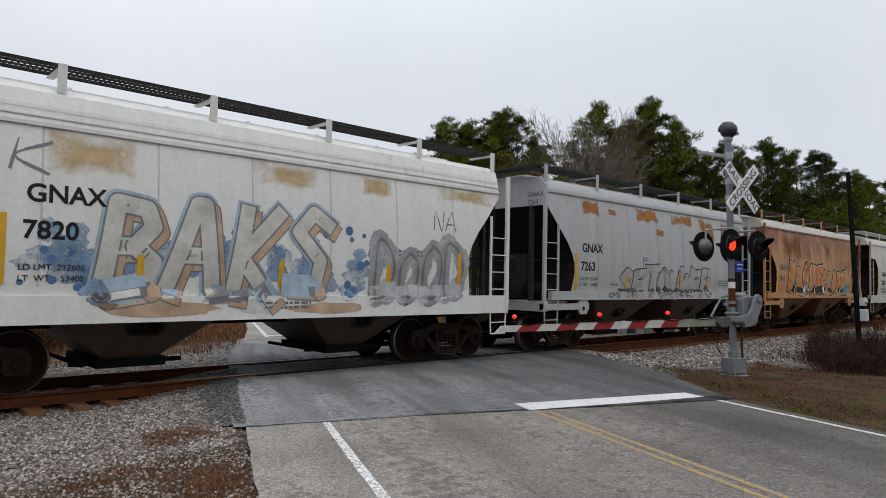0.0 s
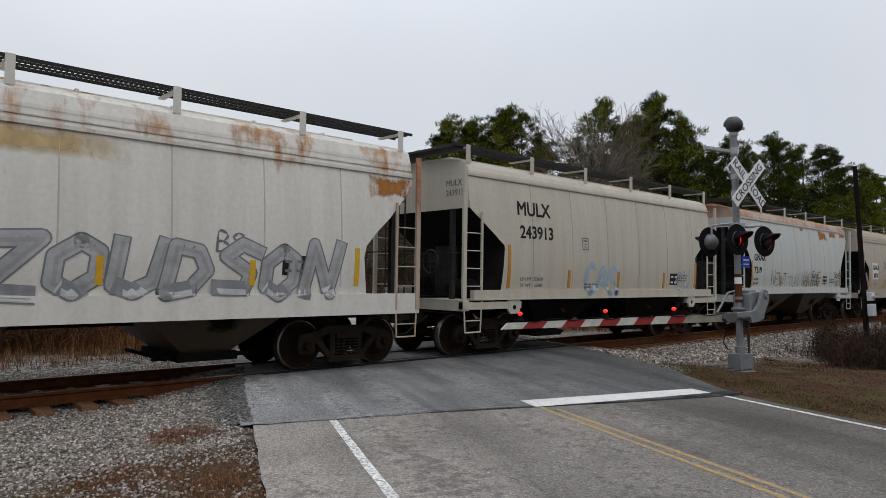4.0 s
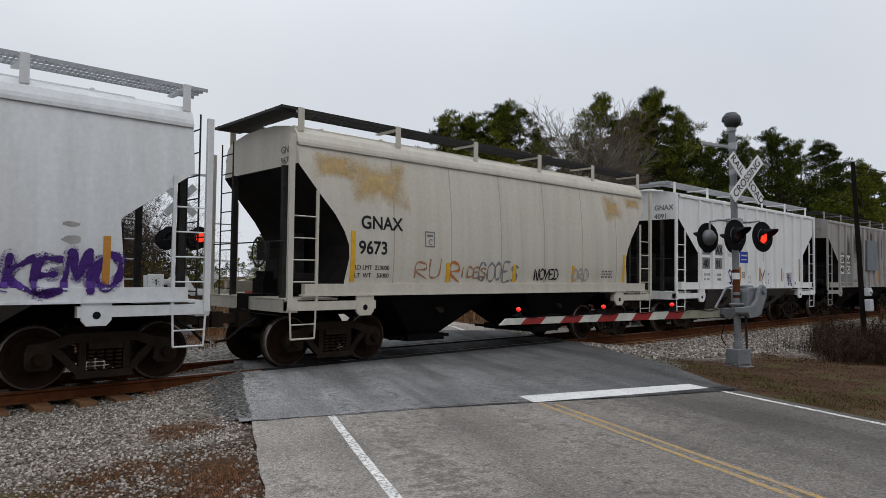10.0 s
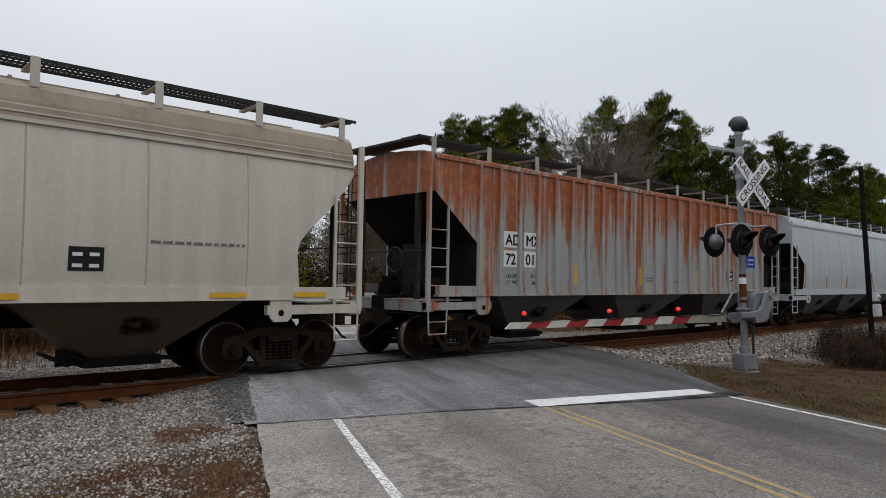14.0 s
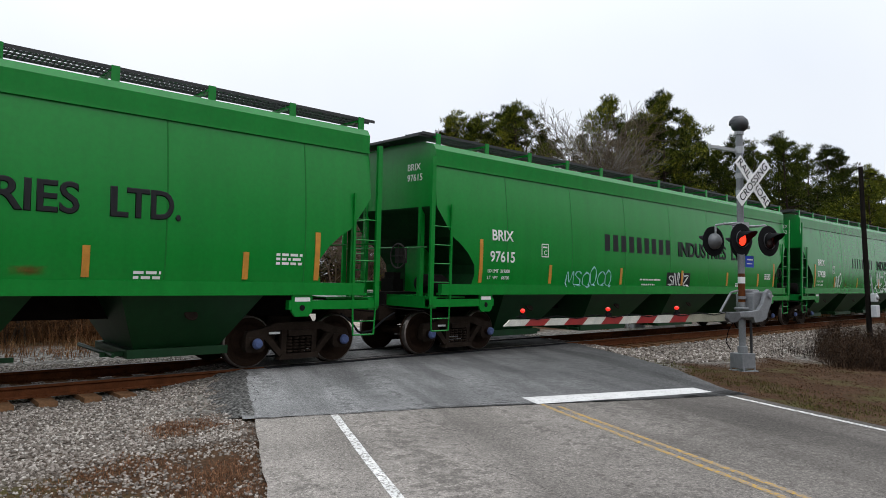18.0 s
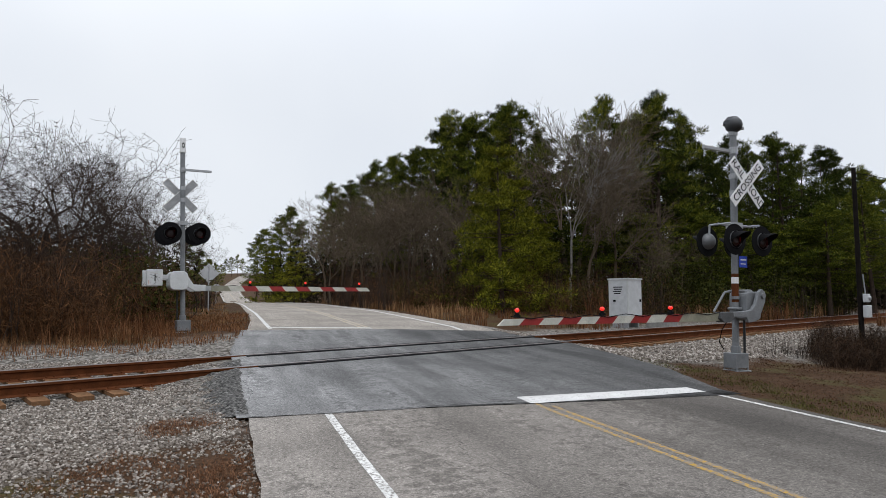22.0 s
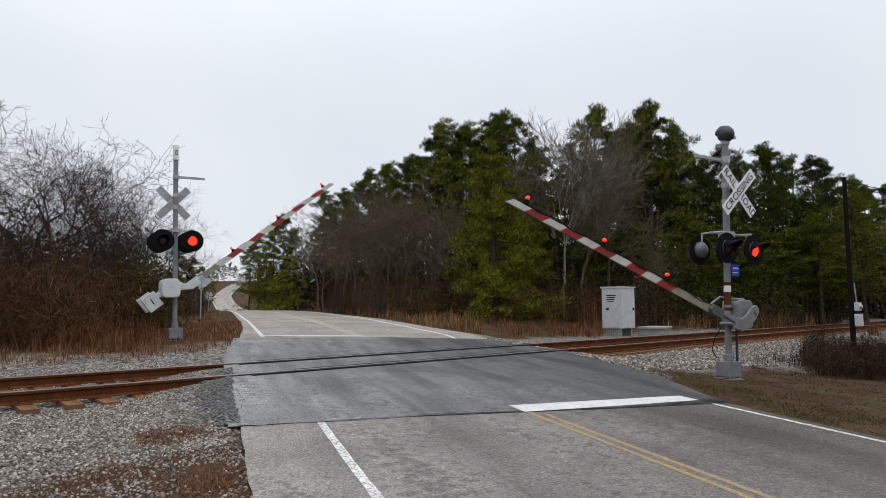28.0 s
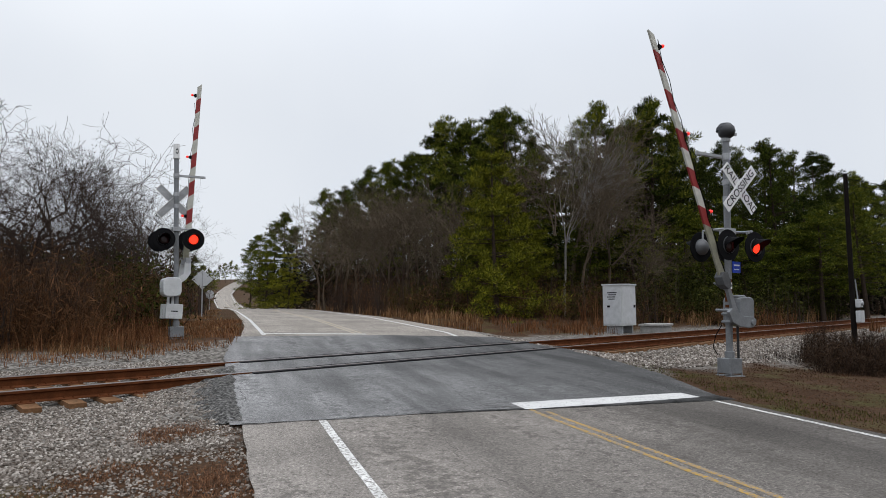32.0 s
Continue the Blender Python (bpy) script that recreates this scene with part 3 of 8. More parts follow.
STROKES = {
    "A": [[(0, 0), (0.35, 1), (0.5, 1), (0.9, 0)], [(0.15, 0.4), (0.75, 0.4)]],
    "B": [[(0.1, 0), (0.1, 1), (0.6, 0.95), (0.75, 0.75), (0.5, 0.52), (0.85, 0.35), (0.8, 0.08), (0.1, 0)], [(0.1, 0.52), (0.5, 0.52)]],
    "C": [[(0.85, 0.8), (0.5, 1), (0.12, 0.75), (0.1, 0.25), (0.45, 0), (0.85, 0.2)]],
    "D": [[(0.1, 0), (0.1, 1), (0.6, 0.9), (0.85, 0.5), (0.6, 0.1), (0.1, 0)]],
    "E": [[(0.85, 1), (0.1, 0.95), (0.1, 0), (0.85, 0.05)], [(0.1, 0.5), (0.65, 0.55)]],
    "F": [[(0.85, 1), (0.15, 0.9), (0.1, -0.05)], [(0.1, 0.5), (0.7, 0.55)]],
    "G": [[(0.85, 0.85), (0.5, 1), (0.12, 0.75), (0.1, 0.25), (0.45, 0), (0.85, 0.15), (0.85, 0.48), (0.5, 0.46)]],
    "H": [[(0.1, 0), (0.1, 1)], [(0.85, 0), (0.85, 1)], [(0.1, 0.5), (0.85, 0.5)]],
    "I": [[(0.3, 0), (0.35, 1)]],
    "K": [[(0.1, 0), (0.15, 1)], [(0.85, 1), (0.15, 0.45), (0.9, -0.05)]],
    "L": [[(0.15, 1), (0.1, 0.05), (0.85, 0)]],
    "M": [[(0, 0), (0.15, 1), (0.45, 0.3), (0.8, 1), (0.95, 0)]],
    "N": [[(0.1, 0), (0.15, 1), (0.75, 0), (0.85, 1)]],
    "O": [[(0.45, 1), (0.1, 0.7), (0.15, 0.2), (0.5, 0), (0.85, 0.3), (0.8, 0.8), (0.45, 1)]],
    "R": [[(0.1, 0), (0.1, 1), (0.7, 0.95), (0.75, 0.6), (0.1, 0.48), (0.9, -0.05)]],
    "S": [[(0.85, 0.85), (0.45, 1), (0.15, 0.75), (0.75, 0.4), (0.7, 0.08), (0.1, 0.1)]],
    "T": [[(0.0, 0.95), (0.9, 1)], [(0.45, 1), (0.5, -0.05)]],
    "U": [[(0.1, 1), (0.15, 0.15), (0.5, 0), (0.85, 0.2), (0.9, 1)]],
    "W": [[(0, 1), (0.2, 0), (0.5, 0.7), (0.75, 0), (1, 1)]],
    "Y": [[(0, 1), (0.45, 0.45), (0.9, 1)], [(0.45, 0.45), (0.3, -0.2)]],
    "Z": [[(0.1, 0.95), (0.9, 1), (0.1, 0.05), (0.9, 0)]],
}


def smooth_line(pts, rng, wobble):
    """Rounds a stroke (Catmull-Rom) and lets the hand waver."""
    pts = [Vector(p) for p in pts]
    ext = [pts[0] * 2 - pts[1]] + pts + [pts[-1] * 2 - pts[-2]]
    out = []
    for i in range(1, len(ext) - 2):
        p0, p1, p2, p3 = ext[i - 1:i + 3]
        k = 5
        for j in range(k):
            t = j / k
            q = 0.5 * ((2 * p1) + (p2 - p0) * t + (2 * p0 - 5 * p1 + 4 * p2 - p3) * t * t + (3 * p1 - p0 - 3 * p2 + p3) * t ** 3)
            out.append(q + Vector((rng.uniform(-wobble, wobble), rng.uniform(-wobble, wobble))))
    return out + [pts[-1]]


def ribbon(b, pts, half, y, mat=0, rng=None):
    rng = rng or random.Random(len(pts))
    pts = smooth_line(pts, rng, half * 0.10)
    for i, (p, q) in enumerate(zip(pts[:-1], pts[1:])):
        d = (q - p)
        if d.length < 1e-5:
            continue
        h = half * (0.8 + 0.35 * math.sin(i * 0.9 + half * 50))
        o = Vector((-d.y, d.x)).normalized() * h
        b.add([(c.x, y, c.y) for c in (p + o, q + o, q - o, p - o)], [(0, 1, 2, 3)], mat)
        b.add([(q.x + h * math.cos(a * math.pi / 4), y - 0.0004, q.y + h * math.sin(a * math.pi / 4)) for a in range(8)], [tuple(range(8))], mat)


def spray_letters(letters, x, z, width, height, y, half, b, mat=0, seed=0, lean=0.12, jitter=0.07):
    rng = random.Random(seed)
    step_x = width / len(letters)
    for i, ch in enumerate(letters):
        if ch == " ":
            continue
        dz, hh, ww = rng.uniform(-jitter, jitter) * height, height * rng.uniform(0.85, 1.15), step_x * rng.uniform(0.95, 1.22)
        for line in STROKES[ch]:
            pts = [(x + i * step_x + (px + lean * pz) * ww, z + dz + pz * hh) for px, pz in line]
            ribbon(b, pts, half, y, mat, rng)


def spray(name, parent, layers, label):
    """layers: (letters, x, z, width, height, half stroke, material, seed); each word is a part, its later layers lie proud of earlier ones."""
    words = {}
    for i, row in enumerate(layers):
        words.setdefault((row[0], round(row[1])), []).append((i, row))
    for rows in words.values():
        b, mats = Build(), []
        for k, (i, (letters, x, z, width, height, half, mat, seed)) in enumerate(rows):
            mats.append(mat)
            spray_letters(letters, x, z, width, height, -SIDE - 0.004 - 0.002 * i, half, b, k, seed)
        part(name, b, mats, parent, label)


def bar_stroke(b, pts, half, y, mat, closed):
    """A straight-edged stroke with square ends and rounded joints."""
    pts = [Vector(p) for p in pts]
    for i, (p, q) in enumerate(zip(pts[:-1], pts[1:])):
        d = (q - p).normalized()
        o = Vector((-d.y, d.x)) * half
        a = p - d * half * (0.75 if i == 0 and not closed else 0.0)
        c = q + d * half * (0.75 if i == len(pts) - 2 and not closed else 0.0)
        k = max(1, math.ceil((c - a).length / 0.12))
        for j in range(k):
            e, g = a.lerp(c, j / k), a.lerp(c, (j + 1) / k)
            b.add([(w_.x, y, w_.y) for w_ in (e + o, g + o, g - o, e - o)], [(0, 1, 2, 3)], mat)
    for q in (pts if closed else pts[1:-1]):
        b.add([(q.x + half * math.cos(k * math.pi / 6), y, q.y + half * math.sin(k * math.pi / 6)) for k in range(12)], [tuple(range(12))], mat)


def block_letters(parent, letters, x, z, width, height, stack, label, seed=0, lean=0.15, rise=0.0, jitter=0.05, wide=1.0):
    """Outlined graffiti capitals, each a part of its own; stack: (half stroke, material, shift across, shift up), rearmost first."""
    rng = random.Random(seed)
    pitch = width / len(letters)
    for i, ch in enumerate(letters):
        if ch == " ":
            continue
        b, mats = Build(), []
        zz, hh, ww = z + rng.uniform(-jitter, jitter) * height, height * rng.uniform(0.9, 1.08) * (1 + rise * i / len(letters)), pitch * rng.uniform(0.82, 0.95) * wide
        lines = [[(x + i * pitch + (px + lean * pz) * ww, zz + pz * hh) for px, pz in line] for line in STROKES[ch]]
        for k, (half, mat, dx, dz) in enumerate(stack):
            mats.append(mat)
            for line in lines:
                bar_stroke(b, [(p[0] + dx, p[1] + dz) for p in line], half, -SIDE - 0.005 - 0.0006 * (k + len(stack) * (i % 2)) - 0.0004 * i, k, line[0] == line[-1])
        part("graffiti_letter", b, mats, parent, label)


def stain_paint(name, colour, cut=0.42, stretch=(1.6, 1.6, 0.8), soft=0.16, most=0.9):
    """A stain with a ragged edge that thins out into the paint beneath."""
    m, n, l, b = shader(name, colour, 0.8)
    tc = n.new("ShaderNodeTexCoord")
    sep = n.new("ShaderNodeSeparateXYZ")
    l.new(tc.outputs["Generated"], sep.inputs[0])
    near = [math_node(n, l, "MINIMUM", sep.outputs[a], math_node(n, l, "SUBTRACT", 1.0, sep.outputs[a])) for a in ("X", "Z")]
    edge = math_node(n, l, "MULTIPLY", math_node(n, l, "MINIMUM", near[0], near[1]), 2.2, True)
    wild = math_node(n, l, "SUBTRACT", math_node(n, l, "ADD", math_node(n, l, "MULTIPLY", texture(n, l, 1.4, 9, stretch=stretch, rough=0.72), 1.7), math_node(n, l, "MULTIPLY", edge, 0.8)), 0.75)
    tone = ramp_of(n, l, texture(n, l, 6, 7), [(0.3, tuple(v * 0.6 for v in colour)), (0.6, colour), (0.8, tuple(min(1, v * 1.45) for v in colour))])
    l.new(tone, b.inputs["Base Color"])
    mask = ramp_of(n, l, wild, [(cut, 0.0), (cut + soft, most)])
    mix, clear = n.new("ShaderNodeMixShader"), n.new("ShaderNodeBsdfTransparent")
    l.new(mask, mix.inputs[0])
    l.new(clear.outputs[0], mix.inputs[1])
    l.new(b.outputs[0], mix.inputs[2])
    l.new(mix.outputs[0], n["Material Output"].inputs["Surface"])
    return m


def stains(parent, mat, rows, label):
    """rows: (x from, x to, z from, z to) of each stain on a wagon's side."""
    for x0, x1, z0, z1 in rows:
        b, k = Build(), 10
        for j in range(k + 1):
            b.v += [(x0, -SIDE - 0.003, z0 + (z1 - z0) * j / k), (x1, -SIDE - 0.003, z0 + (z1 - z0) * j / k)]
        b.f = [(2 * j, 2 * j + 1, 2 * j + 3, 2 * j + 2) for j in range(k)]
        b.mi = [0] * k
        part("stain", b, mat, parent, label)


# what is painted on a wagon's side lies on the rounded sheet and steps out over the sill
ON_SIDE = ("lettering", "reflector", "graffiti", "graffiti_letter", "tag", "overspray", "paint_cloud", "paint_dots", "paint_patch", "stencil_square", "stencil_lines", "plate_outline", "plate_word",
           "test_panel", "panel_cell", "name_block", "emblem_shape", "tag_panel", "stain", "emblem_word")


def lay_on_side(car, flat_side, deep, low):
    top, foot, out = (1.42, 1.03, SIDE + 0.026) if deep else (low + 0.20, low, SIDE + 0.026)
    for ob in car.children_recursive:
        if ob.type != "MESH" or ob.name.split(".")[0] not in ON_SIDE:
            continue
        for v in ob.data.vertices:
            face = SIDE if flat_side else bulge(v.co.z, 4.0)
            if foot - 0.05 < v.co.z < top + 0.012:
                face = max(face, out)
            v.co.y += SIDE - face


def spray_blobs(name, parent, rows, label):
    """rows: (x, z, radius across, radius up, material): soft clouds and dots of sprayed paint, drawn before the letters."""
    b, mats = Build(), []
    for x, z, rx, rz, mat in rows:
        if mat not in mats:
            mats.append(mat)
        k = 18
        rng = random.Random(int(x * 100 + z * 1000))
        pts = [(x + rx * rng.uniform(0.75, 1.1) * math.cos(2 * math.pi * i / k), -SIDE - 0.0025, z + rz * rng.uniform(0.75, 1.1) * math.sin(2 * math.pi * i / k)) for i in range(k)]
        b.add(pts, [tuple(range(k))], mats.index(mat))
    return part(name, b, mats, parent, label)


def sprayed(name, colour, hold=0.5):
    """Spray paint: uneven cover over the faded paint beneath."""
    m, n, l, b = shader(name, colour, 0.6)
    cover = ramp_of(n, l, texture(n, l, 3.5, 7), [(0.3, 0.62), (0.7, 1.0)])
    l.new(blend(n, l, 1.0, colour, cover, "MULTIPLY"), b.inputs["Base Color"])
    return m


for key_, col_ in (("sp_black", (0.006, 0.006, 0.007)), ("sp_white", (0.62, 0.64, 0.62)), ("sp_peach", (0.52, 0.36, 0.24)), ("sp_cream", (0.60, 0.58, 0.52)),
                   ("sp_blue", (0.10, 0.19, 0.33)), ("sp_pale_blue", (0.36, 0.45, 0.52)), ("sp_orange", (0.50, 0.17, 0.05)), ("sp_teal", (0.12, 0.33, 0.32)), ("sp_purple", (0.06, 0.02, 0.17)),
                   ("sp_grey", (0.20, 0.20, 0.21)), ("sp_dark", (0.05, 0.05, 0.055)), ("sp_blush", (0.44, 0.39, 0.365)), ("sp_light_grey", (0.42, 0.42, 0.42)), ("sp_fade", (0.36, 0.35, 0.34)), ("sp_aqua", (0.25, 0.52, 0.50)), ("sp_rust_tag", (0.38, 0.20, 0.12))):
    M[key_] = sprayed(key_, col_)
def mottled(name):
    """Amber graffiti fill, blotched with orange red."""
    m, n, l, b = shader(name, (0.5, 0.25, 0.06), 0.6)
    l.new(ramp_of(n, l, texture(n, l, 2.6, 3), [(0.36, (0.38, 0.07, 0.016)), (0.46, (0.45, 0.17, 0.045)), (0.58, (0.50, 0.24, 0.055)), (0.68, (0.38, 0.055, 0.013))]), b.inputs["Base Color"])
    return m


def mist(name, colour, cover=0.5):
    """Overspray: a thin speckled veil through which the paint beneath shows."""
    m, n, l, b = shader(name, colour, 0.7)
    spots = ramp_of(n, l, texture(n, l, 60, 3, rough=0.8), [(cover, 1.0), (cover + 0.16, 0.0)])
    cloudy = ramp_of(n, l, texture(n, l, 2.5, 4), [(0.35, 0.15), (0.65, 1.0)])
    mix, clear = n.new("ShaderNodeMixShader"), n.new("ShaderNodeBsdfTransparent")
    l.new(math_node(n, l, "MULTIPLY", spots, cloudy), mix.inputs[0])
    l.new(clear.outputs[0], mix.inputs[1])
    l.new(b.outputs[0], mix.inputs[2])
    l.new(mix.outputs[0], n["Material Output"].inputs["Surface"])
    return m


M["mist_black"], M["mist_purple"] = mist("black_overspray", (0.02, 0.02, 0.022), 0.40), mist("purple_overspray", (0.08, 0.03, 0.2), 0.38)
M["mark_black"] = plain("black_stencil", (0.015, 0.015, 0.017), 0.6, 0, 0.3, 7)
M["mark_faded"] = plain("faded_stencil", (0.20, 0.20, 0.20), 0.7, 0, 0.4, 7)
M["mark_white"] = plain("white_stencil", (0.72, 0.73, 0.70), 0.6, 0, 0.15, 7)
M["mark_blue"] = plain("blue_stencil", (0.05, 0.09, 0.22), 0.6, 0, 0.3, 7)
M["mark_red"] = plain("faded_red_stencil", (0.45, 0.12, 0.10), 0.7, 0, 0.4, 7)
M["reflector_yellow"] = plain("yellow_reflector", (0.68, 0.38, 0.02), 0.35, 0, 0.2, 8)
M["reflector_orange"] = plain("orange_reflector", (0.55, 0.24, 0.03), 0.4, 0, 0.25, 8)
M["cap_blue"] = plain("faded_blue_cap", (0.10, 0.14, 0.30), 0.6, 0, 0.4, 9)
M["soot_spot"] = stain_paint("grease_spot", (0.010, 0.009, 0.008), 0.12, (3, 3, 3), 0.5)
M["stain_rust"] = stain_paint("orange_rust_stain", (0.40, 0.165, 0.048), 0.36, (1.8, 1.8, 1.0), 0.28)
M["stain_ochre"] = stain_paint("thin_ochre_stain", (0.60, 0.40, 0.15), 0.22, (1.0, 1.0, 0.8), 0.5, 0.6)
M["stain_tan"] = stain_paint("tan_faded_paint", (0.42, 0.26, 0.135), 0.34, (0.8, 0.8, 0.2), 0.35, 0.75)
M["stain_brown"] = stain_paint("brown_rust_stain", (0.20, 0.075, 0.024), 0.36, (1.2, 1.2, 0.2), 0.6, 0.6)
M["stain_soot"] = stain_paint("soot_streaks", (0.055, 0.044, 0.036), 0.36, (3.5, 3.5, 0.22), 0.5, 0.75)
# grime, darkened further to carry the shade beneath the wagons
M["under"] = plain("shaded_grimy_underframe", (0.014, 0.012, 0.011), 0.85, 0, 0.5, 3, 0.3)

# ---- freight trucks, built once ----
SIDE = 1.575           # half the width over the side sheets
WHEEL_R = 0.457


def wheelset_mesh():
    b = Build()
    turn = Matrix.Rotation(math.pi / 2, 4, "X")
    for s in (-1, 1):
        m = Matrix.Translation((0, s * 0.75, 0)) @ turn @ Matrix.Diagonal((1, 1, s, 1))
        b.spin([(0.0, -0.10), (0.13, -0.10), (0.15, -0.05), (0.30, -0.035), (0.37, -0.075), (0.43, -0.075)], m, 28, 0)
        b.spin([(0.43, -0.075), (WHEEL_R, -0.06), (WHEEL_R + 0.002, 0.035)], m, 28, 1)
        b.spin([(WHEEL_R + 0.002, 0.035), (0.485, 0.045), (0.485, 0.07), (0.42, 0.075), (0.15, 0.06), (0.0, 0.06)], m, 28, 0)
        end = Matrix.Translation((0, s * 1.16, 0)) @ turn @ Matrix.Diagonal((1, 1, -s, 1))
        b.spin([(0.085, -0.30), (0.085, 0.0), (0.075, 0.02), (0.0, 0.02)], end, 14, 0)
        for k in range(3):
            a = k * 2 * math.pi / 3
            b.box(math.cos(a) * 0.05 - 0.014, math.cos(a) * 0.05 + 0.014, s * 1.175 - 0.02, s * 1.175 + 0.02, math.sin(a) * 0.05 - 0.014, math.sin(a) * 0.05 + 0.014)
    b.rod((0, -0.9, 0), (0, 0.9, 0), 0.085, n=14)
    return b.mesh("wheelset", [M["wheel"], M["tread"]])


def side_frame_mesh():
    b = Build()
    top = [(-1.06, 0.55), (-1.02, 0.66), (-0.75, 0.70), (-0.45, 0.80), (0.45, 0.80), (0.75, 0.70), (1.02, 0.66), (1.06, 0.55), (0.72, 0.55), (0.42, 0.66), (-0.42, 0.66), (-0.72, 0.55)]
    b.slab(top, "y", -0.06, 0.06)
    b.slab([(-1.06, 0.56), (-0.72, 0.56), (-0.70, 0.36), (-0.76, 0.30), (-1.02, 0.30), (-1.06, 0.36)], "y", -0.075, 0.075)
    b.slab([(1.06, 0.56), (0.72, 0.56), (0.70, 0.36), (0.76, 0.30), (1.02, 0.30), (1.06, 0.36)], "y", -0.075, 0.075)
    for s in (-1, 1):
        b.slab([(s * 0.74, 0.56), (s * 0.36, 0.16), (s * 0.30, 0.24), (s * 0.60, 0.58)], "y", -0.055, 0.055)
        b.slab([(s * 0.26, 0.24), (s * 0.36, 0.24), (s * 0.36, 0.70), (s * 0.26, 0.70)], "y", -0.05, 0.05)
    b.slab([(-0.42, 0.14), (0.42, 0.14), (0.36, 0.24), (-0.36, 0.24)], "y", -0.09, 0.09)
    for i in range(4):
        x = -0.19 + 0.127 * i
        for k in range(5):
            z = 0.26 + k * 0.058
            b.spin([(0.045, 0), (0.058, 0.014), (0.058, 0.026), (0.045, 0.04)], Matrix.Translation((x, -0.03, z)), 8)
    b.box(-0.24, 0.24, -0.10, 0.10, 0.56, 0.66)
    return b.mesh("side_frame", M["truck"])


WHEELSET, SIDE_FRAME = wheelset_mesh(), side_frame_mesh()
BOLSTER = Build().box(-0.2, 0.2, -1.05, 1.05, 0.55, 0.72).box(-0.25, 0.25, -0.3, 0.3, 0.70, 0.86).box(-0.75, 0.75, -0.06, 0.06, 0.30, 0.38)
for s_ in (-1, 1):
    BOLSTER.box(s_ * 0.36 - 0.04, s_ * 0.36 + 0.04, -0.85, 0.85, 0.34, 0.46).box(s_ * 0.42 - 0.05, s_ * 0.42 + 0.05, -0.84, -0.66, 0.30, 0.60).box(s_ * 0.42 - 0.05, s_ * 0.42 + 0.05, 0.66, 0.84, 0.30, 0.60)
BOLSTER = BOLSTER.mesh("truck", M["truck"])
FRONT_WHEELS, REAR_WHEELS = [], []


def add_truck(car, x):
    t = part("truck", BOLSTER, None, car, "grimy cast steel freight truck", pose(x, 0, 0))
    for s in (-1, 1):
        part("side_frame", SIDE_FRAME, None, t, m=pose(0, s * 1.0, 0, 0, 0, 0 if s < 0 else 180))
    FRONT_WHEELS.append(part("wheelset", WHEELSET, None, t, "brown steel wheels with bright treads", pose(-0.89, 0, WHEEL_R)))
    REAR_WHEELS.append(part("wheelset", WHEELSET, None, t, "brown steel wheels with bright treads", pose(0.89, 0, WHEEL_R)))


# ---- covered hopper cars ----
CUTS = {  # how far the ends are cut back at each height: (z, inset)
    "round": [(1.33, 1.18), (1.65, 1.22), (2.0, 1.29), (2.25, 1.28), (2.5, 1.18), (2.8, 0.98), (3.2, 0.62), (3.65, 0.25), (3.67, 0.25)],
    "teardrop": [(1.33, 1.22), (1.55, 1.26), (1.75, 1.32), (1.95, 1.30), (2.2, 1.10), (2.4, 0.86), (2.52, 0.66), (2.75, 0.48), (3.1, 0.22), (3.15, 0.2)],
    "long": [(1.33, 1.24), (1.7, 1.30), (2.1, 1.35), (2.32, 1.30), (2.6, 1.05), (2.9, 0.72), (3.1, 0.55), (3.3, 0.36), (3.62, 0.14), (3.64, 0.14)],
    "slope": [(1.28, 1.25), (2.45, 1.35), (2.5, 1.33), (3.26, 0.28), (3.28, 0.26)],
    "step": [(1.33, 1.46), (2.86, 1.50), (3.28, 1.19), (3.31, 0.51), (3.96, 0.50), (3.98, 0.12)],
    "flat": [(1.36, 1.44), (2.48, 1.45), (2.52, 1.42), (3.5, 0.24), (3.52, 0.22)],
}


def bulge(z, eave):
    """Half width of a rounded side sheet at a height: widest a little above the sill, leaning in towards the eave."""
    if z > 2.2:
        return SIDE - 0.15 * ((z - 2.2) / (4.02 - 2.2)) ** 2
    return SIDE - 0.07 * ((2.2 - z) / 0.87) ** 2


GRATINGS, SIDES = {}, []


def grating(L, mat):
    """An open steel running board, centred across, kept for all wagons of that length."""
    key = (round(L, 2), mat)
    if key not in GRATINGS:
        b = Build()
        for y in (-0.28, 0.28):
            b.box(-0.02, L + 0.02, y - 0.009, y + 0.009, -0.012, 0.042)
        for y in (-0.09, 0.09):
            b.box(-0.02, L + 0.02, y - 0.006, y + 0.006, 0.0, 0.034)
        x = 0.0
        while x < L:
            b.add([(x - 0.007, -0.28, 0.004), (x + 0.007, -0.28, 0.004), (x + 0.007, 0.28, 0.004), (x - 0.007, 0.28, 0.004), (x - 0.007, -0.28, 0.036), (x + 0.007, -0.28, 0.036), (x + 0.007, 0.28, 0.036), (x - 0.007, 0.28, 0.036)],
                  [(0, 1, 2, 3), (4, 7, 6, 5), (0, 4, 5, 1), (1, 5, 6, 2), (2, 6, 7, 3), (3, 7, 4, 0)])
            x += 0.075
        GRATINGS[key] = raw_mesh("roof_walkway", b.v, b.f, M[mat])
    return GRATINGS[key]


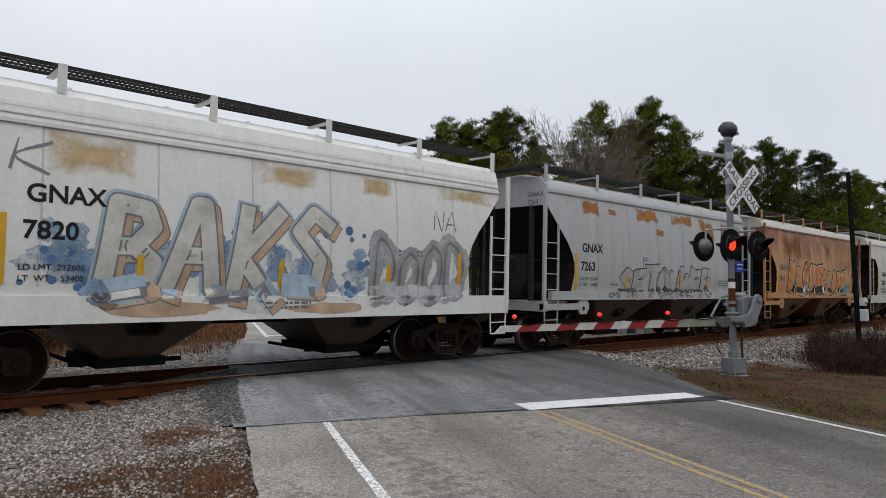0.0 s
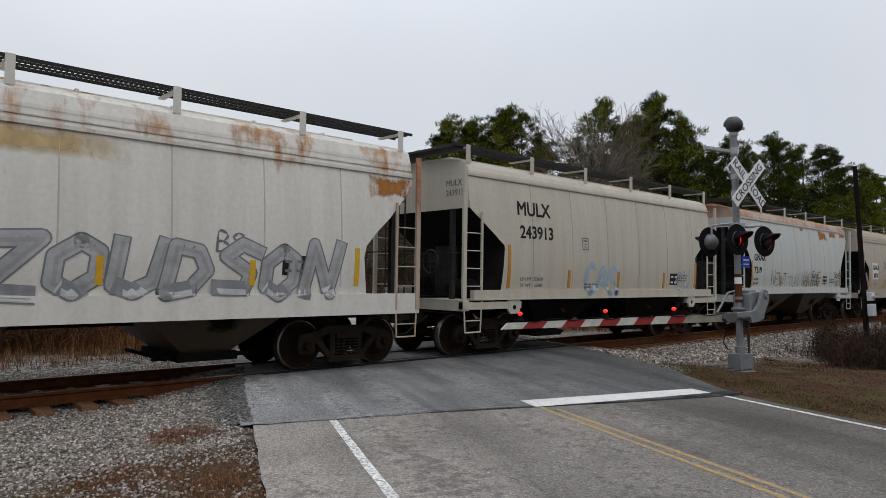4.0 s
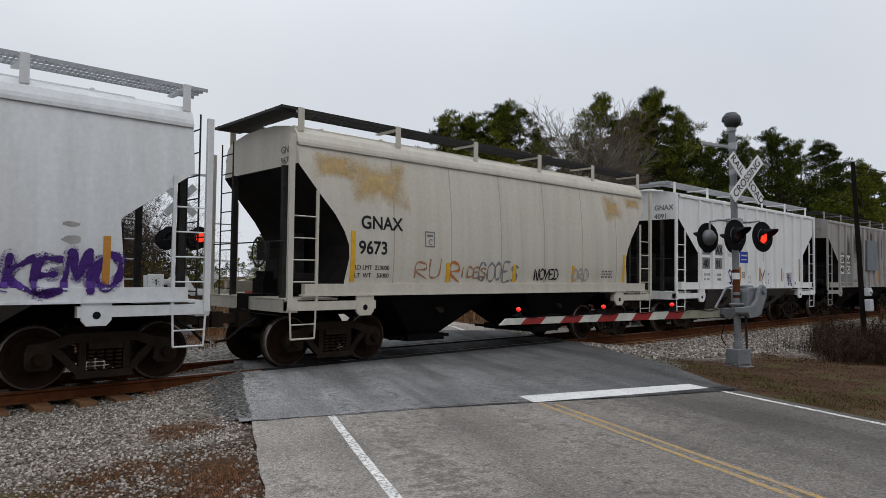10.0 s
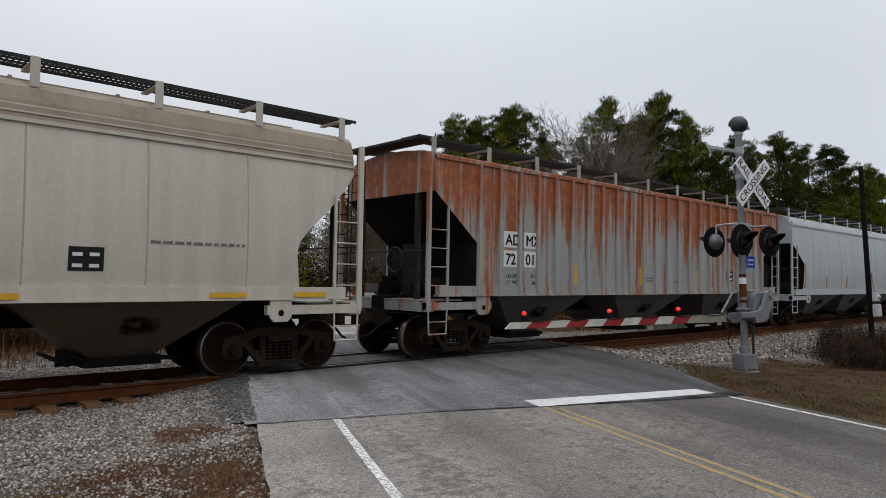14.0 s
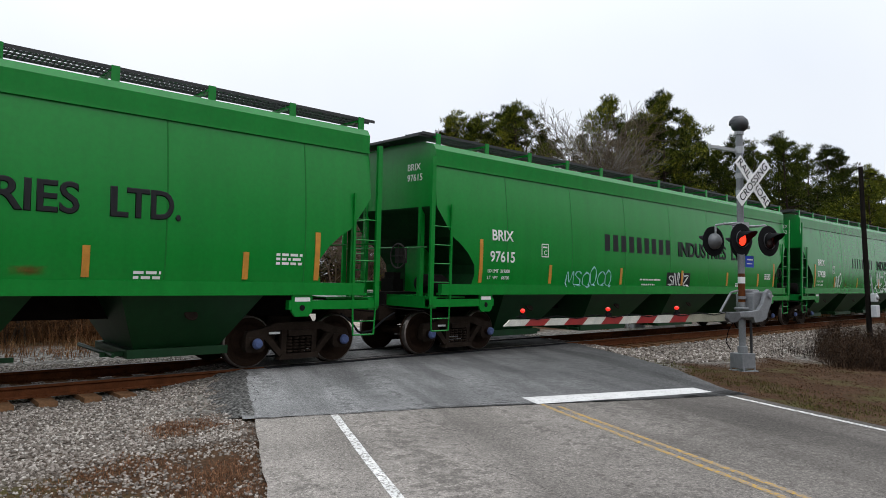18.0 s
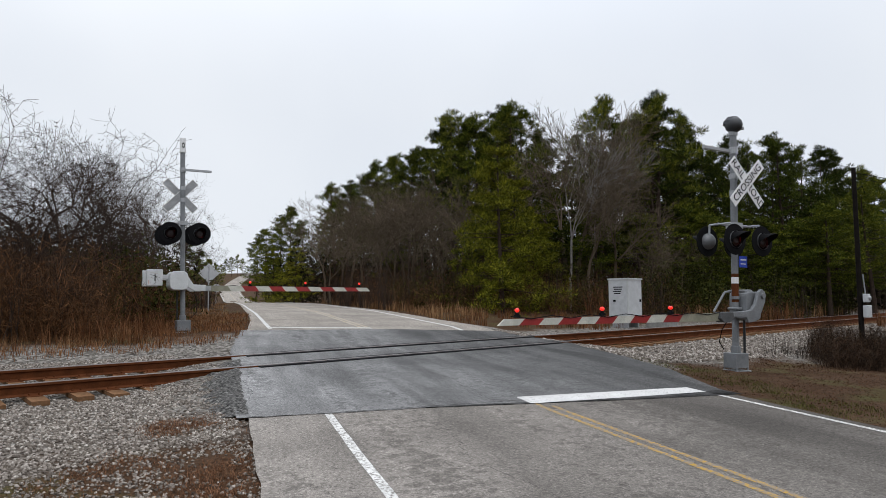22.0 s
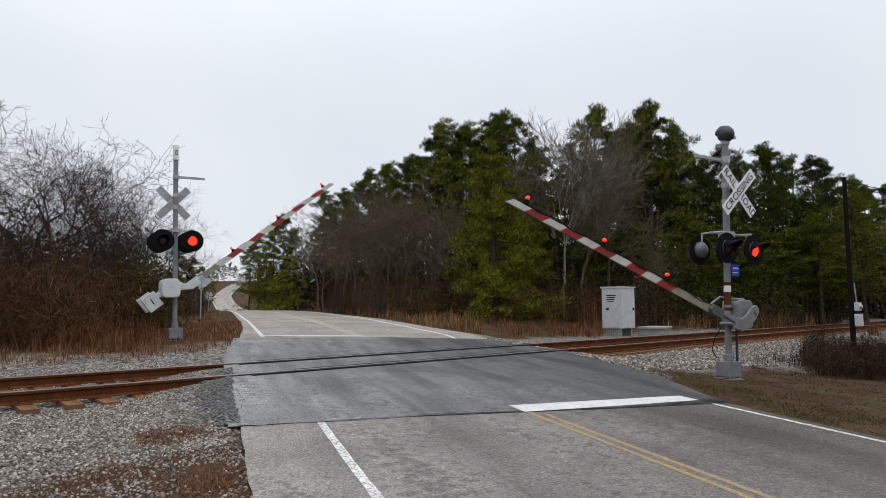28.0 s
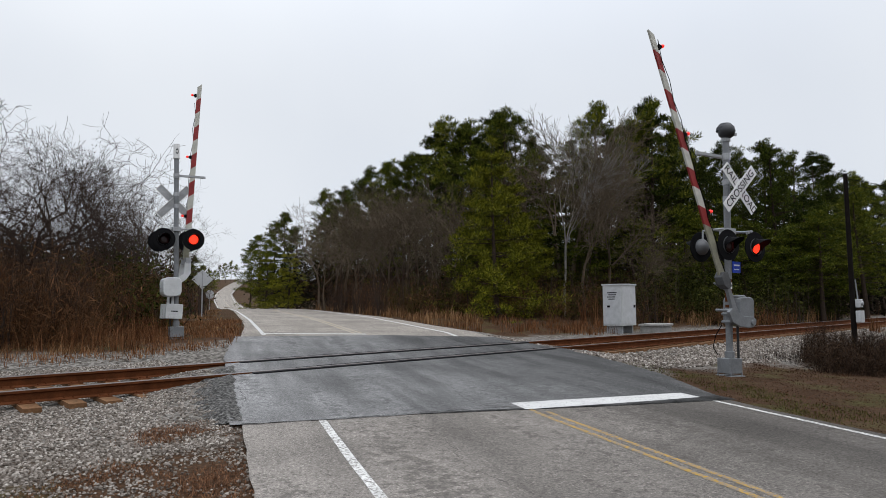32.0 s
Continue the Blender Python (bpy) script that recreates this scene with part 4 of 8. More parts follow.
def hopper_car(spec):
    """One covered hopper: x from its front end, y across, z from the rail."""
    L, cut, paint = spec["length"], CUTS[spec["cut"]], M[spec["paint"]]
    trim = M[spec.get("trim", spec["paint"])]
    car = thing(spec.get("name", "hopper_wagon"), Matrix(), spec["label"], "railway wagon", "freight train")
    flat_side = spec.get("ribs", False)
    eave = spec.get("eave_z", 4.22 if flat_side else 4.02)
    inset = lambda z: float(np.interp(z, [a for a, _ in cut], [b for _, b in cut]))
    low = cut[0][0]
    # body: rings from the sill up to the eave
    zs = sorted({a for a, _ in cut} | {low + (eave - low) * i / 30 for i in range(31)})
    rings = []
    for z in zs:
        rings.append((z, SIDE if flat_side else bulge(z, eave), inset(z)))
    b = Build()
    for z, w, i in rings:
        b.v += [(i, -w, z), (L - i, -w, z), (L - i, w, z), (i, w, z)]
    for k in range(len(rings) - 1):
        for j in range(4):
            b.f.append((4 * k + j, 4 * k + (j + 1) % 4, 4 * k + 4 + (j + 1) % 4, 4 * k + 4 + j))
            # end faces below the cut take a dark colour: grime plus painted shade
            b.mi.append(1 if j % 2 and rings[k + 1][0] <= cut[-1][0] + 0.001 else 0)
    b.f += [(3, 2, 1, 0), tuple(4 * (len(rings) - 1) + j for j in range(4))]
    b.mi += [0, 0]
    body = part("body", b, [paint, M[spec.get("slope_mat", "slope_grime_shade")]], car)
    # roof
    end, we = rings[-1][2], rings[-1][1]
    if flat_side:
        prof = [(SIDE + 0.03, eave), (SIDE + 0.03, eave + 0.07), (SIDE - 0.05, eave + 0.1), (1.15, 4.40), (0.6, 4.47), (0.0, 4.49)]
    elif spec.get("green_under"):
        prof = [(we + 0.02, eave), (we + 0.03, 4.34), (we - 0.05, 4.46), (1.1, 4.53), (0.0, 4.58)]
    else:
        prof = [(we + 0.02, eave), (we, eave + 0.10)] + ([(we - 0.03, eave + 0.28)] if eave < 3.9 else []) + [(1.37, 4.24), (1.28, 4.31), (1.12, 4.38), (0.6, 4.46), (0.0, 4.48)]
    outline = [(-y, z) for y, z in prof] + [(y, z) for y, z in prof[-2::-1]]
    part("roof", Build().slab(outline, "x", end, L - end), M[spec.get("roof", spec["paint"])], car)
    seam = Build()
    for s in (-1, 1):
        seam.box(end, L - end, s * we - 0.035, s * we + 0.035, eave - 0.02, eave + 0.035)
    part("eave_rail", seam, trim, car)
    if eave < 3.9:
        for k in (0.12, 0.22):
            for s in (-1, 1):
                part("roof_bead", Build().box(end, L - end, s * (we - 0.3 * (k - 0.1)) - 0.02, s * (we - 0.3 * (k - 0.1)) + 0.02, eave + k - 0.012, eave + k + 0.012), trim, car)
    # roof walkway, hatches
    hatch = Build()
    hatch.box(0.8, L - 0.8, -0.32, 0.32, 4.44, 4.60)
    x = 1.4
    while x < L - 1.4:
        hatch.box(x, x + 0.05, -0.36, 0.36, 4.44, 4.62)
        x += 1.5
    part("roof_hatch", hatch, M[spec.get("roof", spec["paint"])], car)
    for s in (-1, 1):
        part("roof_walkway", grating(L, spec.get("walk", "hatch_dark")), None, car, "steel grating walkway", m=pose(0, s * 1.0, 4.66))
    for s in (-1, 1):
        part("end_walkway", Build().box(-0.10, 0.45, *sorted((s * 0.02, s * 1.25)), 4.60, 4.65), M[spec.get("walk", "hatch_dark")], car)
    n_post = spec.get("posts", max(6, round(L / 1.9)))
    post_mesh = Build().box(-0.06, 0.06, -0.012, 0.012, 0.0, 0.42).box(-0.05, 0.05, 0.0, 0.7, 0.34, 0.37).mesh("walkway_post", trim)
    for i in range(n_post):
        x = 0.35 + (L - 0.7) * i / (n_post - 1)
        for s in (-1, 1):
            part("walkway_post", post_mesh, None, car, m=pose(x, s * 1.36, 4.27, 0, 0, 0 if s < 0 else 180))
    # sides: seams or ribs
    if flat_side:
        gap = spec["ribs"]
        n_rib = round((L - 2 * 1.5) / gap)
        rib_mesh = Build().slab([(-0.055, 0), (0.055, 0), (0.04, -0.075), (-0.04, -0.075)], "z", low - 0.02, eave).mesh("side_post", trim)
        for i in range(n_rib + 1):
            x = 1.5 + (L - 3.0) * i / n_rib
            for s in (-1, 1):
                part("side_post", rib_mesh, None, car, m=pose(x, s * SIDE, 0, 0, 0, 0 if s < 0 else 180))
    else:
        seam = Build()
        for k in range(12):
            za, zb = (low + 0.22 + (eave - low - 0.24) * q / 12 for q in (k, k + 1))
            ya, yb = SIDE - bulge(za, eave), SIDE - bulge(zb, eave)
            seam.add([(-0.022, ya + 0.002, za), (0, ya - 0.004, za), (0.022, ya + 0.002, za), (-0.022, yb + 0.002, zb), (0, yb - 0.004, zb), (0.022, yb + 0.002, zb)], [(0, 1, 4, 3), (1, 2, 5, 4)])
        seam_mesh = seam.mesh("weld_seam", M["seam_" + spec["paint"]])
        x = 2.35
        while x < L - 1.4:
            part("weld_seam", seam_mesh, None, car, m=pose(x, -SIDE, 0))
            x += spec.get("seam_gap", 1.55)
    # sills
    deep = spec.get("deep", False)
    for s in (-1, 1):
        sill = Build()
        y0, y1 = sorted((s * (SIDE - 0.10), s * (SIDE + 0.025)))
        if deep:
            sill.box(0.0, L, y0, y1, 1.03, 1.42)
        else:
            sill.box(0.35, L - 0.35, y0, y1, low, low + 0.20)
            sill.box(0.3, L - 0.3, *sorted((s * (SIDE - 0.1), s * (SIDE + 0.05))), low - 0.02, low + 0.015)
            for a, c in ((0.0, 1.9), (L - 1.9, L)):
                sill.box(a, c, y0, y1, 1.06, 1.22)
        part("side_sill", sill, trim, car)
        if not deep:
            for a in (1.45, L - 1.85):
                lug = Build().slab([(a, 1.36), (a + 0.40, 1.36), (a + 0.40, 1.02), (a + 0.33, 0.94), (a + 0.07, 0.94), (a, 1.02)], "y", s * (SIDE + 0.03), s * (SIDE - 0.02))
                lug = part("jacking_pad", lug, trim, car)
                part("lift_hole", Build().spin([(0.0, 0), (0.055, 0.0)], Matrix.Translation((a + 0.2, s * (SIDE + 0.034), 1.09)) @ Matrix.Rotation(math.pi / 2, 4, "X"), 12), M["black"], lug)
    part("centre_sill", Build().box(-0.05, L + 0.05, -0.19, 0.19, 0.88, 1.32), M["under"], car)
    # hoppers below the sill
    for cx, top_w, bot_w in spec["bays"]:
        t, o, zb = top_w / 2, bot_w / 2, 0.42
        bay = Build()
        vs = [(cx - t, -1.50, low), (cx + t, -1.50, low), (cx + t, 1.50, low), (cx - t, 1.50, low), (cx - o, -0.75, zb), (cx + o, -0.75, zb), (cx + o, 0.75, zb), (cx - o, 0.75, zb)]
        bay.add(vs, [(0, 1, 5, 4), (1, 2, 6, 5), (2, 3, 7, 6), (3, 0, 4, 7), (4, 5, 6, 7), (3, 2, 1, 0)])
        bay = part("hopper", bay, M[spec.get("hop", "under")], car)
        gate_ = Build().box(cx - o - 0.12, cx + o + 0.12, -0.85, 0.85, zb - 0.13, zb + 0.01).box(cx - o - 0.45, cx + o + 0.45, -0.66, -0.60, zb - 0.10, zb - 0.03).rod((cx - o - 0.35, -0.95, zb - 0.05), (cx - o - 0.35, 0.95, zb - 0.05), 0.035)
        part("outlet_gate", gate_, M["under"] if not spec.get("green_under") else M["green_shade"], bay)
        disc = Build().spin([(0.0, 0.0), (0.10, 0.0), (0.11, -0.02)], Matrix.Translation((cx, -1.30 + 0.02, 1.0)) @ Matrix.Rotation(radians(90 - 38), 4, "X"), 14)
        part("vibrator_bracket", disc, M["truck"], bay)
        if spec.get("hop", "under") in ("hopper_tan_shaded", "hopper_rust", "hopper_grey_shaded", "hopper_white_shaded"):
            soot = Build().spin([(0.0, 0.0), (0.34, 0.0)], Matrix.Translation((cx + 0.1, -1.19, 0.93)) @ Matrix.Rotation(math.atan2(0.75, low - zb), 4, "X") @ Matrix.Rotation(math.pi / 2, 4, "X") @ Matrix.Diagonal((1.0, 0.62, 1, 1)) @ Matrix.Translation((0, 0, 0.012)), 18)
            part("soot_patch", soot, M["soot_spot"], bay, "black greasy patch round the bracket")
    # ends: sill, platform, posts, ladders, brake gear
    for e, flip in ((0.0, 1), (L, -1)):
        fx = lambda d: e + flip * d
        span = lambda a, c: sorted((fx(a), fx(c)))
        part("end_sill", Build().box(*span(0.0, 0.22), -SIDE, SIDE, 1.03, 1.25).box(*span(0.0, 1.1), -1.5, 1.5, 1.24, 1.27), trim if not spec.get("dark_ends") else M["under"], car)
        # end steelwork coloured dark for the shade between wagons, except on green ones
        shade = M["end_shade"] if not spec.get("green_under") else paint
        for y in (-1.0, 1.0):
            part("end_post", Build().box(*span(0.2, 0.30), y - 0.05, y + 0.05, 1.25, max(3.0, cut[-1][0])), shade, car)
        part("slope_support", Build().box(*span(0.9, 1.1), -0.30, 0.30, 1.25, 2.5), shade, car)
        for s in (-1, 1):
            y = s * (SIDE + 0.01)
            lad = Build()
            lad.box(*span(0.0, 0.10), y - 0.03, y + 0.03, 1.1, 4.15 if not flat_side else 4.3)
            lad.box(*span(0.56, 0.61), y - 0.02, y + 0.02, 1.1, 3.2)
            z = 1.18
            while z < 3.1:
                lad.rod((fx(0.06), y - s * 0.0 , z), (fx(0.59), y, z), 0.013)
                z += 0.385
            part("side_ladder", lad, M[spec.get("ladder", spec.get("trim", spec["paint"]))], car)
            stirrup = Build().path([(fx(0.06), y, 1.1), (fx(0.09), y, 0.57), (fx(0.56), y, 0.57), (fx(0.58), y, 1.1)], 0.017)
            stirrup.rod((fx(0.08), y, 0.82), (fx(0.57), y, 0.82), 0.013)
            part("stirrup_step", stirrup, M[spec.get("ladder", spec.get("trim", spec["paint"]))], car)
        rails_ = Build()
        yy = 0.9 if flip > 0 else -0.9
        rails_.path([(fx(0.03), -1.45, 2.28), (fx(0.03), 1.45, 2.28)], 0.014)
        rails_.path([(fx(0.03), yy - 0.25, 1.25), (fx(0.03), yy - 0.25, 4.3)], 0.016).path([(fx(0.03), yy + 0.25, 1.25), (fx(0.03), yy + 0.25, 4.3)], 0.016)
        for k in range(8):
            rails_.rod((fx(0.03), yy - 0.25, 1.4 + 0.38 * k), (fx(0.03), yy + 0.25, 1.4 + 0.38 * k), 0.012)
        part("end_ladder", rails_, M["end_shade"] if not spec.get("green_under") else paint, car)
        if flip > 0:
            wheel_ = Build().spin([(0.26, -0.015), (0.285, 0.0), (0.26, 0.015), (0.24, 0.0), (0.26, -0.015)], Matrix.Translation((0.0, -0.55, 2.1)) @ Matrix.Rotation(math.pi / 2, 4, "Y"), 18)
            for k in range(4):
                wheel_.rod((0.0, -0.55, 2.1), (0.0, -0.55 + 0.26 * math.cos(k * math.pi / 2), 2.1 + 0.26 * math.sin(k * math.pi / 2)), 0.012)
            wheel_.box(0.02, 0.14, -0.68, -0.42, 1.95, 2.3)
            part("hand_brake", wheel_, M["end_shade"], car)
            tank = Build().spin([(0.0, -0.4), (0.18, -0.38), (0.21, -0.3), (0.21, 0.3), (0.18, 0.38), (0.0, 0.4)], Matrix.Translation((0.78, -0.75, 1.52)) @ Matrix.Rotation(math.pi / 2, 4, "X"), 14)
            part("air_reservoir", tank, M["under"], car, smooth=True)
            part("brake_valve", Build().box(0.55, 0.85, 0.3, 0.75, 1.27, 1.6).box(0.6, 0.8, 0.35, 0.7, 1.6, 1.75), M["under"], car)
        draft = Build().box(*span(-0.20, 0.25), -0.21, 0.21, 0.70, 1.04).box(*span(-0.50, -0.18), -0.08, 0.08, 0.78, 0.96)
        draft.slab([(fx(-0.46), -0.13), (fx(-0.66), -0.10), (fx(-0.70), 0.02), (fx(-0.60), 0.16), (fx(-0.44), 0.14)], "z", 0.72, 1.0)
        part("coupler", draft, M["truck"], car, "rusty knuckle coupler")
        hose = Build().path([(fx(0.05), -0.42, 0.88), (fx(-0.22), -0.38, 0.72), (fx(-0.46), -0.3, 0.50), (fx(-0.62), -0.18, 0.46)], 0.024)
        part("air_hose", hose, M["rubber"], car)
        lever = Build().path([(fx(-0.05), -1.5, 0.98), (fx(-0.08), -0.5, 0.98), (fx(-0.25), -0.2, 1.06)], 0.014)
        part("uncoupling_lever", lever, M["under"], car)
    add_truck(car, 1.36)
    add_truck(car, L - 1.36)
    if spec.get("green_under"):
        for x in (1.36 - 0.89, 1.36 + 0.89, L - 1.36 - 0.89, L - 1.36 + 0.89):
            cap = Build().spin([(0.0, 0.03), (0.06, 0.028), (0.085, 0.0), (0.095, -0.04)], Matrix.Translation((x, -1.215, WHEEL_R)) @ Matrix.Rotation(math.pi / 2, 4, "X"), 16)
            part("bearing_cap", cap, M["cap_blue"], car, "faded blue roller bearing cap")
        for x in (1.36, L - 1.36):
            part("frame_stencil", Build().box(x - 0.62, x - 0.40, -1.064, -1.062, 0.60, 0.64), M["mark_white"], car, "illegible white stencil on the truck")
            part("jack_stencil", Build().box(1.50 if x < 4 else L - 1.80, 1.80 if x < 4 else L - 1.50, -SIDE - 0.036, -SIDE - 0.033, 1.20, 1.27), M["mark_white"], car, "illegible white stencil on the jacking pad")
    # reflectors, stencils
    refl = M[spec.get("refl", "reflector_orange")]
    for x, h in spec.get("reflectors", ()):
        part("reflector", Build().plate(x, x + 0.10, -SIDE - 0.012, -SIDE - 0.002, low + 0.24, low + 0.24 + h), refl, car)
    yface = -SIDE - (0.004 if not flat_side else 0.004)
    for text, x, z, size, mat in spec.get("marks", ()):
        lettering("lettering", text, size, M[mat], car, x, z, yface)
    small = Build()
    rng = random.Random(spec["seed"])
    for x, z, rows_, width in spec.get("lines", ()):
        for r in range(rows_):
            xx = x
            while xx < x + width:
                wl_ = rng.uniform(0.05, 0.16)
                small.box(xx, min(xx + wl_, x + width), yface - 0.002, yface, z - 0.075 * r - 0.022, z - 0.075 * r + 0.022)
                xx += wl_ + 0.035
    if small.f:
        part("stencil_lines", small, M[spec.get("line_mat", "mark_faded")], car, "illegible small stencilled lines")
    if "plate" in spec:
        x, z = spec["plate"]
        frame_ = Build()
        for a in ((x, x + 0.26, z, z + 0.022), (x, x + 0.26, z + 0.298, z + 0.32), (x, x + 0.022, z, z + 0.32), (x + 0.238, x + 0.26, z, z + 0.32)):
            frame_.box(a[0], a[1], yface - 0.003, yface, a[2], a[3])
        part("plate_outline", frame_, M[spec.get("plate_mat", "mark_faded")], car)
        lettering("lettering", "C", 0.12, M[spec.get("plate_mat", "mark_faded")], car, x + 0.085, z + 0.05, yface)
        part("plate_word", Build().box(x + 0.05, x + 0.21, yface - 0.003, yface, z + 0.22, z + 0.255), M[spec.get("plate_mat", "mark_faded")], car)
    SIDES.append((car, bool(flat_side), deep, low))
    if "grid" in spec:
        x, z = spec["grid"]
        g = Build().box(x, x + 0.46, yface - 0.003, yface, z, z + 0.34)
        g = part("test_panel", g, M["mark_black"], car, "black stencilled test panel")
        wb = Build()
        for a in (x + 0.03, x + 0.25):
            for c in (z + 0.03, z + 0.19):
                wb.box(a + 0.02, a + 0.15, yface - 0.006, yface - 0.003, c + 0.02, c + 0.07)
        part("panel_cell", wb, M["mark_white"] if not spec.get("dim") else M["mark_faded"], g)
    if "end_marks" in spec:
        for y, z, size, text in spec["end_marks"]:
            ob = lettering("end_lettering", text, size, M[spec.get("end_mat", "mark_faded")], car, 0, 0, 0)
            ob.data.transform(Matrix.Translation((inset(3.9) - 0.006, y, z)) @ Matrix.Rotation(-math.pi / 2, 4, "Z"))
    return car

# ---- the train: twenty covered hoppers; START is where each front end is at 0 s ----
SPEED = -13.85
# slope sheets: soot and the shade of the overhanging end, both in the colour
M["slope_grime_shade"] = plain("shaded_sooty_slope_sheet", (0.022, 0.019, 0.017), 0.85, 0, 0.5, 2)
M["slope_green"] = plain("shaded_sooty_green_slope", (0.008, 0.045, 0.014), 0.8, 0, 0.4, 2)
# end fittings: grime with the shade of the wagon gap in the colour
M["end_shade"] = plain("shaded_grimy_end_steel", (0.05, 0.046, 0.043), 0.75, 0, 0.5, 4)
PAINTS = {
    "white_7820": ((0.700, 0.694, 0.663), 0.14, 0.35, 0.2, (0.48, 0.27, 0.10)),
    "grey_7263": ((0.414, 0.420, 0.420), 0.16, 0.35, 0.35, (0.30, 0.12, 0.035)),
    "rust_70": ((0.47, 0.235, 0.095), 0.68, 0.6, 0.6, (0.20, 0.068, 0.022)),
    "stone_2324": ((0.540, 0.516, 0.462), 0.08, 0.35, 0.45, (0.24, 0.12, 0.06)),
    "white_7712": ((0.648, 0.624, 0.570), 0.36, 0.35, 0.3, (0.36, 0.18, 0.075)),
    "cream_913": ((0.506, 0.466, 0.391), 0.12, 0.4, 0.35, (0.30, 0.17, 0.08)),
    "grey_7219": ((0.497, 0.513, 0.491), 0.18, 0.35, 0.3, (0.36, 0.18, 0.06)),
    "tan_3074": ((0.420, 0.360, 0.282), 0.05, 0.4, 0.4, (0.22, 0.13, 0.08)),
    "cream_954": ((0.480, 0.438, 0.360), 0.06, 0.45, 0.4, (0.26, 0.16, 0.09)),
    "beige_119": ((0.396, 0.363, 0.314), 0.42, 0.6, 0.65, (0.28, 0.16, 0.07)),
    "white_3218": ((0.646, 0.658, 0.671), 0.0, 0.35, 0.3, (0.3, 0.2, 0.1)),
    "beige_9673": ((0.538, 0.504, 0.437), 0.12, 0.4, 0.35, (0.38, 0.21, 0.08)),
    "white_4091": ((0.766, 0.766, 0.759), 0.0, 0.3, 0.25, (0.3, 0.2, 0.1)),
    "grimy_4053": ((0.348, 0.330, 0.314), 0.12, 0.7, 0.9, (0.13, 0.095, 0.07)),
    "cream_14622": ((0.517, 0.483, 0.414), 0.06, 0.45, 0.45, (0.26, 0.17, 0.10)),
    "rusty_7201": ((0.340, 0.345, 0.335), 0.84, 0.5, 0.5, (0.30, 0.075, 0.015)),
    "pale_grey": ((0.416, 0.445, 0.462), 0.0, 0.4, 0.35, (0.3, 0.2, 0.1)),
    "green": ((0.002, 0.190, 0.022), 0.0, 0.25, 0.25, (0.3, 0.2, 0.1)),
    "green_faded": ((0.006, 0.190, 0.032), 0.0, 0.35, 0.35, (0.3, 0.2, 0.1)),
}
for key_, (col_, rust_, grime_, streak_, rc_) in PAINTS.items():
    M[key_] = car_paint(key_, col_, rust_, grime_, streak_, rc_, rough=0.27 if "green" in key_ else 0.5)
    if "green" in key_:
        M[key_].node_tree.nodes["Principled BSDF"].inputs["Specular IOR Level"].default_value = 0.32
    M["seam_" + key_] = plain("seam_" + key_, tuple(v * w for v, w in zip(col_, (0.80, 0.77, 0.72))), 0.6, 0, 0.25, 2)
# green hoppers: grime and under-sill shade mixed into the paint colour
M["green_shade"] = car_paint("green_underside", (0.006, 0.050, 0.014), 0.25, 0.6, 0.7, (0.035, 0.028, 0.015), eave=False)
M["roof_brown"] = car_paint("roof_brown", (0.30, 0.24, 0.18), 0.30, 0.7, 0.6, (0.20, 0.13, 0.08))
M["roof_rust"] = car_paint("roof_rust", (0.42, 0.33, 0.26), 0.5, 0.5, 0.3, (0.34, 0.15, 0.08))
# hopper paints: dirty wagon colours darkened for the shade below the sill
M["hopper_tan_shaded"] = car_paint("hopper_tan_shaded", (0.085, 0.062, 0.042), 0.2, 0.7, 0.6, (0.10, 0.06, 0.04))
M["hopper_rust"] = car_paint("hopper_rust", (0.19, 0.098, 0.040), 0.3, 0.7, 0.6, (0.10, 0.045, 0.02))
M["hopper_grey_shaded"] = car_paint("hopper_grey_shaded", (0.10, 0.098, 0.095), 0.0, 0.8, 0.7)
M["hopper_white_shaded"] = car_paint("hopper_white_shaded", (0.13, 0.13, 0.13), 0.0, 0.8, 0.7)

TWO = [(3.85, 3.1, 0.8), (7.95, 3.1, 0.8)]
THREE = [(3.9, 3.4, 0.9), (8.7, 3.8, 0.9), (13.5, 3.4, 0.9)]
FOUR = [(3.5, 2.3, 1.4), (7.2, 2.9, 1.9), (11.2, 2.9, 1.9), (14.9, 2.3, 1.4)]


def weights(x, z, mat="mark_faded", load="LD LMT  232600", tare="LT  WT    53400", size=0.085):
    return [(load, x, z, size, mat), (tare, x, z - 0.15, size, mat)]


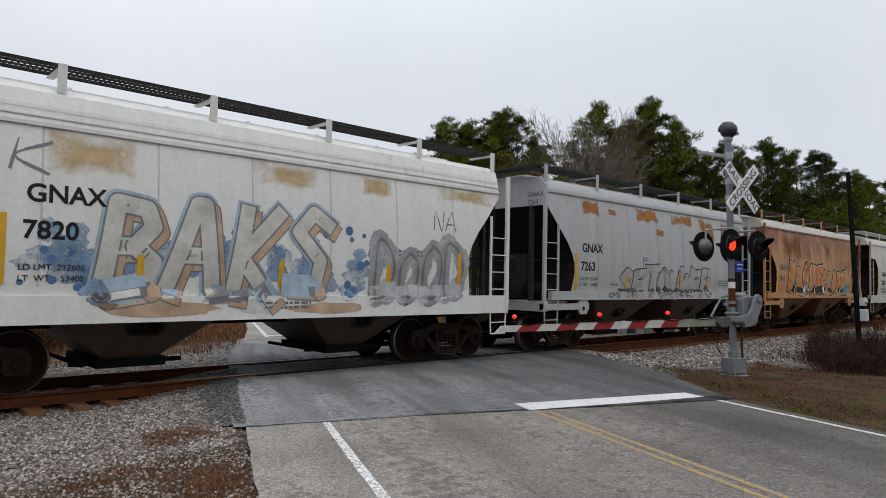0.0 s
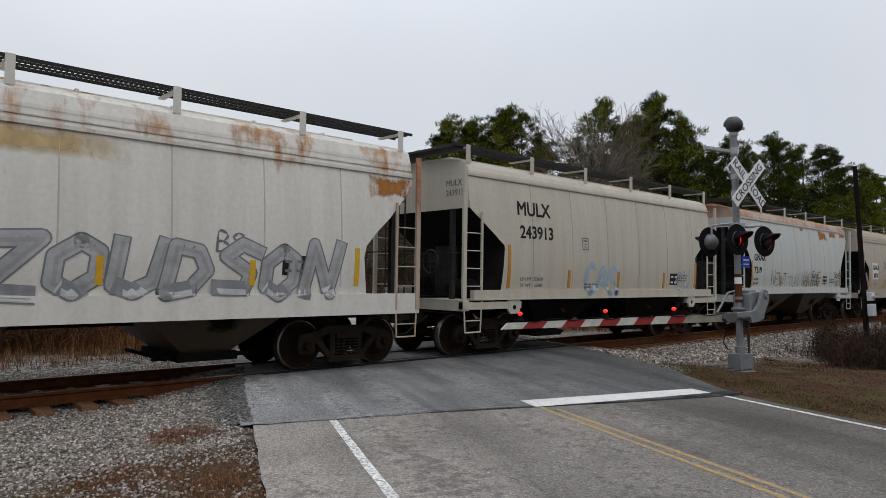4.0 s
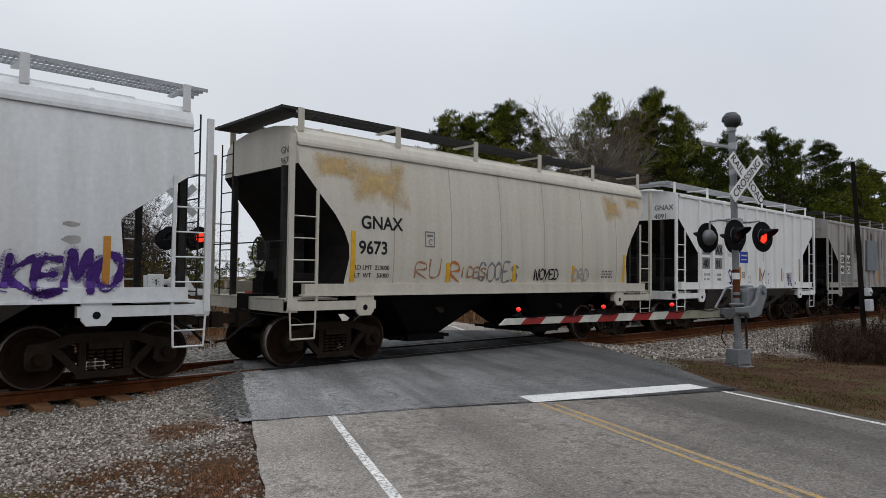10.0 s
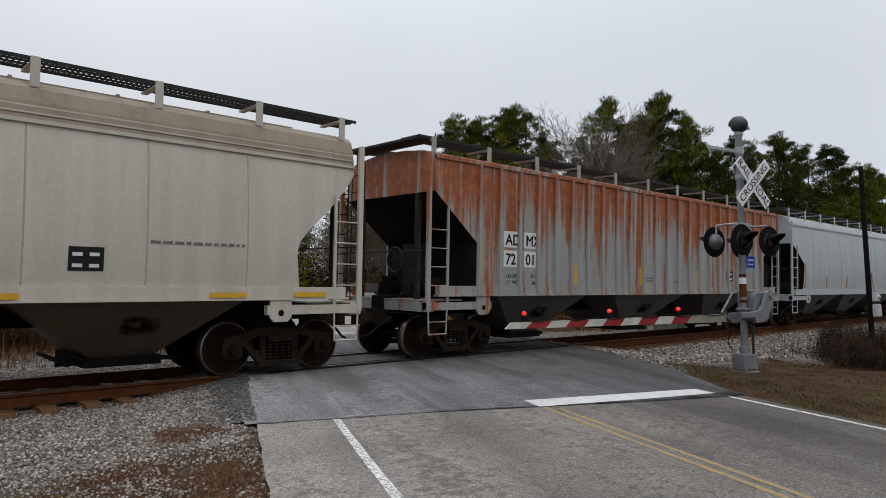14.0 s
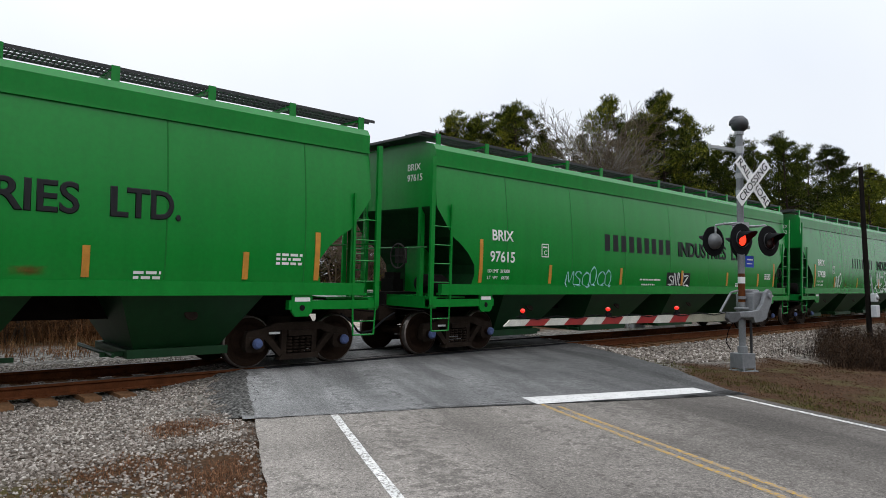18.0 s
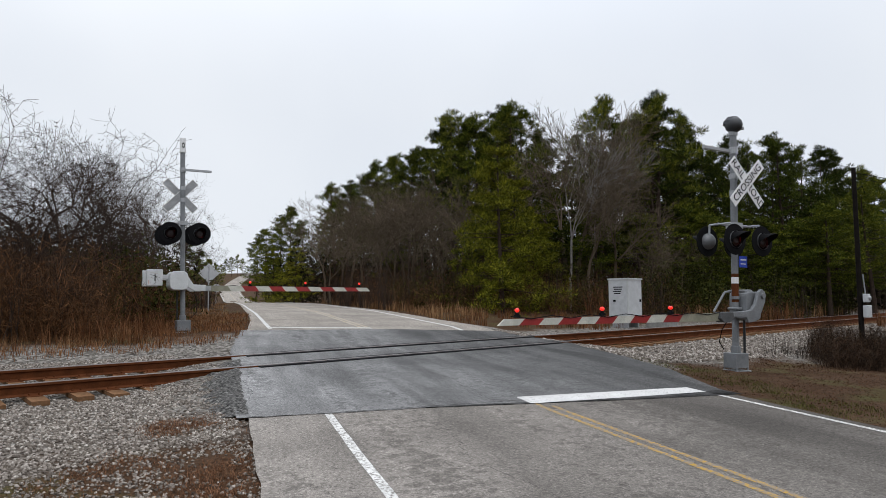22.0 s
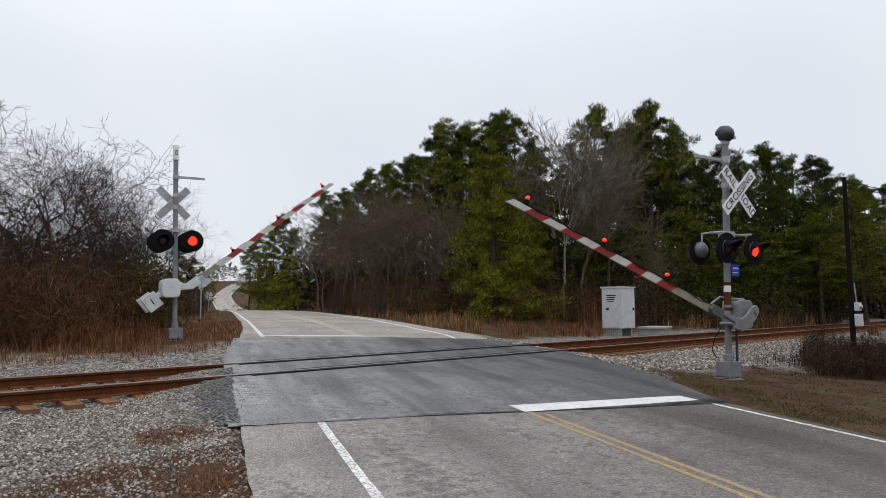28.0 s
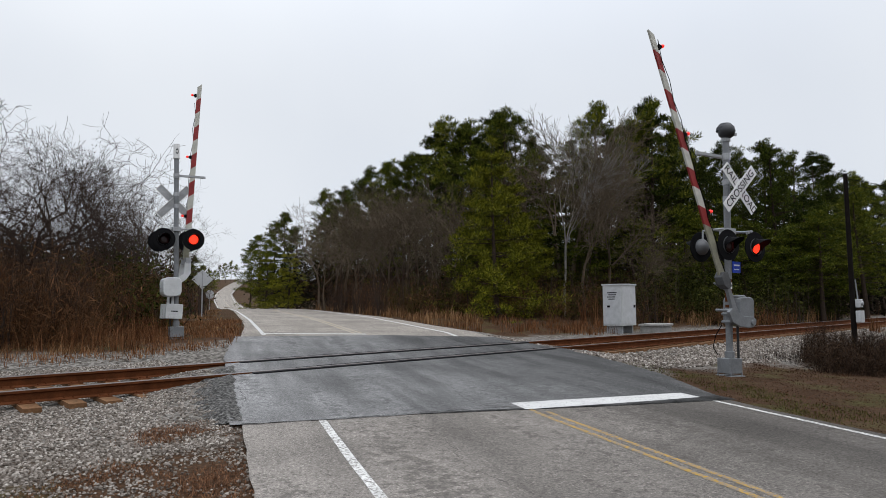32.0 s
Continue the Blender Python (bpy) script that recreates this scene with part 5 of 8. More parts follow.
CARS = [
    (-0.10, dict(seed=1, length=11.83, cut="round", paint="white_7820", eave_z=3.76, deep=True, bays=TWO, label="white covered hopper wagon with peach and blue spray-painted lettering",
                 marks=[("GNAX", 2.16, 2.70, 0.25, "mark_black"), ("7820", 2.13, 2.20, 0.25, "mark_black")] + weights(2.1, 1.77, "mark_black"), refl="reflector_yellow", hop="hopper_tan_shaded",
                 reflectors=[(1.85, 0.95), (3.62, 0.45), (5.96, 0.45), (8.3, 0.45), (10.22, 0.75)], lines=[(8.6, 2.3, 2, 0.6), (5.7, 1.3, 2, 0.9)], roof="white_7820")),
    (13.01, dict(seed=2, length=11.82, cut="round", paint="grey_7263", bays=TWO, label="grey covered hopper wagon with rusty eaves and faint orange graffiti",
                 marks=[("GNAX", 1.62, 2.56, 0.23, "mark_black"), ("7263", 1.56, 2.08, 0.23, "mark_black")] + weights(1.5, 1.82, "mark_faded"), refl="reflector_yellow", hop="hopper_tan_shaded",
                 reflectors=[(1.32, 0.95), (3.7, 0.45), (6.6, 0.45), (8.6, 0.45), (10.35, 0.6)], lines=[(9.4, 1.9, 3, 0.7), (3.0, 1.72, 1, 0.3)], plate=(4.6, 2.2), end_marks=[(-0.85, 3.9, 0.13, "GNAX"), (-0.85, 3.7, 0.13, "7263")])),
    (26.11, dict(seed=3, length=11.45, cut="round", paint="rust_70", roof="stone_2324", bays=TWO, label="rust-brown covered hopper wagon with large orange graffiti letters", trim="rust_70", hop="hopper_rust",
                 marks=[("GNAX", 1.55, 2.42, 0.22, "mark_faded"), ("70 0", 1.5, 1.98, 0.22, "mark_faded")], refl="reflector_yellow", reflectors=[(1.22, 0.95), (10.2, 0.7)], ladder="rust_70",
                 lines=[(9.5, 1.85, 2, 0.5)], end_marks=[(-0.85, 3.9, 0.13, "GNAX"), (-0.85, 3.7, 0.13, "7050")])),
    (39.20, dict(seed=4, length=11.75, cut="step", paint="stone_2324", walk="galv", deep=True, bays=TWO, label="stone-grey covered hopper wagon with rusty corner ladders", ladder="roof_rust",
                 marks=[("GNAX", 2.08, 2.42, 0.24, "mark_black"), ("2324", 2.04, 1.98, 0.25, "mark_black")] + weights(1.98, 1.70, "mark_black", "LD LMT  230780", "LT  WT    55300"), refl="reflector_yellow",
                 reflectors=[(1.40, 0.95), (3.75, 0.42), (6.1, 0.42), (8.6, 0.42), (10.4, 0.75)], lines=[(4.3, 1.68, 1, 1.7), (6.3, 1.75, 2, 0.5), (9.6, 1.9, 3, 0.5)], plate=(3.75, 2.14), grid=(8.9, 1.72),
                 end_marks=[(-0.75, 3.9, 0.13, "GNAX"), (-0.75, 3.68, 0.13, "2324")], hop="hopper_tan_shaded")),
    (52.32, dict(seed=5, length=11.96, cut="long", paint="white_7712", eave_z=3.76, deep=True, bays=TWO, label="off-white covered hopper wagon with rusty corners and grey graffiti", roof="white_7712", ladder="roof_rust",
                 marks=[("GNAX", 2.10, 2.62, 0.26, "mark_faded"), ("7712", 2.06, 2.14, 0.25, "mark_faded")] + weights(1.95, 1.80, "mark_faded") ,
                 refl="reflector_yellow", reflectors=[(1.65, 1.0), (3.55, 0.42), (5.95, 0.42), (8.3, 0.42), (10.4, 0.7)], lines=[(0.9, 1.17, 1, 0.8), (3.35, 1.21, 1, 1.0)], plate=(3.82, 2.35), grid=(8.9, 1.75), dim=True, hop="hopper_tan_shaded",
                 end_marks=[(-0.75, 3.95, 0.13, "GNAX")])),
    (65.50, dict(seed=6, length=11.60, cut="slope", paint="cream_913", bays=TWO, label="cream covered hopper wagon with blue graffiti along its foot",
                 marks=[("MULX", 1.80, 3.24, 0.33, "mark_black"), ("243913", 1.88, 2.70, 0.30, "mark_black")] + weights(1.9, 1.7), reflectors=[(1.45, 1.0), (3.7, 0.45), (5.9, 0.45), (8.3, 0.45), (10.2, 0.8)],
                 lines=[(4.4, 1.62, 2, 0.6), (9.2, 1.9, 3, 0.5)], plate=(4.3, 2.5), grid=(8.7, 1.62), end_marks=[(-0.75, 3.8, 0.14, "MULX"), (-0.75, 3.58, 0.14, "243913")])),
    (78.67, dict(seed=7, length=11.80, cut="round", paint="grey_7219", bays=TWO, label="pale grey covered hopper wagon with rusty roof edge and black tags", roof="roof_rust",
                 marks=[("GNAX", 1.47, 2.52, 0.24, "mark_black"), ("7219", 1.44, 2.07, 0.23, "mark_black")] + weights(1.40, 1.80, "mark_black", "LD LMT", "LT  WT"), hop="hopper_tan_shaded",
                 reflectors=[(1.22, 0.95), (3.8, 0.42), (6.4, 0.42), (7.7, 0.42), (10.35, 0.75)], lines=[(9.1, 1.9, 3, 0.6), (0.9, 1.14, 1, 0.8)], grid=(8.3, 1.68))),
    (91.93, dict(seed=8, length=11.58, cut="slope", paint="tan_3074", eave_z=3.80, deep=True, bays=TWO, label="tan covered hopper wagon with stencils on white squares", hop="under",
                 reflectors=[(1.42, 0.95), (3.9, 0.42), (6.1, 0.42), (8.4, 0.42), (10.15, 0.8)], lines=[(2.1, 1.72, 1, 0.5), (1.9, 1.2, 1, 0.9), (7.7, 2.0, 2, 0.6)], plate=(3.85, 2.52), grid=(9.3, 1.66), refl="reflector_orange",
                 marks=[("GNAX", 2.0, 2.42, 0.24, "mark_black"), ("3074", 2.06, 2.02, 0.24, "mark_black")], seam_gap=1.45, end_marks=[(-0.7, 3.95, 0.13, "GNAX"), (-0.7, 3.75, 0.13, "3074")])),
    (104.96, dict(seed=9, length=11.78, cut="slope", paint="cream_954", bays=TWO, label="cream covered hopper wagon with a black spray tag",
                  marks=[("MULX", 1.80, 3.24, 0.33, "mark_black"), ("243954", 1.88, 2.70, 0.30, "mark_black")] + weights(1.85, 1.68, "mark_faded", "LD LMT  233100", "LT  WT    52900"), reflectors=[(1.42, 1.0), (4.0, 0.42), (6.45, 0.42), (8.6, 0.42), (10.25, 0.75)],
                  lines=[(4.8, 1.68, 2, 0.5), (9.5, 1.95, 3, 0.5), (1.5, 1.36, 1, 0.8)], plate=(4.35, 2.58), grid=(8.95, 1.62), end_marks=[(-0.75, 3.85, 0.14, "MULX"), (-0.75, 3.63, 0.14, "24395")])),
    (118.26, dict(seed=10, length=11.56, cut="flat", paint="beige_119", ribs=0.955, bays=TWO, label="beige rib-sided covered hopper wagon with a yellow banner and rust stains", roof="beige_119",
                  marks=[("BC", 1.98, 2.56, 0.25, "mark_blue"), ("AX", 2.95, 2.56, 0.25, "mark_blue"), ("119", 2.92, 2.07, 0.24, "mark_blue")] + weights(1.86, 1.78, "mark_faded", "LD LMT", "LT  WT") + [("230700", 2.93, 1.78, 0.08, "mark_faded"), ("55300", 2.98, 1.62, 0.08, "mark_faded")],
                  reflectors=[(1.56, 0.98), (4.05, 0.42), (6.15, 0.75), (8.4, 0.42), (10.2, 0.8)], lines=[(6.1, 1.75, 3, 0.5), (3.1, 1.55, 1, 0.3)], plate=(3.75, 2.28), grid=(9.25, 1.7), hop="under", dark_ends=False)),
    (131.19, dict(seed=11, length=11.88, cut="slope", paint="white_3218", walk="galv", slope_mat="hopper_white_shaded", bays=TWO, label="pale grey covered hopper wagon with bold black spray lettering", hop="hopper_grey_shaded",
                  marks=[("GNAX", 1.92, 3.28, 0.30, "mark_black"), ("3218", 1.92, 2.72, 0.30, "mark_black")] + weights(1.75, 1.72, "mark_faded", "LD LMT  233400", "LT  WT    52600"), reflectors=[(1.42, 1.0), (4.0, 0.38), (10.3, 0.7)],
                  plate=(4.1, 2.95), seam_gap=3.0, refl="reflector_orange", end_marks=[(-0.6, 3.75, 0.15, "GN"), (-0.6, 3.5, 0.15, "32")])),
    (144.44, dict(seed=12, length=11.85, cut="round", paint="beige_9673", bays=TWO, label="beige covered hopper wagon with small coloured graffiti along its foot",
                  marks=[("GNAX", 1.55, 2.58, 0.25, "mark_black"), ("9673", 1.5, 2.10, 0.25, "mark_black")] + weights(1.42, 1.80, "mark_black", "LD LMT  233000", "LT  WT    53000"), reflectors=[(1.32, 0.95), (3.75, 0.4), (5.85, 0.4), (8.1, 0.4), (10.4, 0.75)], refl="reflector_yellow",
                  lines=[(9.4, 1.85, 3, 0.5)], plate=(3.15, 2.28), hop="under", end_marks=[(-0.85, 3.9, 0.13, "GNAX"), (-0.85, 3.7, 0.13, "9673")])),
    (157.71, dict(seed=13, length=11.60, cut="flat", paint="white_4091", walk="galv", ribs=0.86, bays=TWO, label="white rib-sided covered hopper wagon with purple spray tags", hop="hopper_grey_shaded",
                  reflectors=[(1.60, 1.0), (4.45, 0.5), (6.1, 0.5), (8.1, 0.5), (9.9, 0.9)], lines=[(4.65, 1.9, 3, 0.4), (8.3, 1.9, 3, 0.5)], plate=(3.55, 2.45), dark_ends=False,
                  marks=weights(1.86, 1.78, "mark_faded", "LD LMT", "LT  WT") + [("231200", 2.72, 1.78, 0.08, "mark_faded"), ("54800", 2.76, 1.62, 0.08, "mark_faded")], end_marks=[(-0.75, 3.82, 0.16, "GNAX"), (-0.75, 3.55, 0.16, "4091")])),
    (170.85, dict(seed=14, length=11.65, cut="flat", paint="grimy_4053", ribs=0.86, bays=TWO, label="soot-streaked grey rib-sided covered hopper wagon with a welded patch", hop="under",
                  reflectors=[(1.58, 1.0), (4.45, 0.5), (7.4, 0.5), (9.9, 0.9)], lines=[], plate=(3.65, 2.5), grid=(8.35, 1.7), refl="reflector_orange", dark_ends=True,
                  marks=[], end_marks=[(-0.75, 3.85, 0.14, "GNAX"), (-0.75, 3.62, 0.14, "4053")])),
    (183.85, dict(seed=15, length=17.42, cut="long", paint="cream_14622", eave_z=3.76, bays=THREE, roof="roof_brown", label="long cream covered hopper wagon with a sooty brown roof", hop="hopper_tan_shaded",
                  marks=[("GACX", 2.34, 2.68, 0.28, "mark_black"), ("14622", 2.50, 2.24, 0.27, "mark_black")] + weights(2.26, 1.83, "mark_black", "LD LMT  224000", "LT  WT    62000") + [("DO NOT HAMMER ON CAR", 6.95, 2.32, 0.10, "mark_red")],
                  lines=[(7.1, 1.65, 2, 1.1), (13.6, 2.2, 1, 1.5), (3.0, 1.44, 1, 0.7)], plate=(3.95, 2.42), grid=(12.5, 1.75), seam_gap=1.6, reflectors=[], end_marks=[(-0.7, 3.95, 0.16, "GACX"), (-0.7, 3.7, 0.16, "14622")], posts=11)),
    (202.87, dict(seed=16, length=17.41, cut="flat", paint="rusty_7201", ribs=0.66, bays=THREE, label="long rib-sided covered hopper wagon heavily streaked with orange rust", hop="hopper_grey_shaded",
                  marks=weights(2.4, 1.76, "mark_black", "LD LMT", "LT  WT") + [("221400", 3.22, 1.76, 0.08, "mark_black"), ("64600", 3.27, 1.60, 0.08, "mark_black")],
                  reflectors=[(1.52, 1.0), (4.9, 0.5), (7.9, 0.5), (11.2, 0.5), (14.3, 0.5)], refl="reflector_yellow", lines=[(8.0, 1.8, 2, 0.6), (9.8, 1.7, 1, 0.5)], plate=(5.35, 2.28), grid=(13.2, 1.75), posts=11)),
    (221.53, dict(seed=17, length=15.98, cut="slope", paint="pale_grey", bays=[(3.9, 3.4, 1.3), (8.0, 3.6, 1.3), (12.1, 3.4, 1.3)], label="long pale blue-grey covered hopper wagon with a black emblem", hop="hopper_white_shaded",
                  reflectors=[(1.4, 1.0), (3.8, 0.5), (6.3, 0.5), (9.8, 0.5), (12.3, 0.5), (14.55, 0.95)], lines=[(13.0, 2.0, 3, 0.6), (12.3, 1.7, 2, 0.5), (13.3, 1.36, 1, 0.5)], seam_gap=1.65, posts=10)),
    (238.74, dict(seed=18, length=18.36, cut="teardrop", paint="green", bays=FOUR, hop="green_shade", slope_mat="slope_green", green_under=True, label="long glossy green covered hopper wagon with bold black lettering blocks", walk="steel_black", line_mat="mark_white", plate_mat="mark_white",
                  marks=[("BRIX", 1.83, 2.52, 0.24, "mark_white"), ("97675", 1.78, 2.04, 0.24, "mark_white")] + weights(1.72, 1.80, "mark_white", "LD LMT  219300", "LT  WT    66700", 0.075), plate=(3.55, 2.2), seam_gap=2.4,
                  reflectors=[(1.45, 0.95), (3.85, 0.45), (6.9, 0.45), (10.2, 0.45), (13.2, 0.45), (15.6, 0.45), (16.95, 0.85)], lines=[(7.9, 1.72, 1, 1.1), (8.0, 1.58, 1, 0.7), (13.9, 1.65, 2, 0.4), (16.2, 2.0, 3, 0.5)], posts=13,
                  end_marks=[(-0.55, 3.95, 0.15, "BRIX"), (-0.55, 3.72, 0.15, "97675")], end_mat="mark_white")),
    (258.38, dict(seed=19, length=18.38, cut="teardrop", paint="green", bays=FOUR, hop="green_shade", slope_mat="slope_green", green_under=True, label="glossy green covered hopper wagon with black blocks and white tags", walk="steel_black", line_mat="mark_white", plate_mat="mark_white",
                  marks=[("BRIX", 1.83, 2.52, 0.24, "mark_white"), ("97615", 1.78, 2.04, 0.24, "mark_white")] + weights(1.72, 1.80, "mark_white", "LD LMT  219300", "LT  WT    66700", 0.075), plate=(3.55, 2.2), seam_gap=2.4,
                  reflectors=[(1.45, 0.95), (3.85, 0.45), (6.9, 0.45), (10.2, 0.45), (13.2, 0.45), (15.6, 0.45), (16.95, 0.85)], lines=[(7.9, 1.72, 1, 1.1), (8.0, 1.58, 1, 0.7), (13.9, 1.65, 2, 0.4), (16.2, 2.0, 3, 0.5)], posts=13,
                  end_marks=[(-0.55, 3.95, 0.15, "BRIX"), (-0.55, 3.72, 0.15, "97615")], end_mat="mark_white")),
    (278.04, dict(seed=20, length=18.40, cut="teardrop", paint="green_faded", bays=FOUR, hop="green_shade", slope_mat="slope_green", green_under=True, label="faded green covered hopper wagon with black blocks and white graffiti", walk="steel_black", line_mat="mark_white", plate_mat="mark_white",
                  marks=[("BRIX", 1.80, 2.48, 0.26, "mark_white"), ("97428", 1.75, 2.00, 0.26, "mark_white")] + weights(1.72, 1.78, "mark_white", "LD LMT  219200", "LT  WT    66800", 0.075), plate=(3.55, 2.18), seam_gap=2.4,
                  reflectors=[(1.45, 0.95), (3.75, 0.45), (6.75, 0.45), (10.0, 0.45), (13.0, 0.45), (15.6, 0.45), (16.95, 0.85)], lines=[(7.9, 1.72, 1, 1.1), (8.0, 1.58, 1, 0.7), (13.9, 1.65, 2, 0.4), (16.2, 2.0, 3, 0.5)], posts=13,
                  end_marks=[(-0.55, 3.95, 0.15, "BRIX"), (-0.55, 3.72, 0.15, "97428")], end_mat="mark_white")),
]
TRAIN = [(start, hopper_car(spec)) for start, spec in CARS]
(c7820, c7263, c70, c2324, c7712, c913, c7219, c3074, c954, c119, c3218, c9673, c4091, c4053, c14622, c7201, cgrey, c97675, c97615, c97428) = [c for _, c in TRAIN]


def squares(car, rows, mat, label):
    for x, z, w_, h_ in rows:
        part("stencil_square", Build().plate(x, x + w_, -SIDE - 0.0025, -SIDE - 0.001, z, z + h_), mat, car, label)


M["square_grey"] = plain("grey_square", (0.22, 0.22, 0.22), 0.7, 0, 0.3, 5)
squares(c3074, [(1.93, 1.95, 0.9, 0.8)], M["mark_white"], "white square behind the stencils")
# split stencils on the ribbed cars: a square and its letters in each bay
for car_, colour_, base_, rows_ in ((c4091, "square_grey", "mark_black", (("GN", 1.80, 2.52), ("AX", 2.68, 2.52), ("40", 1.80, 2.06), ("91", 2.68, 2.06))),
                                    (c4053, "square_grey", "mark_black", (("GN", 1.78, 2.50), ("AX", 2.62, 2.50), ("40", 1.78, 2.02), ("53", 2.62, 2.02))),
                                    (c7201, "mark_white", "mark_black", (("AD", 2.36, 2.50), ("MX", 3.05, 2.50), ("72", 2.36, 2.06), ("01", 3.05, 2.06)))):
    for text_, x_, z_ in rows_:
        if car_ is c4053:
            part("stencil_square", Build().box(x_ - 0.10, x_ + 0.54, -SIDE - 0.0025, -SIDE - 0.001, z_ - 0.12, z_ + 0.40), M[colour_], car_)
            part("stencil_square", Build().box(x_ - 0.02, x_ + 0.44, -SIDE - 0.004, -SIDE - 0.0027, z_ - 0.06, z_ + 0.31), M["mark_white"], car_)
        else:
            part("stencil_square", Build().box(x_ - 0.06, x_ + 0.46, -SIDE - 0.0025, -SIDE - 0.001, z_ - 0.06, z_ + 0.31), M[colour_], car_)
        lettering("lettering", text_, 0.25, M[base_], car_, x_, z_, -SIDE - 0.008)
part("welded_patch", Build().box(5.35, 6.95, -SIDE - 0.095, -SIDE - 0.005, 2.15, 3.62), plain("grey_primer", (0.17, 0.19, 0.21), 0.6, 0, 0.2, 3), c4053, "plain blue-grey welded patch panel")
squares(c4053, [(1.68, 1.42, 0.66, 1.5), (2.52, 1.42, 0.66, 1.5), (3.55, 1.45, 0.5, 0.25), (8.3, 2.15, 0.5, 0.28)], M["square_grey"], "grey overpainted square")
# banner on the beige ribbed car: yellow field edged in blue, one word legible
banner = part("banner", Build().box(5.1, 9.55, -SIDE - 0.0025, -SIDE - 0.001, 3.23, 3.63), M["mark_blue"], c119, "worn yellow banner edged in blue")
for a_, c_ in ((5.15, 5.5), (7.2, 7.4), (7.45, 8.36), (8.42, 9.50)):
    part("banner_field", Build().box(a_, c_, -SIDE - 0.004, -SIDE - 0.003, 3.28, 3.58), plain("banner_yellow", (0.62, 0.50, 0.05), 0.6, 0, 0.3, 4), banner)
lettering("lettering", "Cement", 0.19, M["mark_blue"], c119, 8.48, 3.34, -SIDE - 0.0055)
part("banner_word", Build().box(7.55, 8.2, -SIDE - 0.0055, -SIDE - 0.0045, 3.36, 3.50), M["mark_blue"], c119)
spray_blobs("paint_patch", c119, [(3.75, 1.95, 0.09, 0.35, M["sp_aqua"]), (9.66, 1.85, 0.18, 0.26, M["sp_aqua"])], "aqua paint patches")
# emblem and trade name become plain shapes
for a_, w_ in ((10.2, 0.36), (10.62, 0.36), (11.02, 0.34)):
    part("emblem_shape", Build().box(a_, a_ + w_, -SIDE - 0.006, -SIDE - 0.002, 3.48, 3.86), M["sp_fade"], c2324, "faded grey emblem block")
for a_, w_ in ((13.66, 0.24), (13.98, 0.22), (14.3, 0.07)):
    part("emblem_shape", Build().box(a_, a_ + w_, -SIDE - 0.006, -SIDE - 0.002, 3.50, 3.80), M["mark_black"], cgrey, "black emblem block")


def trade_blocks(car, x, z, width, height, words, mat, thin=1.0):
    total = sum(words) + 0.6 * (len(words) - 1)
    unit, xx = width / total, x
    for count in words:
        for i in range(count):
            part("name_block", Build().box(xx + unit * 0.12, xx + unit * (0.12 + 0.70 * thin), -SIDE - 0.006, -SIDE - 0.002, z, z + height), mat, car)
            xx += unit
        xx += unit * 0.6


for car_, thick_, brand_, words_ in ((c97675, 0.86, (6.12, 3.5), (("INDUSTRIES", 9.96, 3.18), ("LTD.", 13.51, 1.05))), (c97615, 0.86, (6.12, 3.5), (("INDUSTRIES", 9.96, 3.18), ("LTD.", 13.51, 1.05))),
                                     (c97428, 0.5, (6.09, 3.05), (("INDUSTRIES", 9.7, 3.05), ("LTD.", 13.48, 1.0)))):
    trade_blocks(car_, brand_[0], 2.46, brand_[1], 0.44, (9,), M["mark_black"], thick_)
    for text_, x_, w_ in words_:
        for k_ in range(2 if thick_ > 0.6 else 1):
            lettering("lettering", text_, 0.44, M["mark_black"], car_, x_ + 0.03 * k_, 2.46, -SIDE - 0.004 - 0.001 * k_, width=w_ - 0.03 * k_)

# graffiti
M["mist_blue"] = mist("mist_blue", (0.20, 0.30, 0.42), 0.52)
M["sp_amber"] = mottled("sp_amber")
rng = random.Random(11)
spray_blobs("paint_cloud", c7820, [(2.2 + rng.uniform(0, 6.0), 1.45 + rng.uniform(0, 0.9), rng.uniform(0.12, 0.3), rng.uniform(0.1, 0.22), M["mist_blue"]) for _ in range(70)], "pale blue spray cloud")
b_ = Build()
for _ in range(40):
    x_, z_, r_ = 2.0 + rng.uniform(0, 6.0), 1.35 + rng.uniform(0, 1.3), rng.uniform(0.03, 0.09)
    b_.add([(x_ + r_ * math.cos(k * math.pi / 6), -SIDE - 0.0035, z_ + r_ * math.sin(k * math.pi / 6)) for k in range(12)], [tuple(range(12))])
part("paint_dots", b_, M["sp_blue"], c7820, "dark blue sprayed dots")
block_letters(c7820, "BAKS", 3.05, 1.50, 4.0, 1.32, [(0.20, M["sp_pale_blue"], 0, 0), (0.165, M["sp_grey"], 0.09, -0.09), (0.145, M["sp_peach"], 0.09, -0.09), (0.155, M["sp_grey"], 0, 0), (0.125, M["sp_cream"], 0, 0)], "cream graffiti letter with a peach edge", 3, 0.22)
spray_blobs("paint_cloud", c7820, [(4.0, 1.22, 0.9, 0.12, M["sp_peach"]), (5.6, 1.25, 0.4, 0.14, M["sp_cream"]), (7.0, 1.2, 0.9, 0.10, M["sp_peach"])], "peach sprayed arrow along the sill")
spray("graffiti", c7820, [("DOOD", 7.95, 1.4, 2.4, 0.95, 0.20, M["sp_light_grey"], 8), ("DOOD", 7.95, 1.4, 2.4, 0.95, 0.13, M["sp_fade"], 8), ("DOOD", 7.95, 1.4, 2.4, 0.95, 0.03, M["sp_grey"], 8)], "grey bubble graffiti")
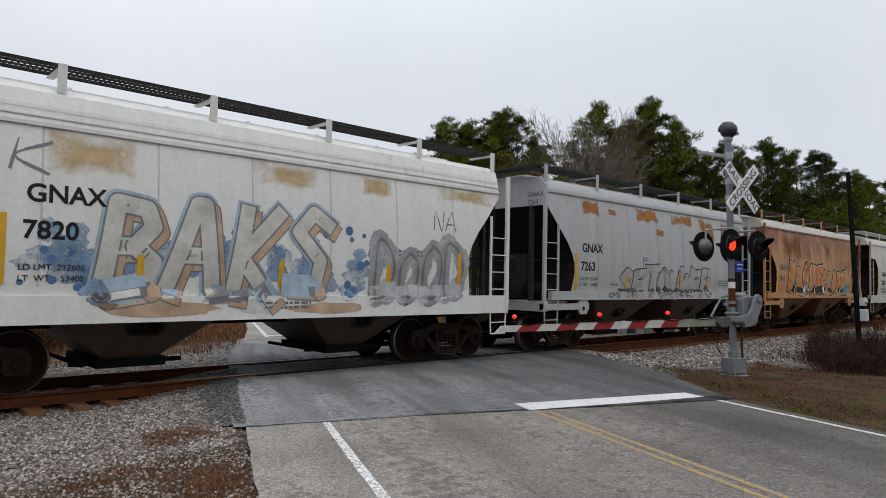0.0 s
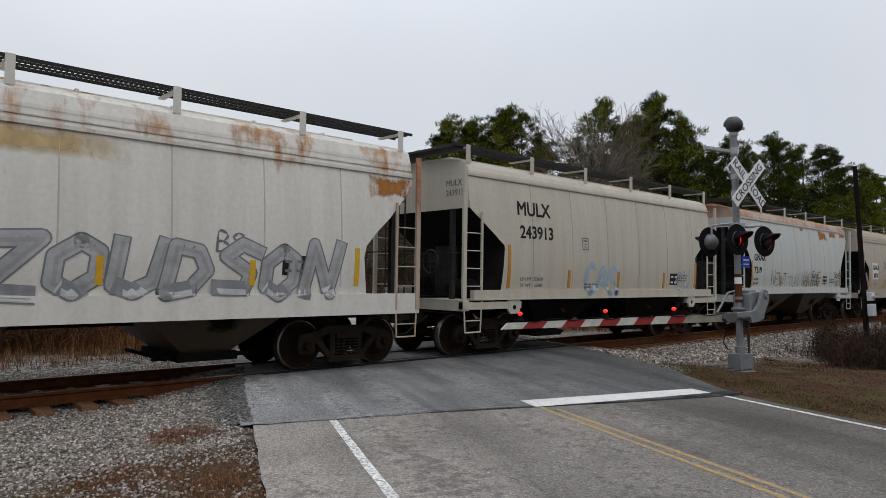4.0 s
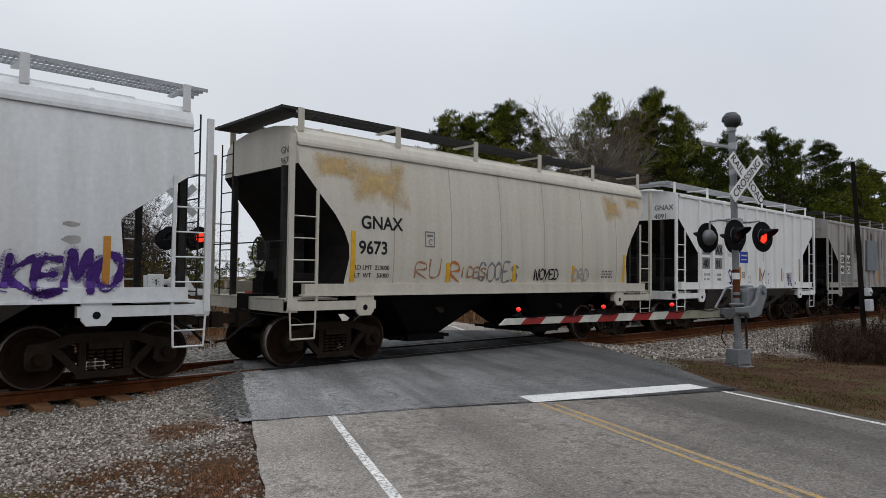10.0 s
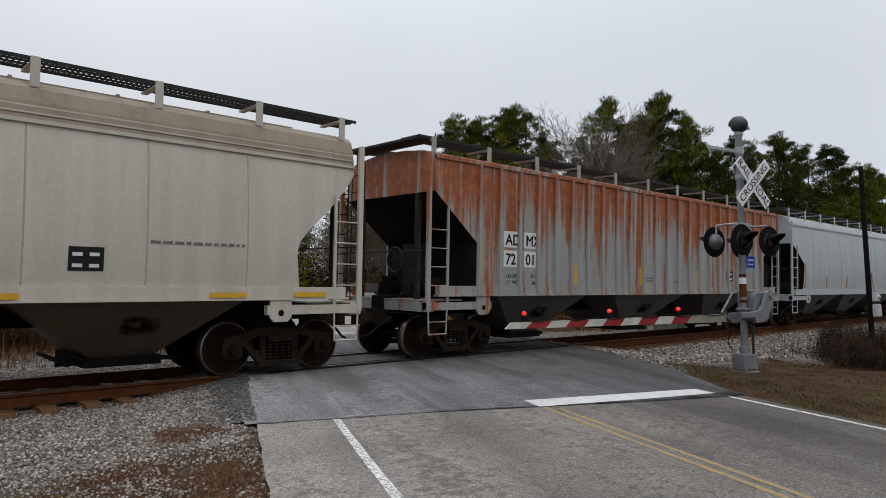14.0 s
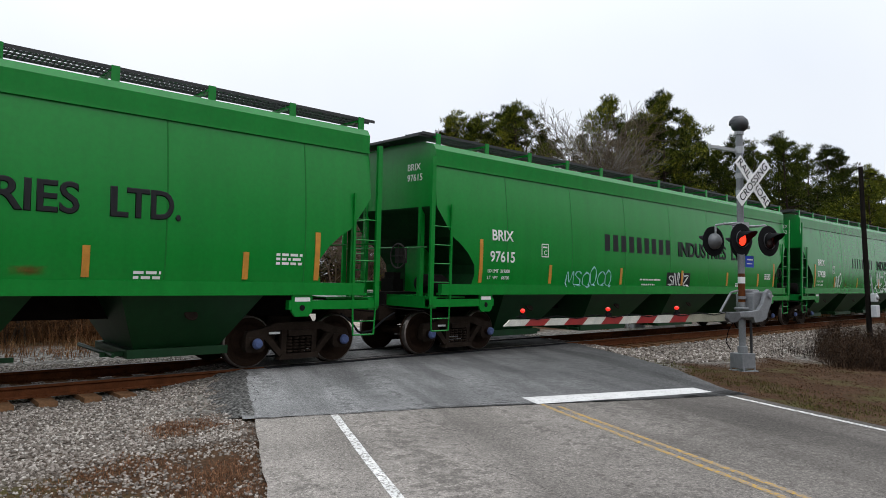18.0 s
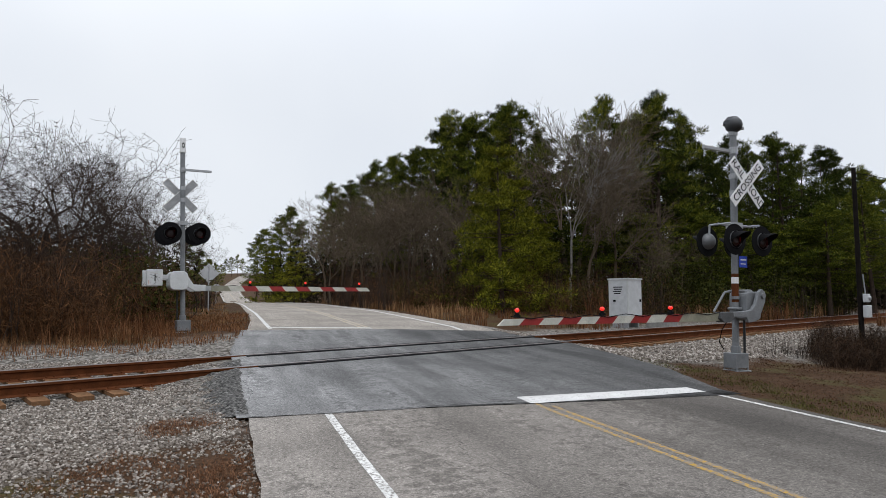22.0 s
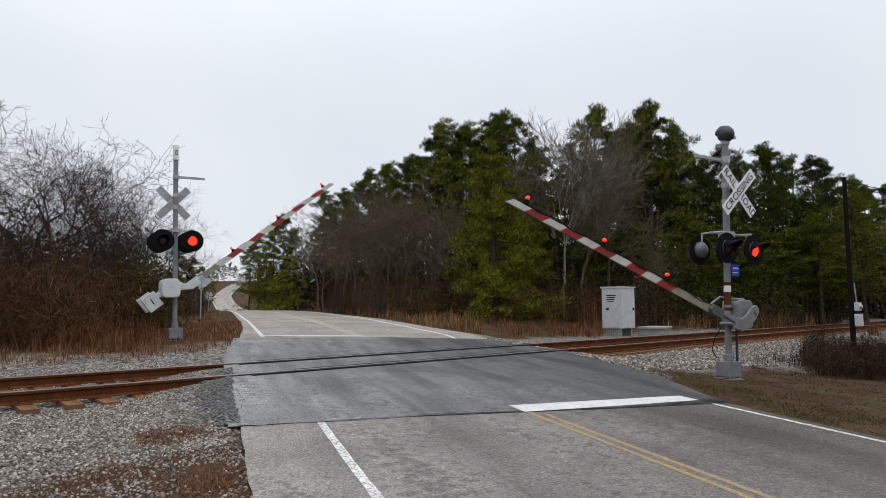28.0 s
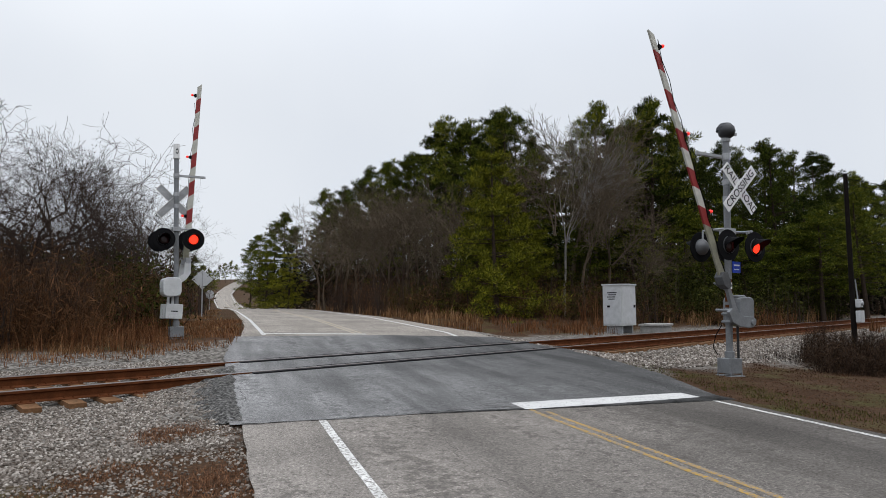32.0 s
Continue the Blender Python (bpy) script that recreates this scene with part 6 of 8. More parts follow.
spray("tag", c7820, [("NA", 9.5, 2.75, 0.7, 0.35, 0.014, M["sp_grey"], 2), ("K", 1.9, 3.1, 0.5, 0.4, 0.02, M["sp_grey"], 5)], "thin dark marker tag")
block_letters(c7263, "SETOUWER", 3.35, 1.42, 5.4, 0.74, [(0.135, M["sp_dark"], -0.015, 0.012), (0.115, M["sp_blush"], 0, 0), (0.022, M["sp_light_grey"], 0.02, -0.02)], "faded blush graffiti letter outlined in dark grey", 4, 0.2, wide=1.12)
stains(c7263, M["stain_rust"], [(4.1, 5.95, 3.52, 4.0), (6.1, 8.0, 3.55, 4.0), (8.1, 9.4, 3.15, 4.0), (9.45, 10.7, 3.05, 4.0), (2.85, 3.4, 3.6, 3.82), (5.3, 5.9, 3.18, 3.42), (1.6, 2.6, 3.5, 4.0)], "orange rust patch below the eave")
stains(c7820, M["stain_ochre"], [(2.3, 3.7, 3.1, 3.74), (5.4, 6.9, 3.25, 3.74), (7.6, 8.6, 3.3, 3.74), (9.6, 11.4, 3.4, 3.76)], "thin ochre rust stain")
stains(c7219, M["stain_rust"], [(7.9, 9.3, 3.5, 4.0), (9.3, 10.4, 3.7, 4.0), (10.6, 11.6, 3.75, 4.0), (6.0, 6.5, 3.8, 4.0)], "orange rust patch below the eave")
stains(c9673, M["stain_ochre"], [(0.5, 1.5, 3.4, 3.97), (1.1, 2.8, 2.95, 3.98), (9.5, 10.6, 3.15, 3.97), (10.5, 11.6, 3.6, 3.98)], "thin ochre rust stain")
stains(c7712, M["stain_rust"], [(0.4, 2.4, 3.45, 3.76), (10.6, 11.9, 3.2, 3.76)], "orange rust patch below the eave")
stains(c7712, M["stain_ochre"], [(1.2, 2.2, 2.9, 3.6), (4.0, 6.5, 3.3, 3.76)], "thin ochre rust stain")
stains(c119, M["stain_ochre"], [(1.6, 2.5, 3.0, 4.1), (2.6, 3.5, 2.8, 4.2), (3.5, 4.4, 2.9, 4.2), (9.3, 10.3, 2.7, 4.2)], "thin ochre rust stain")
stains(c119, M["stain_rust"], [(1.75, 2.3, 3.0, 3.4), (4.0, 4.5, 3.0, 3.6), (9.5, 10.1, 2.9, 3.3)], "small orange rust patch")
stains(c4053, M["stain_soot"], [(2.5, 3.3, 2.2, 4.2), (3.4, 4.2, 2.4, 4.2), (4.3, 5.3, 2.0, 4.2), (5.3, 7.0, 3.4, 4.2), (7.0, 8.4, 2.4, 4.2), (8.5, 9.6, 2.5, 4.2), (9.6, 11.0, 2.4, 4.2)], "black soot streaks running down from the roof")
stains(c70, M["stain_tan"], [(7.9, 10.9, 2.2, 4.1)], "paler tan panel of old paint")
stains(c70, M["stain_brown"], [(1.0, 4.8, 2.7, 4.0), (6.3, 7.9, 2.7, 4.0), (10.3, 11.4, 3.2, 4.0)], "brown rust bleeding down the side")
stains(c97675, M["stain_brown"], [(5.5, 6.2, 1.56, 1.85), (12.2, 12.9, 1.55, 1.75)], "small brown rust stain")
stains(c97428, M["stain_brown"], [(4.95, 5.5, 1.56, 1.85)], "small brown rust stain")
spray_blobs("paint_cloud", c70, [(3.0 + rng.uniform(0, 7.2), 1.5 + rng.uniform(0, 0.8), rng.uniform(0.15, 0.35), rng.uniform(0.15, 0.3), M["sp_teal"]) for _ in range(26)], "teal spray cloud")
GLARE = [(0.215, M["sp_black"], -0.04, 0.035), (0.190, M["sp_white"], 0.0, 0.0), (0.168, M["sp_amber"], 0.010, -0.010)]
block_letters(c70, "KLORE", 2.45, 1.52, 3.8, 1.05, GLARE, "amber graffiti letter outlined in white and black", 6, 0.28, wide=1.04)
block_letters(c70, "GLARE", 6.25, 1.48, 3.1, 0.92, [(a_ * 0.85, m_, dx_, dz_) for a_, m_, dx_, dz_ in GLARE], "amber graffiti letter outlined in white and black", 9, 0.22, wide=1.0)
spray("tag", c70, [("CUBT", 10.75, 2.75, 0.75, 0.8, 0.03, M["sp_black"], 7), ("LS", 10.25, 2.05, 0.32, 0.25, 0.02, M["sp_black"], 7)], "black spray tag")
spray("tag", c7263, [("KMS", 2.8, 1.37, 0.55, 0.14, 0.014, M["sp_dark"], 3)], "thin dark tag on the sill")
block_letters(c7712, "ZOUDSON", 4.45, 1.44, 5.6, 0.80, [(0.13, M["sp_grey"], 0, 0), (0.105, M["sp_light_grey"], 0, 0), (0.03, M["sp_fade"], 0.02, -0.02)], "grey graffiti letter", 9, 0.2, wide=1.1)
spray("tag", c7712, [("SEB", 2.95, 1.7, 0.9, 0.55, 0.015, M["sp_grey"], 1), ("BS", 7.7, 2.1, 0.5, 0.28, 0.02, M["sp_grey"], 2)], "thin grey tag")
spray("graffiti", c913, [("CAS", 4.4, 1.35, 1.5, 0.65, 0.09, M["sp_pale_blue"], 2), ("CU", 9.0, 1.5, 0.9, 0.5, 0.04, M["sp_pale_blue"], 3)], "pale blue graffiti")
spray("tag", c7219, [("NEWT", 2.9, 1.62, 1.5, 0.5, 0.016, M["sp_dark"], 6), ("TUN", 4.5, 1.6, 1.1, 0.42, 0.013, M["sp_dark"], 7), ("WAN", 5.9, 1.62, 0.9, 0.55, 0.014, M["sp_dark"], 8), ("FEHEF", 6.9, 1.62, 1.1, 0.34, 0.02, M["sp_dark"], 5), ("EHE", 7.0, 1.95, 0.9, 0.26, 0.018, M["sp_dark"], 9), ("SKNE", 9.6, 1.95, 0.75, 0.22, 0.018, M["sp_dark"], 2), ("KO", 9.75, 1.62, 0.4, 0.22, 0.018, M["sp_dark"], 3)], "small angular black tags")
spray("tag", c954, [("YOURNU", 6.1, 1.85, 1.9, 0.42, 0.026, M["sp_black"], 5)], "black spray tag")
spray("tag", c119, [("MUST", 4.8, 1.5, 0.9, 0.35, 0.02, M["sp_black"], 5), ("S", 1.98, 2.12, 0.3, 0.12, 0.02, M["sp_black"], 2), ("O", 9.2, 1.9, 0.2, 0.2, 0.01, M["sp_black"], 2)], "small black spray tags")
spray("overspray", c3218, [("FOEI", 2.75, 1.58, 2.3, 0.82, 0.15, M["mist_black"], 5), ("BRIDE", 5.15, 1.40, 3.7, 0.98, 0.16, M["mist_black"], 6), ("KEMO", 9.05, 1.45, 1.5, 0.52, 0.09, M["mist_purple"], 7)], "soft black overspray")
spray("graffiti", c3218, [("FOEI", 2.75, 1.58, 2.3, 0.82, 0.075, M["sp_black"], 5), ("BRIDE", 5.15, 1.40, 3.7, 0.98, 0.085, M["sp_black"], 6), ("KEMO", 9.05, 1.45, 1.5, 0.52, 0.055, M["sp_purple"], 7), ("D", 3.45, 2.5, 0.5, 0.22, 0.02, M["sp_black"], 1)], "bold black graffiti letters fading to purple")
spray_blobs("overspray", c3218, [(3.1 + rng.uniform(0, 6.8), 1.7 + rng.uniform(0, 0.7), rng.uniform(0.05, 0.14), rng.uniform(0.03, 0.08), M["sp_fade"]) for _ in range(24)], "grey overspray")
spray("tag", c9673, [("RU", 2.85, 1.66, 0.75, 0.34, 0.022, M["sp_rust_tag"], 4), ("R", 3.8, 1.6, 0.35, 0.42, 0.03, M["sp_orange"], 4), ("IDES", 4.15, 1.68, 0.8, 0.24, 0.02, M["sp_rust_tag"], 4), ("COOES", 4.7, 1.6, 1.3, 0.42, 0.022, M["sp_grey"], 9), ("NOYED", 6.6, 1.62, 0.95, 0.25, 0.02, M["sp_black"], 3), ("ORD", 8.1, 1.62, 0.7, 0.28, 0.02, M["sp_fade"], 3)], "small coloured tags")
spray("graffiti", c4091, [("SDBS", 3.55, 1.5, 0.95, 0.45, 0.035, M["sp_purple"], 5), ("YS", 6.15, 1.5, 0.75, 0.45, 0.03, M["sp_purple"], 6), ("NIB", 8.7, 1.45, 0.75, 0.55, 0.03, M["sp_purple"], 7), ("KS", 5.1, 1.55, 0.3, 0.25, 0.012, M["sp_fade"], 8)], "purple spray tags")
squares(c4091, [(5.02, 2.3, 0.05, 1.4), (6.42, 2.35, 0.05, 1.35)], M["square_grey"], "grey vertical rub strip")
spray("graffiti", c97615, [("MSOOCO", 4.5, 1.52, 2.0, 0.42, 0.02, M["sp_aqua"], 4)], "pale aqua outline graffiti")
part("tag_panel", Build().plate(9.36, 10.76, -SIDE - 0.003, -SIDE - 0.001, 1.55, 1.95), M["sp_black"], c97615, "black overpainted strip")
spray("tag", c97615, [("SNUZ", 9.42, 1.58, 1.2, 0.32, 0.026, M["sp_white"], 4)], "white spray tag")
spray("graffiti", c97428, [("NO", 3.92, 1.60, 0.72, 0.55, 0.04, M["sp_white"], 4), ("MESS", 9.55, 1.42, 2.3, 0.82, 0.05, M["sp_white"], 5), ("OO", 9.3, 1.34, 2.6, 0.45, 0.035, M["sp_white"], 9), ("OMNS", 12.1, 1.62, 0.95, 0.40, 0.035, M["sp_white"], 6), ("YUSUS", 17.35, 2.65, 0.85, 0.5, 0.035, M["sp_white"], 7)], "white outline graffiti")
# yellow reflective strips along the sill of the long cream car
for a_ in (1.6, 4.75, 8.0, 11.3, 14.5, 16.0):
    part("reflector", Build().box(a_, a_ + 0.62, -SIDE - 0.04, -SIDE - 0.03, 1.36, 1.44), M["reflector_yellow"], c14622)


for row_ in SIDES:
    lay_on_side(*row_)

# ---- crossing signals with gates ----
def blade(b, a, turn_deg, length=1.22, wide=0.23, y=0.0, thick=0.012, mat=0):
    m = Matrix.Translation((a[0], y, a[1])) @ Matrix.Rotation(radians(turn_deg), 4, "Y")
    b.box(-length / 2, length / 2, -thick / 2, thick / 2, -wide / 2, wide / 2, mat, m)


def flat_word(text, size, mat, parent, m, squeeze=1.0):
    cu = bpy.data.curves.new("characters", "FONT")
    cu.body, cu.size, cu.extrude, cu.align_x, cu.align_y = text, size / 0.72, 0.002, "CENTER", "CENTER"
    tmp = bpy.data.objects.new("characters", cu)
    scene.collection.objects.link(tmp)
    me = bpy.data.meshes.new_from_object(tmp.evaluated_get(bpy.context.evaluated_depsgraph_get()))
    bpy.data.objects.remove(tmp)
    me.materials.clear()
    me.materials.append(mat)
    me.transform(m @ Matrix.Rotation(math.pi / 2, 4, "X") @ Matrix.Diagonal((squeeze, 1, 1, 1)))
    return part("lettering", me, None, parent)


M["back_alu"] = plain("dull_sign_back", (0.44, 0.445, 0.45), 0.6, 0.2, 0.35, 5)
LENSES = {"a": [], "b": []}          # the two alternating lamps of each pair
ARMS = []


def crossing_signal(base, turn_deg, lean_deg, high, lamp_z, cross_z, pivot_z, bell, metal, label, reach=0.405, casting=None):
    """A mast with crossbuck, two pairs of flashers and a gate; it leans by lean_deg; its front is local -y, its arm points to -x."""
    casting = casting or metal
    sig = thing("crossing_signal", Matrix.Translation(base) @ Matrix.Rotation(radians(lean_deg), 4, Vector((0.68, 0.733, 0))) @ pose(0, 0, 0, 0, 0, turn_deg), label, "crossing signal", "crossing signals")
    part("mast", Build().rod((0, 0, 0.3), (0, 0, high), 0.068, n=18), metal, sig)
    foot = Build().box(-0.19, 0.19, -0.15, 0.15, 0.10, 0.40).rod((0, 0, 0.40), (0, 0, 0.54), 0.095, n=14).box(-0.21, 0.21, -0.2, 0.2, -0.25, 0.06)
    for sx in (-0.16, 0.16):
        for sy in (-0.15, 0.15):
            foot.rod((sx, sy, 0.0), (sx, sy, 0.14), 0.02)
    bevelled(part("junction_base", foot, metal, sig, "cast junction box on anchor bolts"), 0.012)
    if bell:
        b = Build().spin([(0.0, 0.17), (0.09, 0.155), (0.155, 0.09), (0.175, 0.0), (0.15, -0.09), (0.07, -0.15), (0.0, -0.16)], Matrix.Translation((0, -0.02, high + 0.19)), 20)
        part("bell", b, plain("dull_bell_metal", (0.045, 0.046, 0.05), 0.5, 0.3, 0.3, 6), sig, "dull grey crossing bell", smooth=True)
        part("bell_hood", Build().spin([(0.19, 0.02), (0.18, 0.09), (0.11, 0.175), (0.0, 0.2)], Matrix.Translation((0.015, 0.02, high + 0.19)), 20), plain("dark_hood", (0.07, 0.072, 0.078), 0.6, 0.2, 0.3, 6), sig)
        part("bell_clapper", Build().box(0.14, 0.24, -0.08, -0.03, high + 0.12, high + 0.18).rod((0, 0, high - 0.02), (0, 0, high + 0.06), 0.09, n=12), M["galv"], sig)
    else:
        part("mast_cap", Build().rod((0, 0, high - 0.42), (0, 0, high), 0.085, n=16).rod((0, 0, high - 0.43), (0, 0, high - 0.39), 0.095, n=16), M["white"], sig, "white capped mast top")
        part("cap_mark", Build().spin([(0.03, 0.0), (0.05, 0.0)], Matrix.Translation((0, 0.088, high - 0.22)) @ Matrix.Rotation(math.pi / 2, 4, "X") @ Matrix.Diagonal((0.8, 1.6, 1, 1)), 14), M["black"], sig)
    part("arm_rest", Build().box(-0.80, 0.05, 0.03, 0.10, cross_z + 0.68, cross_z + 0.74).rod((0, 0, cross_z + 0.64), (0, 0, cross_z + 0.78), 0.085, n=14), M["galv"], sig)
    buck = part("crossbuck", Build().box(-0.03, 0.03, -0.30, 0.06, cross_z - 0.2, cross_z - 0.15).box(-0.03, 0.03, -0.30, 0.06, cross_z + 0.15, cross_z + 0.2).rod((0, 0, cross_z - 0.23), (0, 0, cross_z - 0.12), 0.082, n=14).rod((0, 0, cross_z + 0.12), (0, 0, cross_z + 0.23), 0.082, n=14), M["galv"], sig)
    for k, (deg, y) in enumerate(((-45, -0.322), (45, -0.308))):
        b = Build()
        blade(b, (0, cross_z), deg, y=y)
        part("sign_blade", b, M["white"], buck, "white crossbuck blade")
        back = Build()
        blade(back, (0, cross_z), deg, 1.18, 0.20, y + 0.011, 0.006)
        part("blade_back", back, M["back_alu"], buck, "bare grey back of the blade")
    rail_m = Matrix.Translation((0, -0.332, cross_z)) @ Matrix.Rotation(radians(45), 4, "Y")
    cross_m = Matrix.Translation((0, -0.332, cross_z)) @ Matrix.Rotation(radians(-45), 4, "Y")
    flat_word("CROSSING", 0.155, M["black"], buck, cross_m, 1.05)
    flat_word("RAIL", 0.155, M["black"], buck, rail_m @ Matrix.Translation((-0.36, 0.014, 0)), 1.05)
    flat_word("ROAD", 0.155, M["black"], buck, rail_m @ Matrix.Translation((0.36, 0.014, 0)), 1.0)
    yoke = Build().rod((-0.50, 0, lamp_z + 0.33), (0.50, 0, lamp_z + 0.33), 0.022, n=10).box(-0.12, 0.12, -0.11, 0.11, lamp_z + 0.26, lamp_z + 0.38)
    for sx in (-0.42, 0.42):
        for sy in (-1, 1):
            yoke.path([(sx, 0, lamp_z + 0.33), (sx, sy * 0.26, lamp_z + 0.33), (sx, sy * 0.27, lamp_z + 0.1)], 0.02, 8)
    part("lamp_yoke", yoke, M["galv"], sig)
    for sy, turn in ((-1, 0), (1, 180)):
        for sx in (-1, 1):
            lamp = part("flasher", Build().spin([(0.0, 0.17), (0.10, 0.16), (0.165, 0.08), (0.17, -0.02)], Matrix.Translation((0, -0.02, 0)) @ Matrix.Rotation(-math.pi / 2, 4, "X"), 20), M["housing"], sig, "dull grey flasher housing", m=pose(sx * 0.40, sy * 0.34, lamp_z, 0, 0, turn), smooth=True)
            disc = Build().spin([(0.138, 0.03), (0.15, 0.012), (0.305, 0.006), (0.31, 0.0), (0.305, -0.01), (0.138, -0.01)], Matrix.Rotation(math.pi / 2, 4, "X"), 32)
            part("background_disc", disc, M["black"], lamp, "round black background disc")
            visor, k = Build(), 16
            rim_angles = [radians(-25 + 230 * i / k) for i in range(k + 1)]
            for radius in (0.150, 0.156):
                for far_ in (0, 1):
                    for a in rim_angles:
                        d = (0.06 + 0.27 * max(0.0, math.sin(a)) ** 0.8) * far_
                        visor.v.append((radius * math.cos(a), -0.01 - d, radius * math.sin(a) - 0.06 * d))
            n_ = k + 1
            for i in range(k):
                visor.f += [(i, i + 1, n_ + i + 1, n_ + i), (2 * n_ + i, 3 * n_ + i, 3 * n_ + i + 1, 2 * n_ + i + 1), (n_ + i, n_ + i + 1, 3 * n_ + i + 1, 3 * n_ + i)]
            visor.mi = [0] * len(visor.f)
            part("visor", visor, M["black"], lamp)
            lens = Build()
            lens.spin([(0.0, 0.035), (0.08, 0.028), (0.136, 0.0)], Matrix.Rotation(math.pi / 2, 4, "X"), 24, 0)
            lens.spin([(0.0, -0.035), (0.08, -0.028), (0.136, 0.0)], Matrix.Rotation(math.pi / 2, 4, "X"), 24, 1)
            lens = part("lens", lens, [M["lamp_on"], M["lens_off"]], lamp, "red roundel lens", m=pose(0, 0.0, 0))
            LENSES["a" if (sx * sy > 0) else "b"].append(lens)
    # gate machine and arm
    def rounded(x0, x1, z0, z1, r):
        return [(cx + r * math.cos(radians(a)), cz + r * math.sin(radians(a)))
                for cx, cz, a0 in ((x1 - r, z1 - r, 0), (x0 + r, z1 - r, 90), (x0 + r, z0 + r, 180), (x1 - r, z0 + r, 270)) for a in (a0, a0 + 30, a0 + 60, a0 + 90)]
    if bell:
        machine = Build().slab(rounded(0.06, 0.50, pivot_z - 0.36, pivot_z + 0.22, 0.10), "y", -0.22, 0.20)
        machine.slab(rounded(0.10, 0.34, pivot_z + 0.10, pivot_z + 0.26, 0.04), "y", -0.16, 0.12)
    else:
        machine = Build().slab(rounded(-0.10, 0.40, pivot_z - 0.34, pivot_z + 0.20, 0.14), "y", -0.26, 0.26)
    machine.box(-0.1, 0.1, -0.12, 0.12, pivot_z - 0.16, pivot_z - 0.10).box(-0.1, 0.1, -0.12, 0.12, pivot_z - 0.32, pivot_z - 0.26)
    bevelled(part("gate_machine", machine, casting, sig, "cast gate machine housing"), 0.025, 3)
    part("mast_clamp", Build().rod((0, 0, pivot_z - 0.34), (0, 0, pivot_z - 0.24), 0.085, n=14).rod((0, 0, pivot_z + 0.06), (0, 0, pivot_z + 0.12), 0.085, n=14), metal, sig)
    part("conduit", Build().path([(0.14, -0.1, 0.3), (0.13, -0.1, pivot_z - 0.36)], 0.026, 8), M["steel_black"], sig)
    part("hanging_cable", Build().path([(-0.2, 0.12, 0.46), (-0.36, 0.1, 0.62), (-0.40, 0.0, 0.86), (-0.34, -0.1, pivot_z - 0.35)], 0.010), M["black"], sig)
    if bell:
        neck = Build().slab([(0.46, 0.12), (0.43, 0.22), (0.35, 0.26), (0.27, 0.20), (0.16, -0.04), (0.05, -0.15), (-0.10, -0.17), (-0.62, -0.19), (-0.62, -0.27), (-0.10, -0.29), (-0.06, -0.40), (0.16, -0.38), (0.30, -0.24), (0.43, 0.0)], "y", -0.05, 0.03)
        neck.rod((0.36, -0.09, 0.13), (0.36, 0.06, 0.13), 0.055, n=14)
        neck.path([(-0.60, 0.32, -0.19), (-0.26, 0.34, 0.20), (-0.02, 0.34, 0.24)], 0.024, 8)
        neck.rod((-0.06, -0.02, -0.30), (-0.06, 0.36, -0.30), 0.03, n=8)
        gate = bevelled(part("gate_arm", neck, casting, sig, "gate arm on a bent casting", m=pose(0, -0.30, pivot_z)), 0.012)
        clamp = Build().slab([(-0.52, -0.18), (-0.50, -0.30), (-0.62, -0.38), (-0.78, -0.38), (-0.86, -0.30), (-0.82, -0.18)], "y", -0.10, 0.10)
        bevelled(part("arm_clamp", clamp, plain("dark_cast_clamp", (0.12, 0.122, 0.125), 0.6, 0.2, 0.4, 7), gate, "dark cast arm clamp"), 0.012)
    else:
        neck = Build()
        for y in (-0.30, 0.30):
            neck.slab([(0.08, 0.12), (-0.06, 0.13), (-0.16, 0.04), (-0.30, -0.17), (-0.66, -0.19), (-0.66, -0.36), (-0.34, -0.37), (-0.16, -0.26), (-0.02, -0.08), (0.30, -0.05), (0.62, 0.0), (0.62, 0.10), (0.30, 0.09)], "y", y - 0.03, y + 0.03)
        neck.rod((0, -0.35, 0), (0, 0.35, 0), 0.06, n=14).rod((0, -0.34, 0), (0, 0.34, 0), 0.09, n=14)
        gate = bevelled(part("gate_arm", neck, casting, sig, "gate arm with counterweights", m=pose(0, -0.30, pivot_z)), 0.012)
        bevelled(part("arm_clamp", Build().box(-0.80, -0.62, -0.33, 0.33, -0.35, -0.21), M["galv"], gate), 0.01)
        for y in (-0.36, 0.36):
            weight = bevelled(part("counterweight", Build().box(0.56, 0.98, y - 0.05, y + 0.05, -0.22, 0.24), casting, gate), 0.012)
            part("weight_slot", Build().box(0.75, 0.78, y - 0.053, y + 0.053, -0.08, 0.10), M["black"], weight)
    edges = [-0.74] + [-1.42 - reach * k for k in range(12)]
    for i in range(len(edges) - 1):
        a, c = edges[i], edges[i + 1]
        lean = 0.06 if i else 0.0
        h = (0.085 if not bell else 0.076) - 0.0022 * i
        outline = [(a - lean, -0.275 - h), (c - 0.06, -0.275 - h), (c + 0.06, -0.275 + h), (a + lean, -0.275 + h)]
        part("arm_stripe", Build().slab(outline, "y", -0.022, 0.022), plain("bare_arm_fibreglass", (0.30, 0.29, 0.22), 0.7, 0, 0.35, 5) if i == 0 or (bell and i == 1) else (M["arm_white"] if i % 2 else M["arm_red"]), gate)
    for xl in (-2.05, -1.42 - reach * 5.7, -1.42 - reach * 10.2):
        lampb = part("arm_lamp", Build().box(xl - 0.05, xl + 0.05, -0.03, 0.03, -0.20, -0.15).rod((xl, 0, -0.15), (xl, 0, -0.12), 0.035, n=10), M["black"], gate)
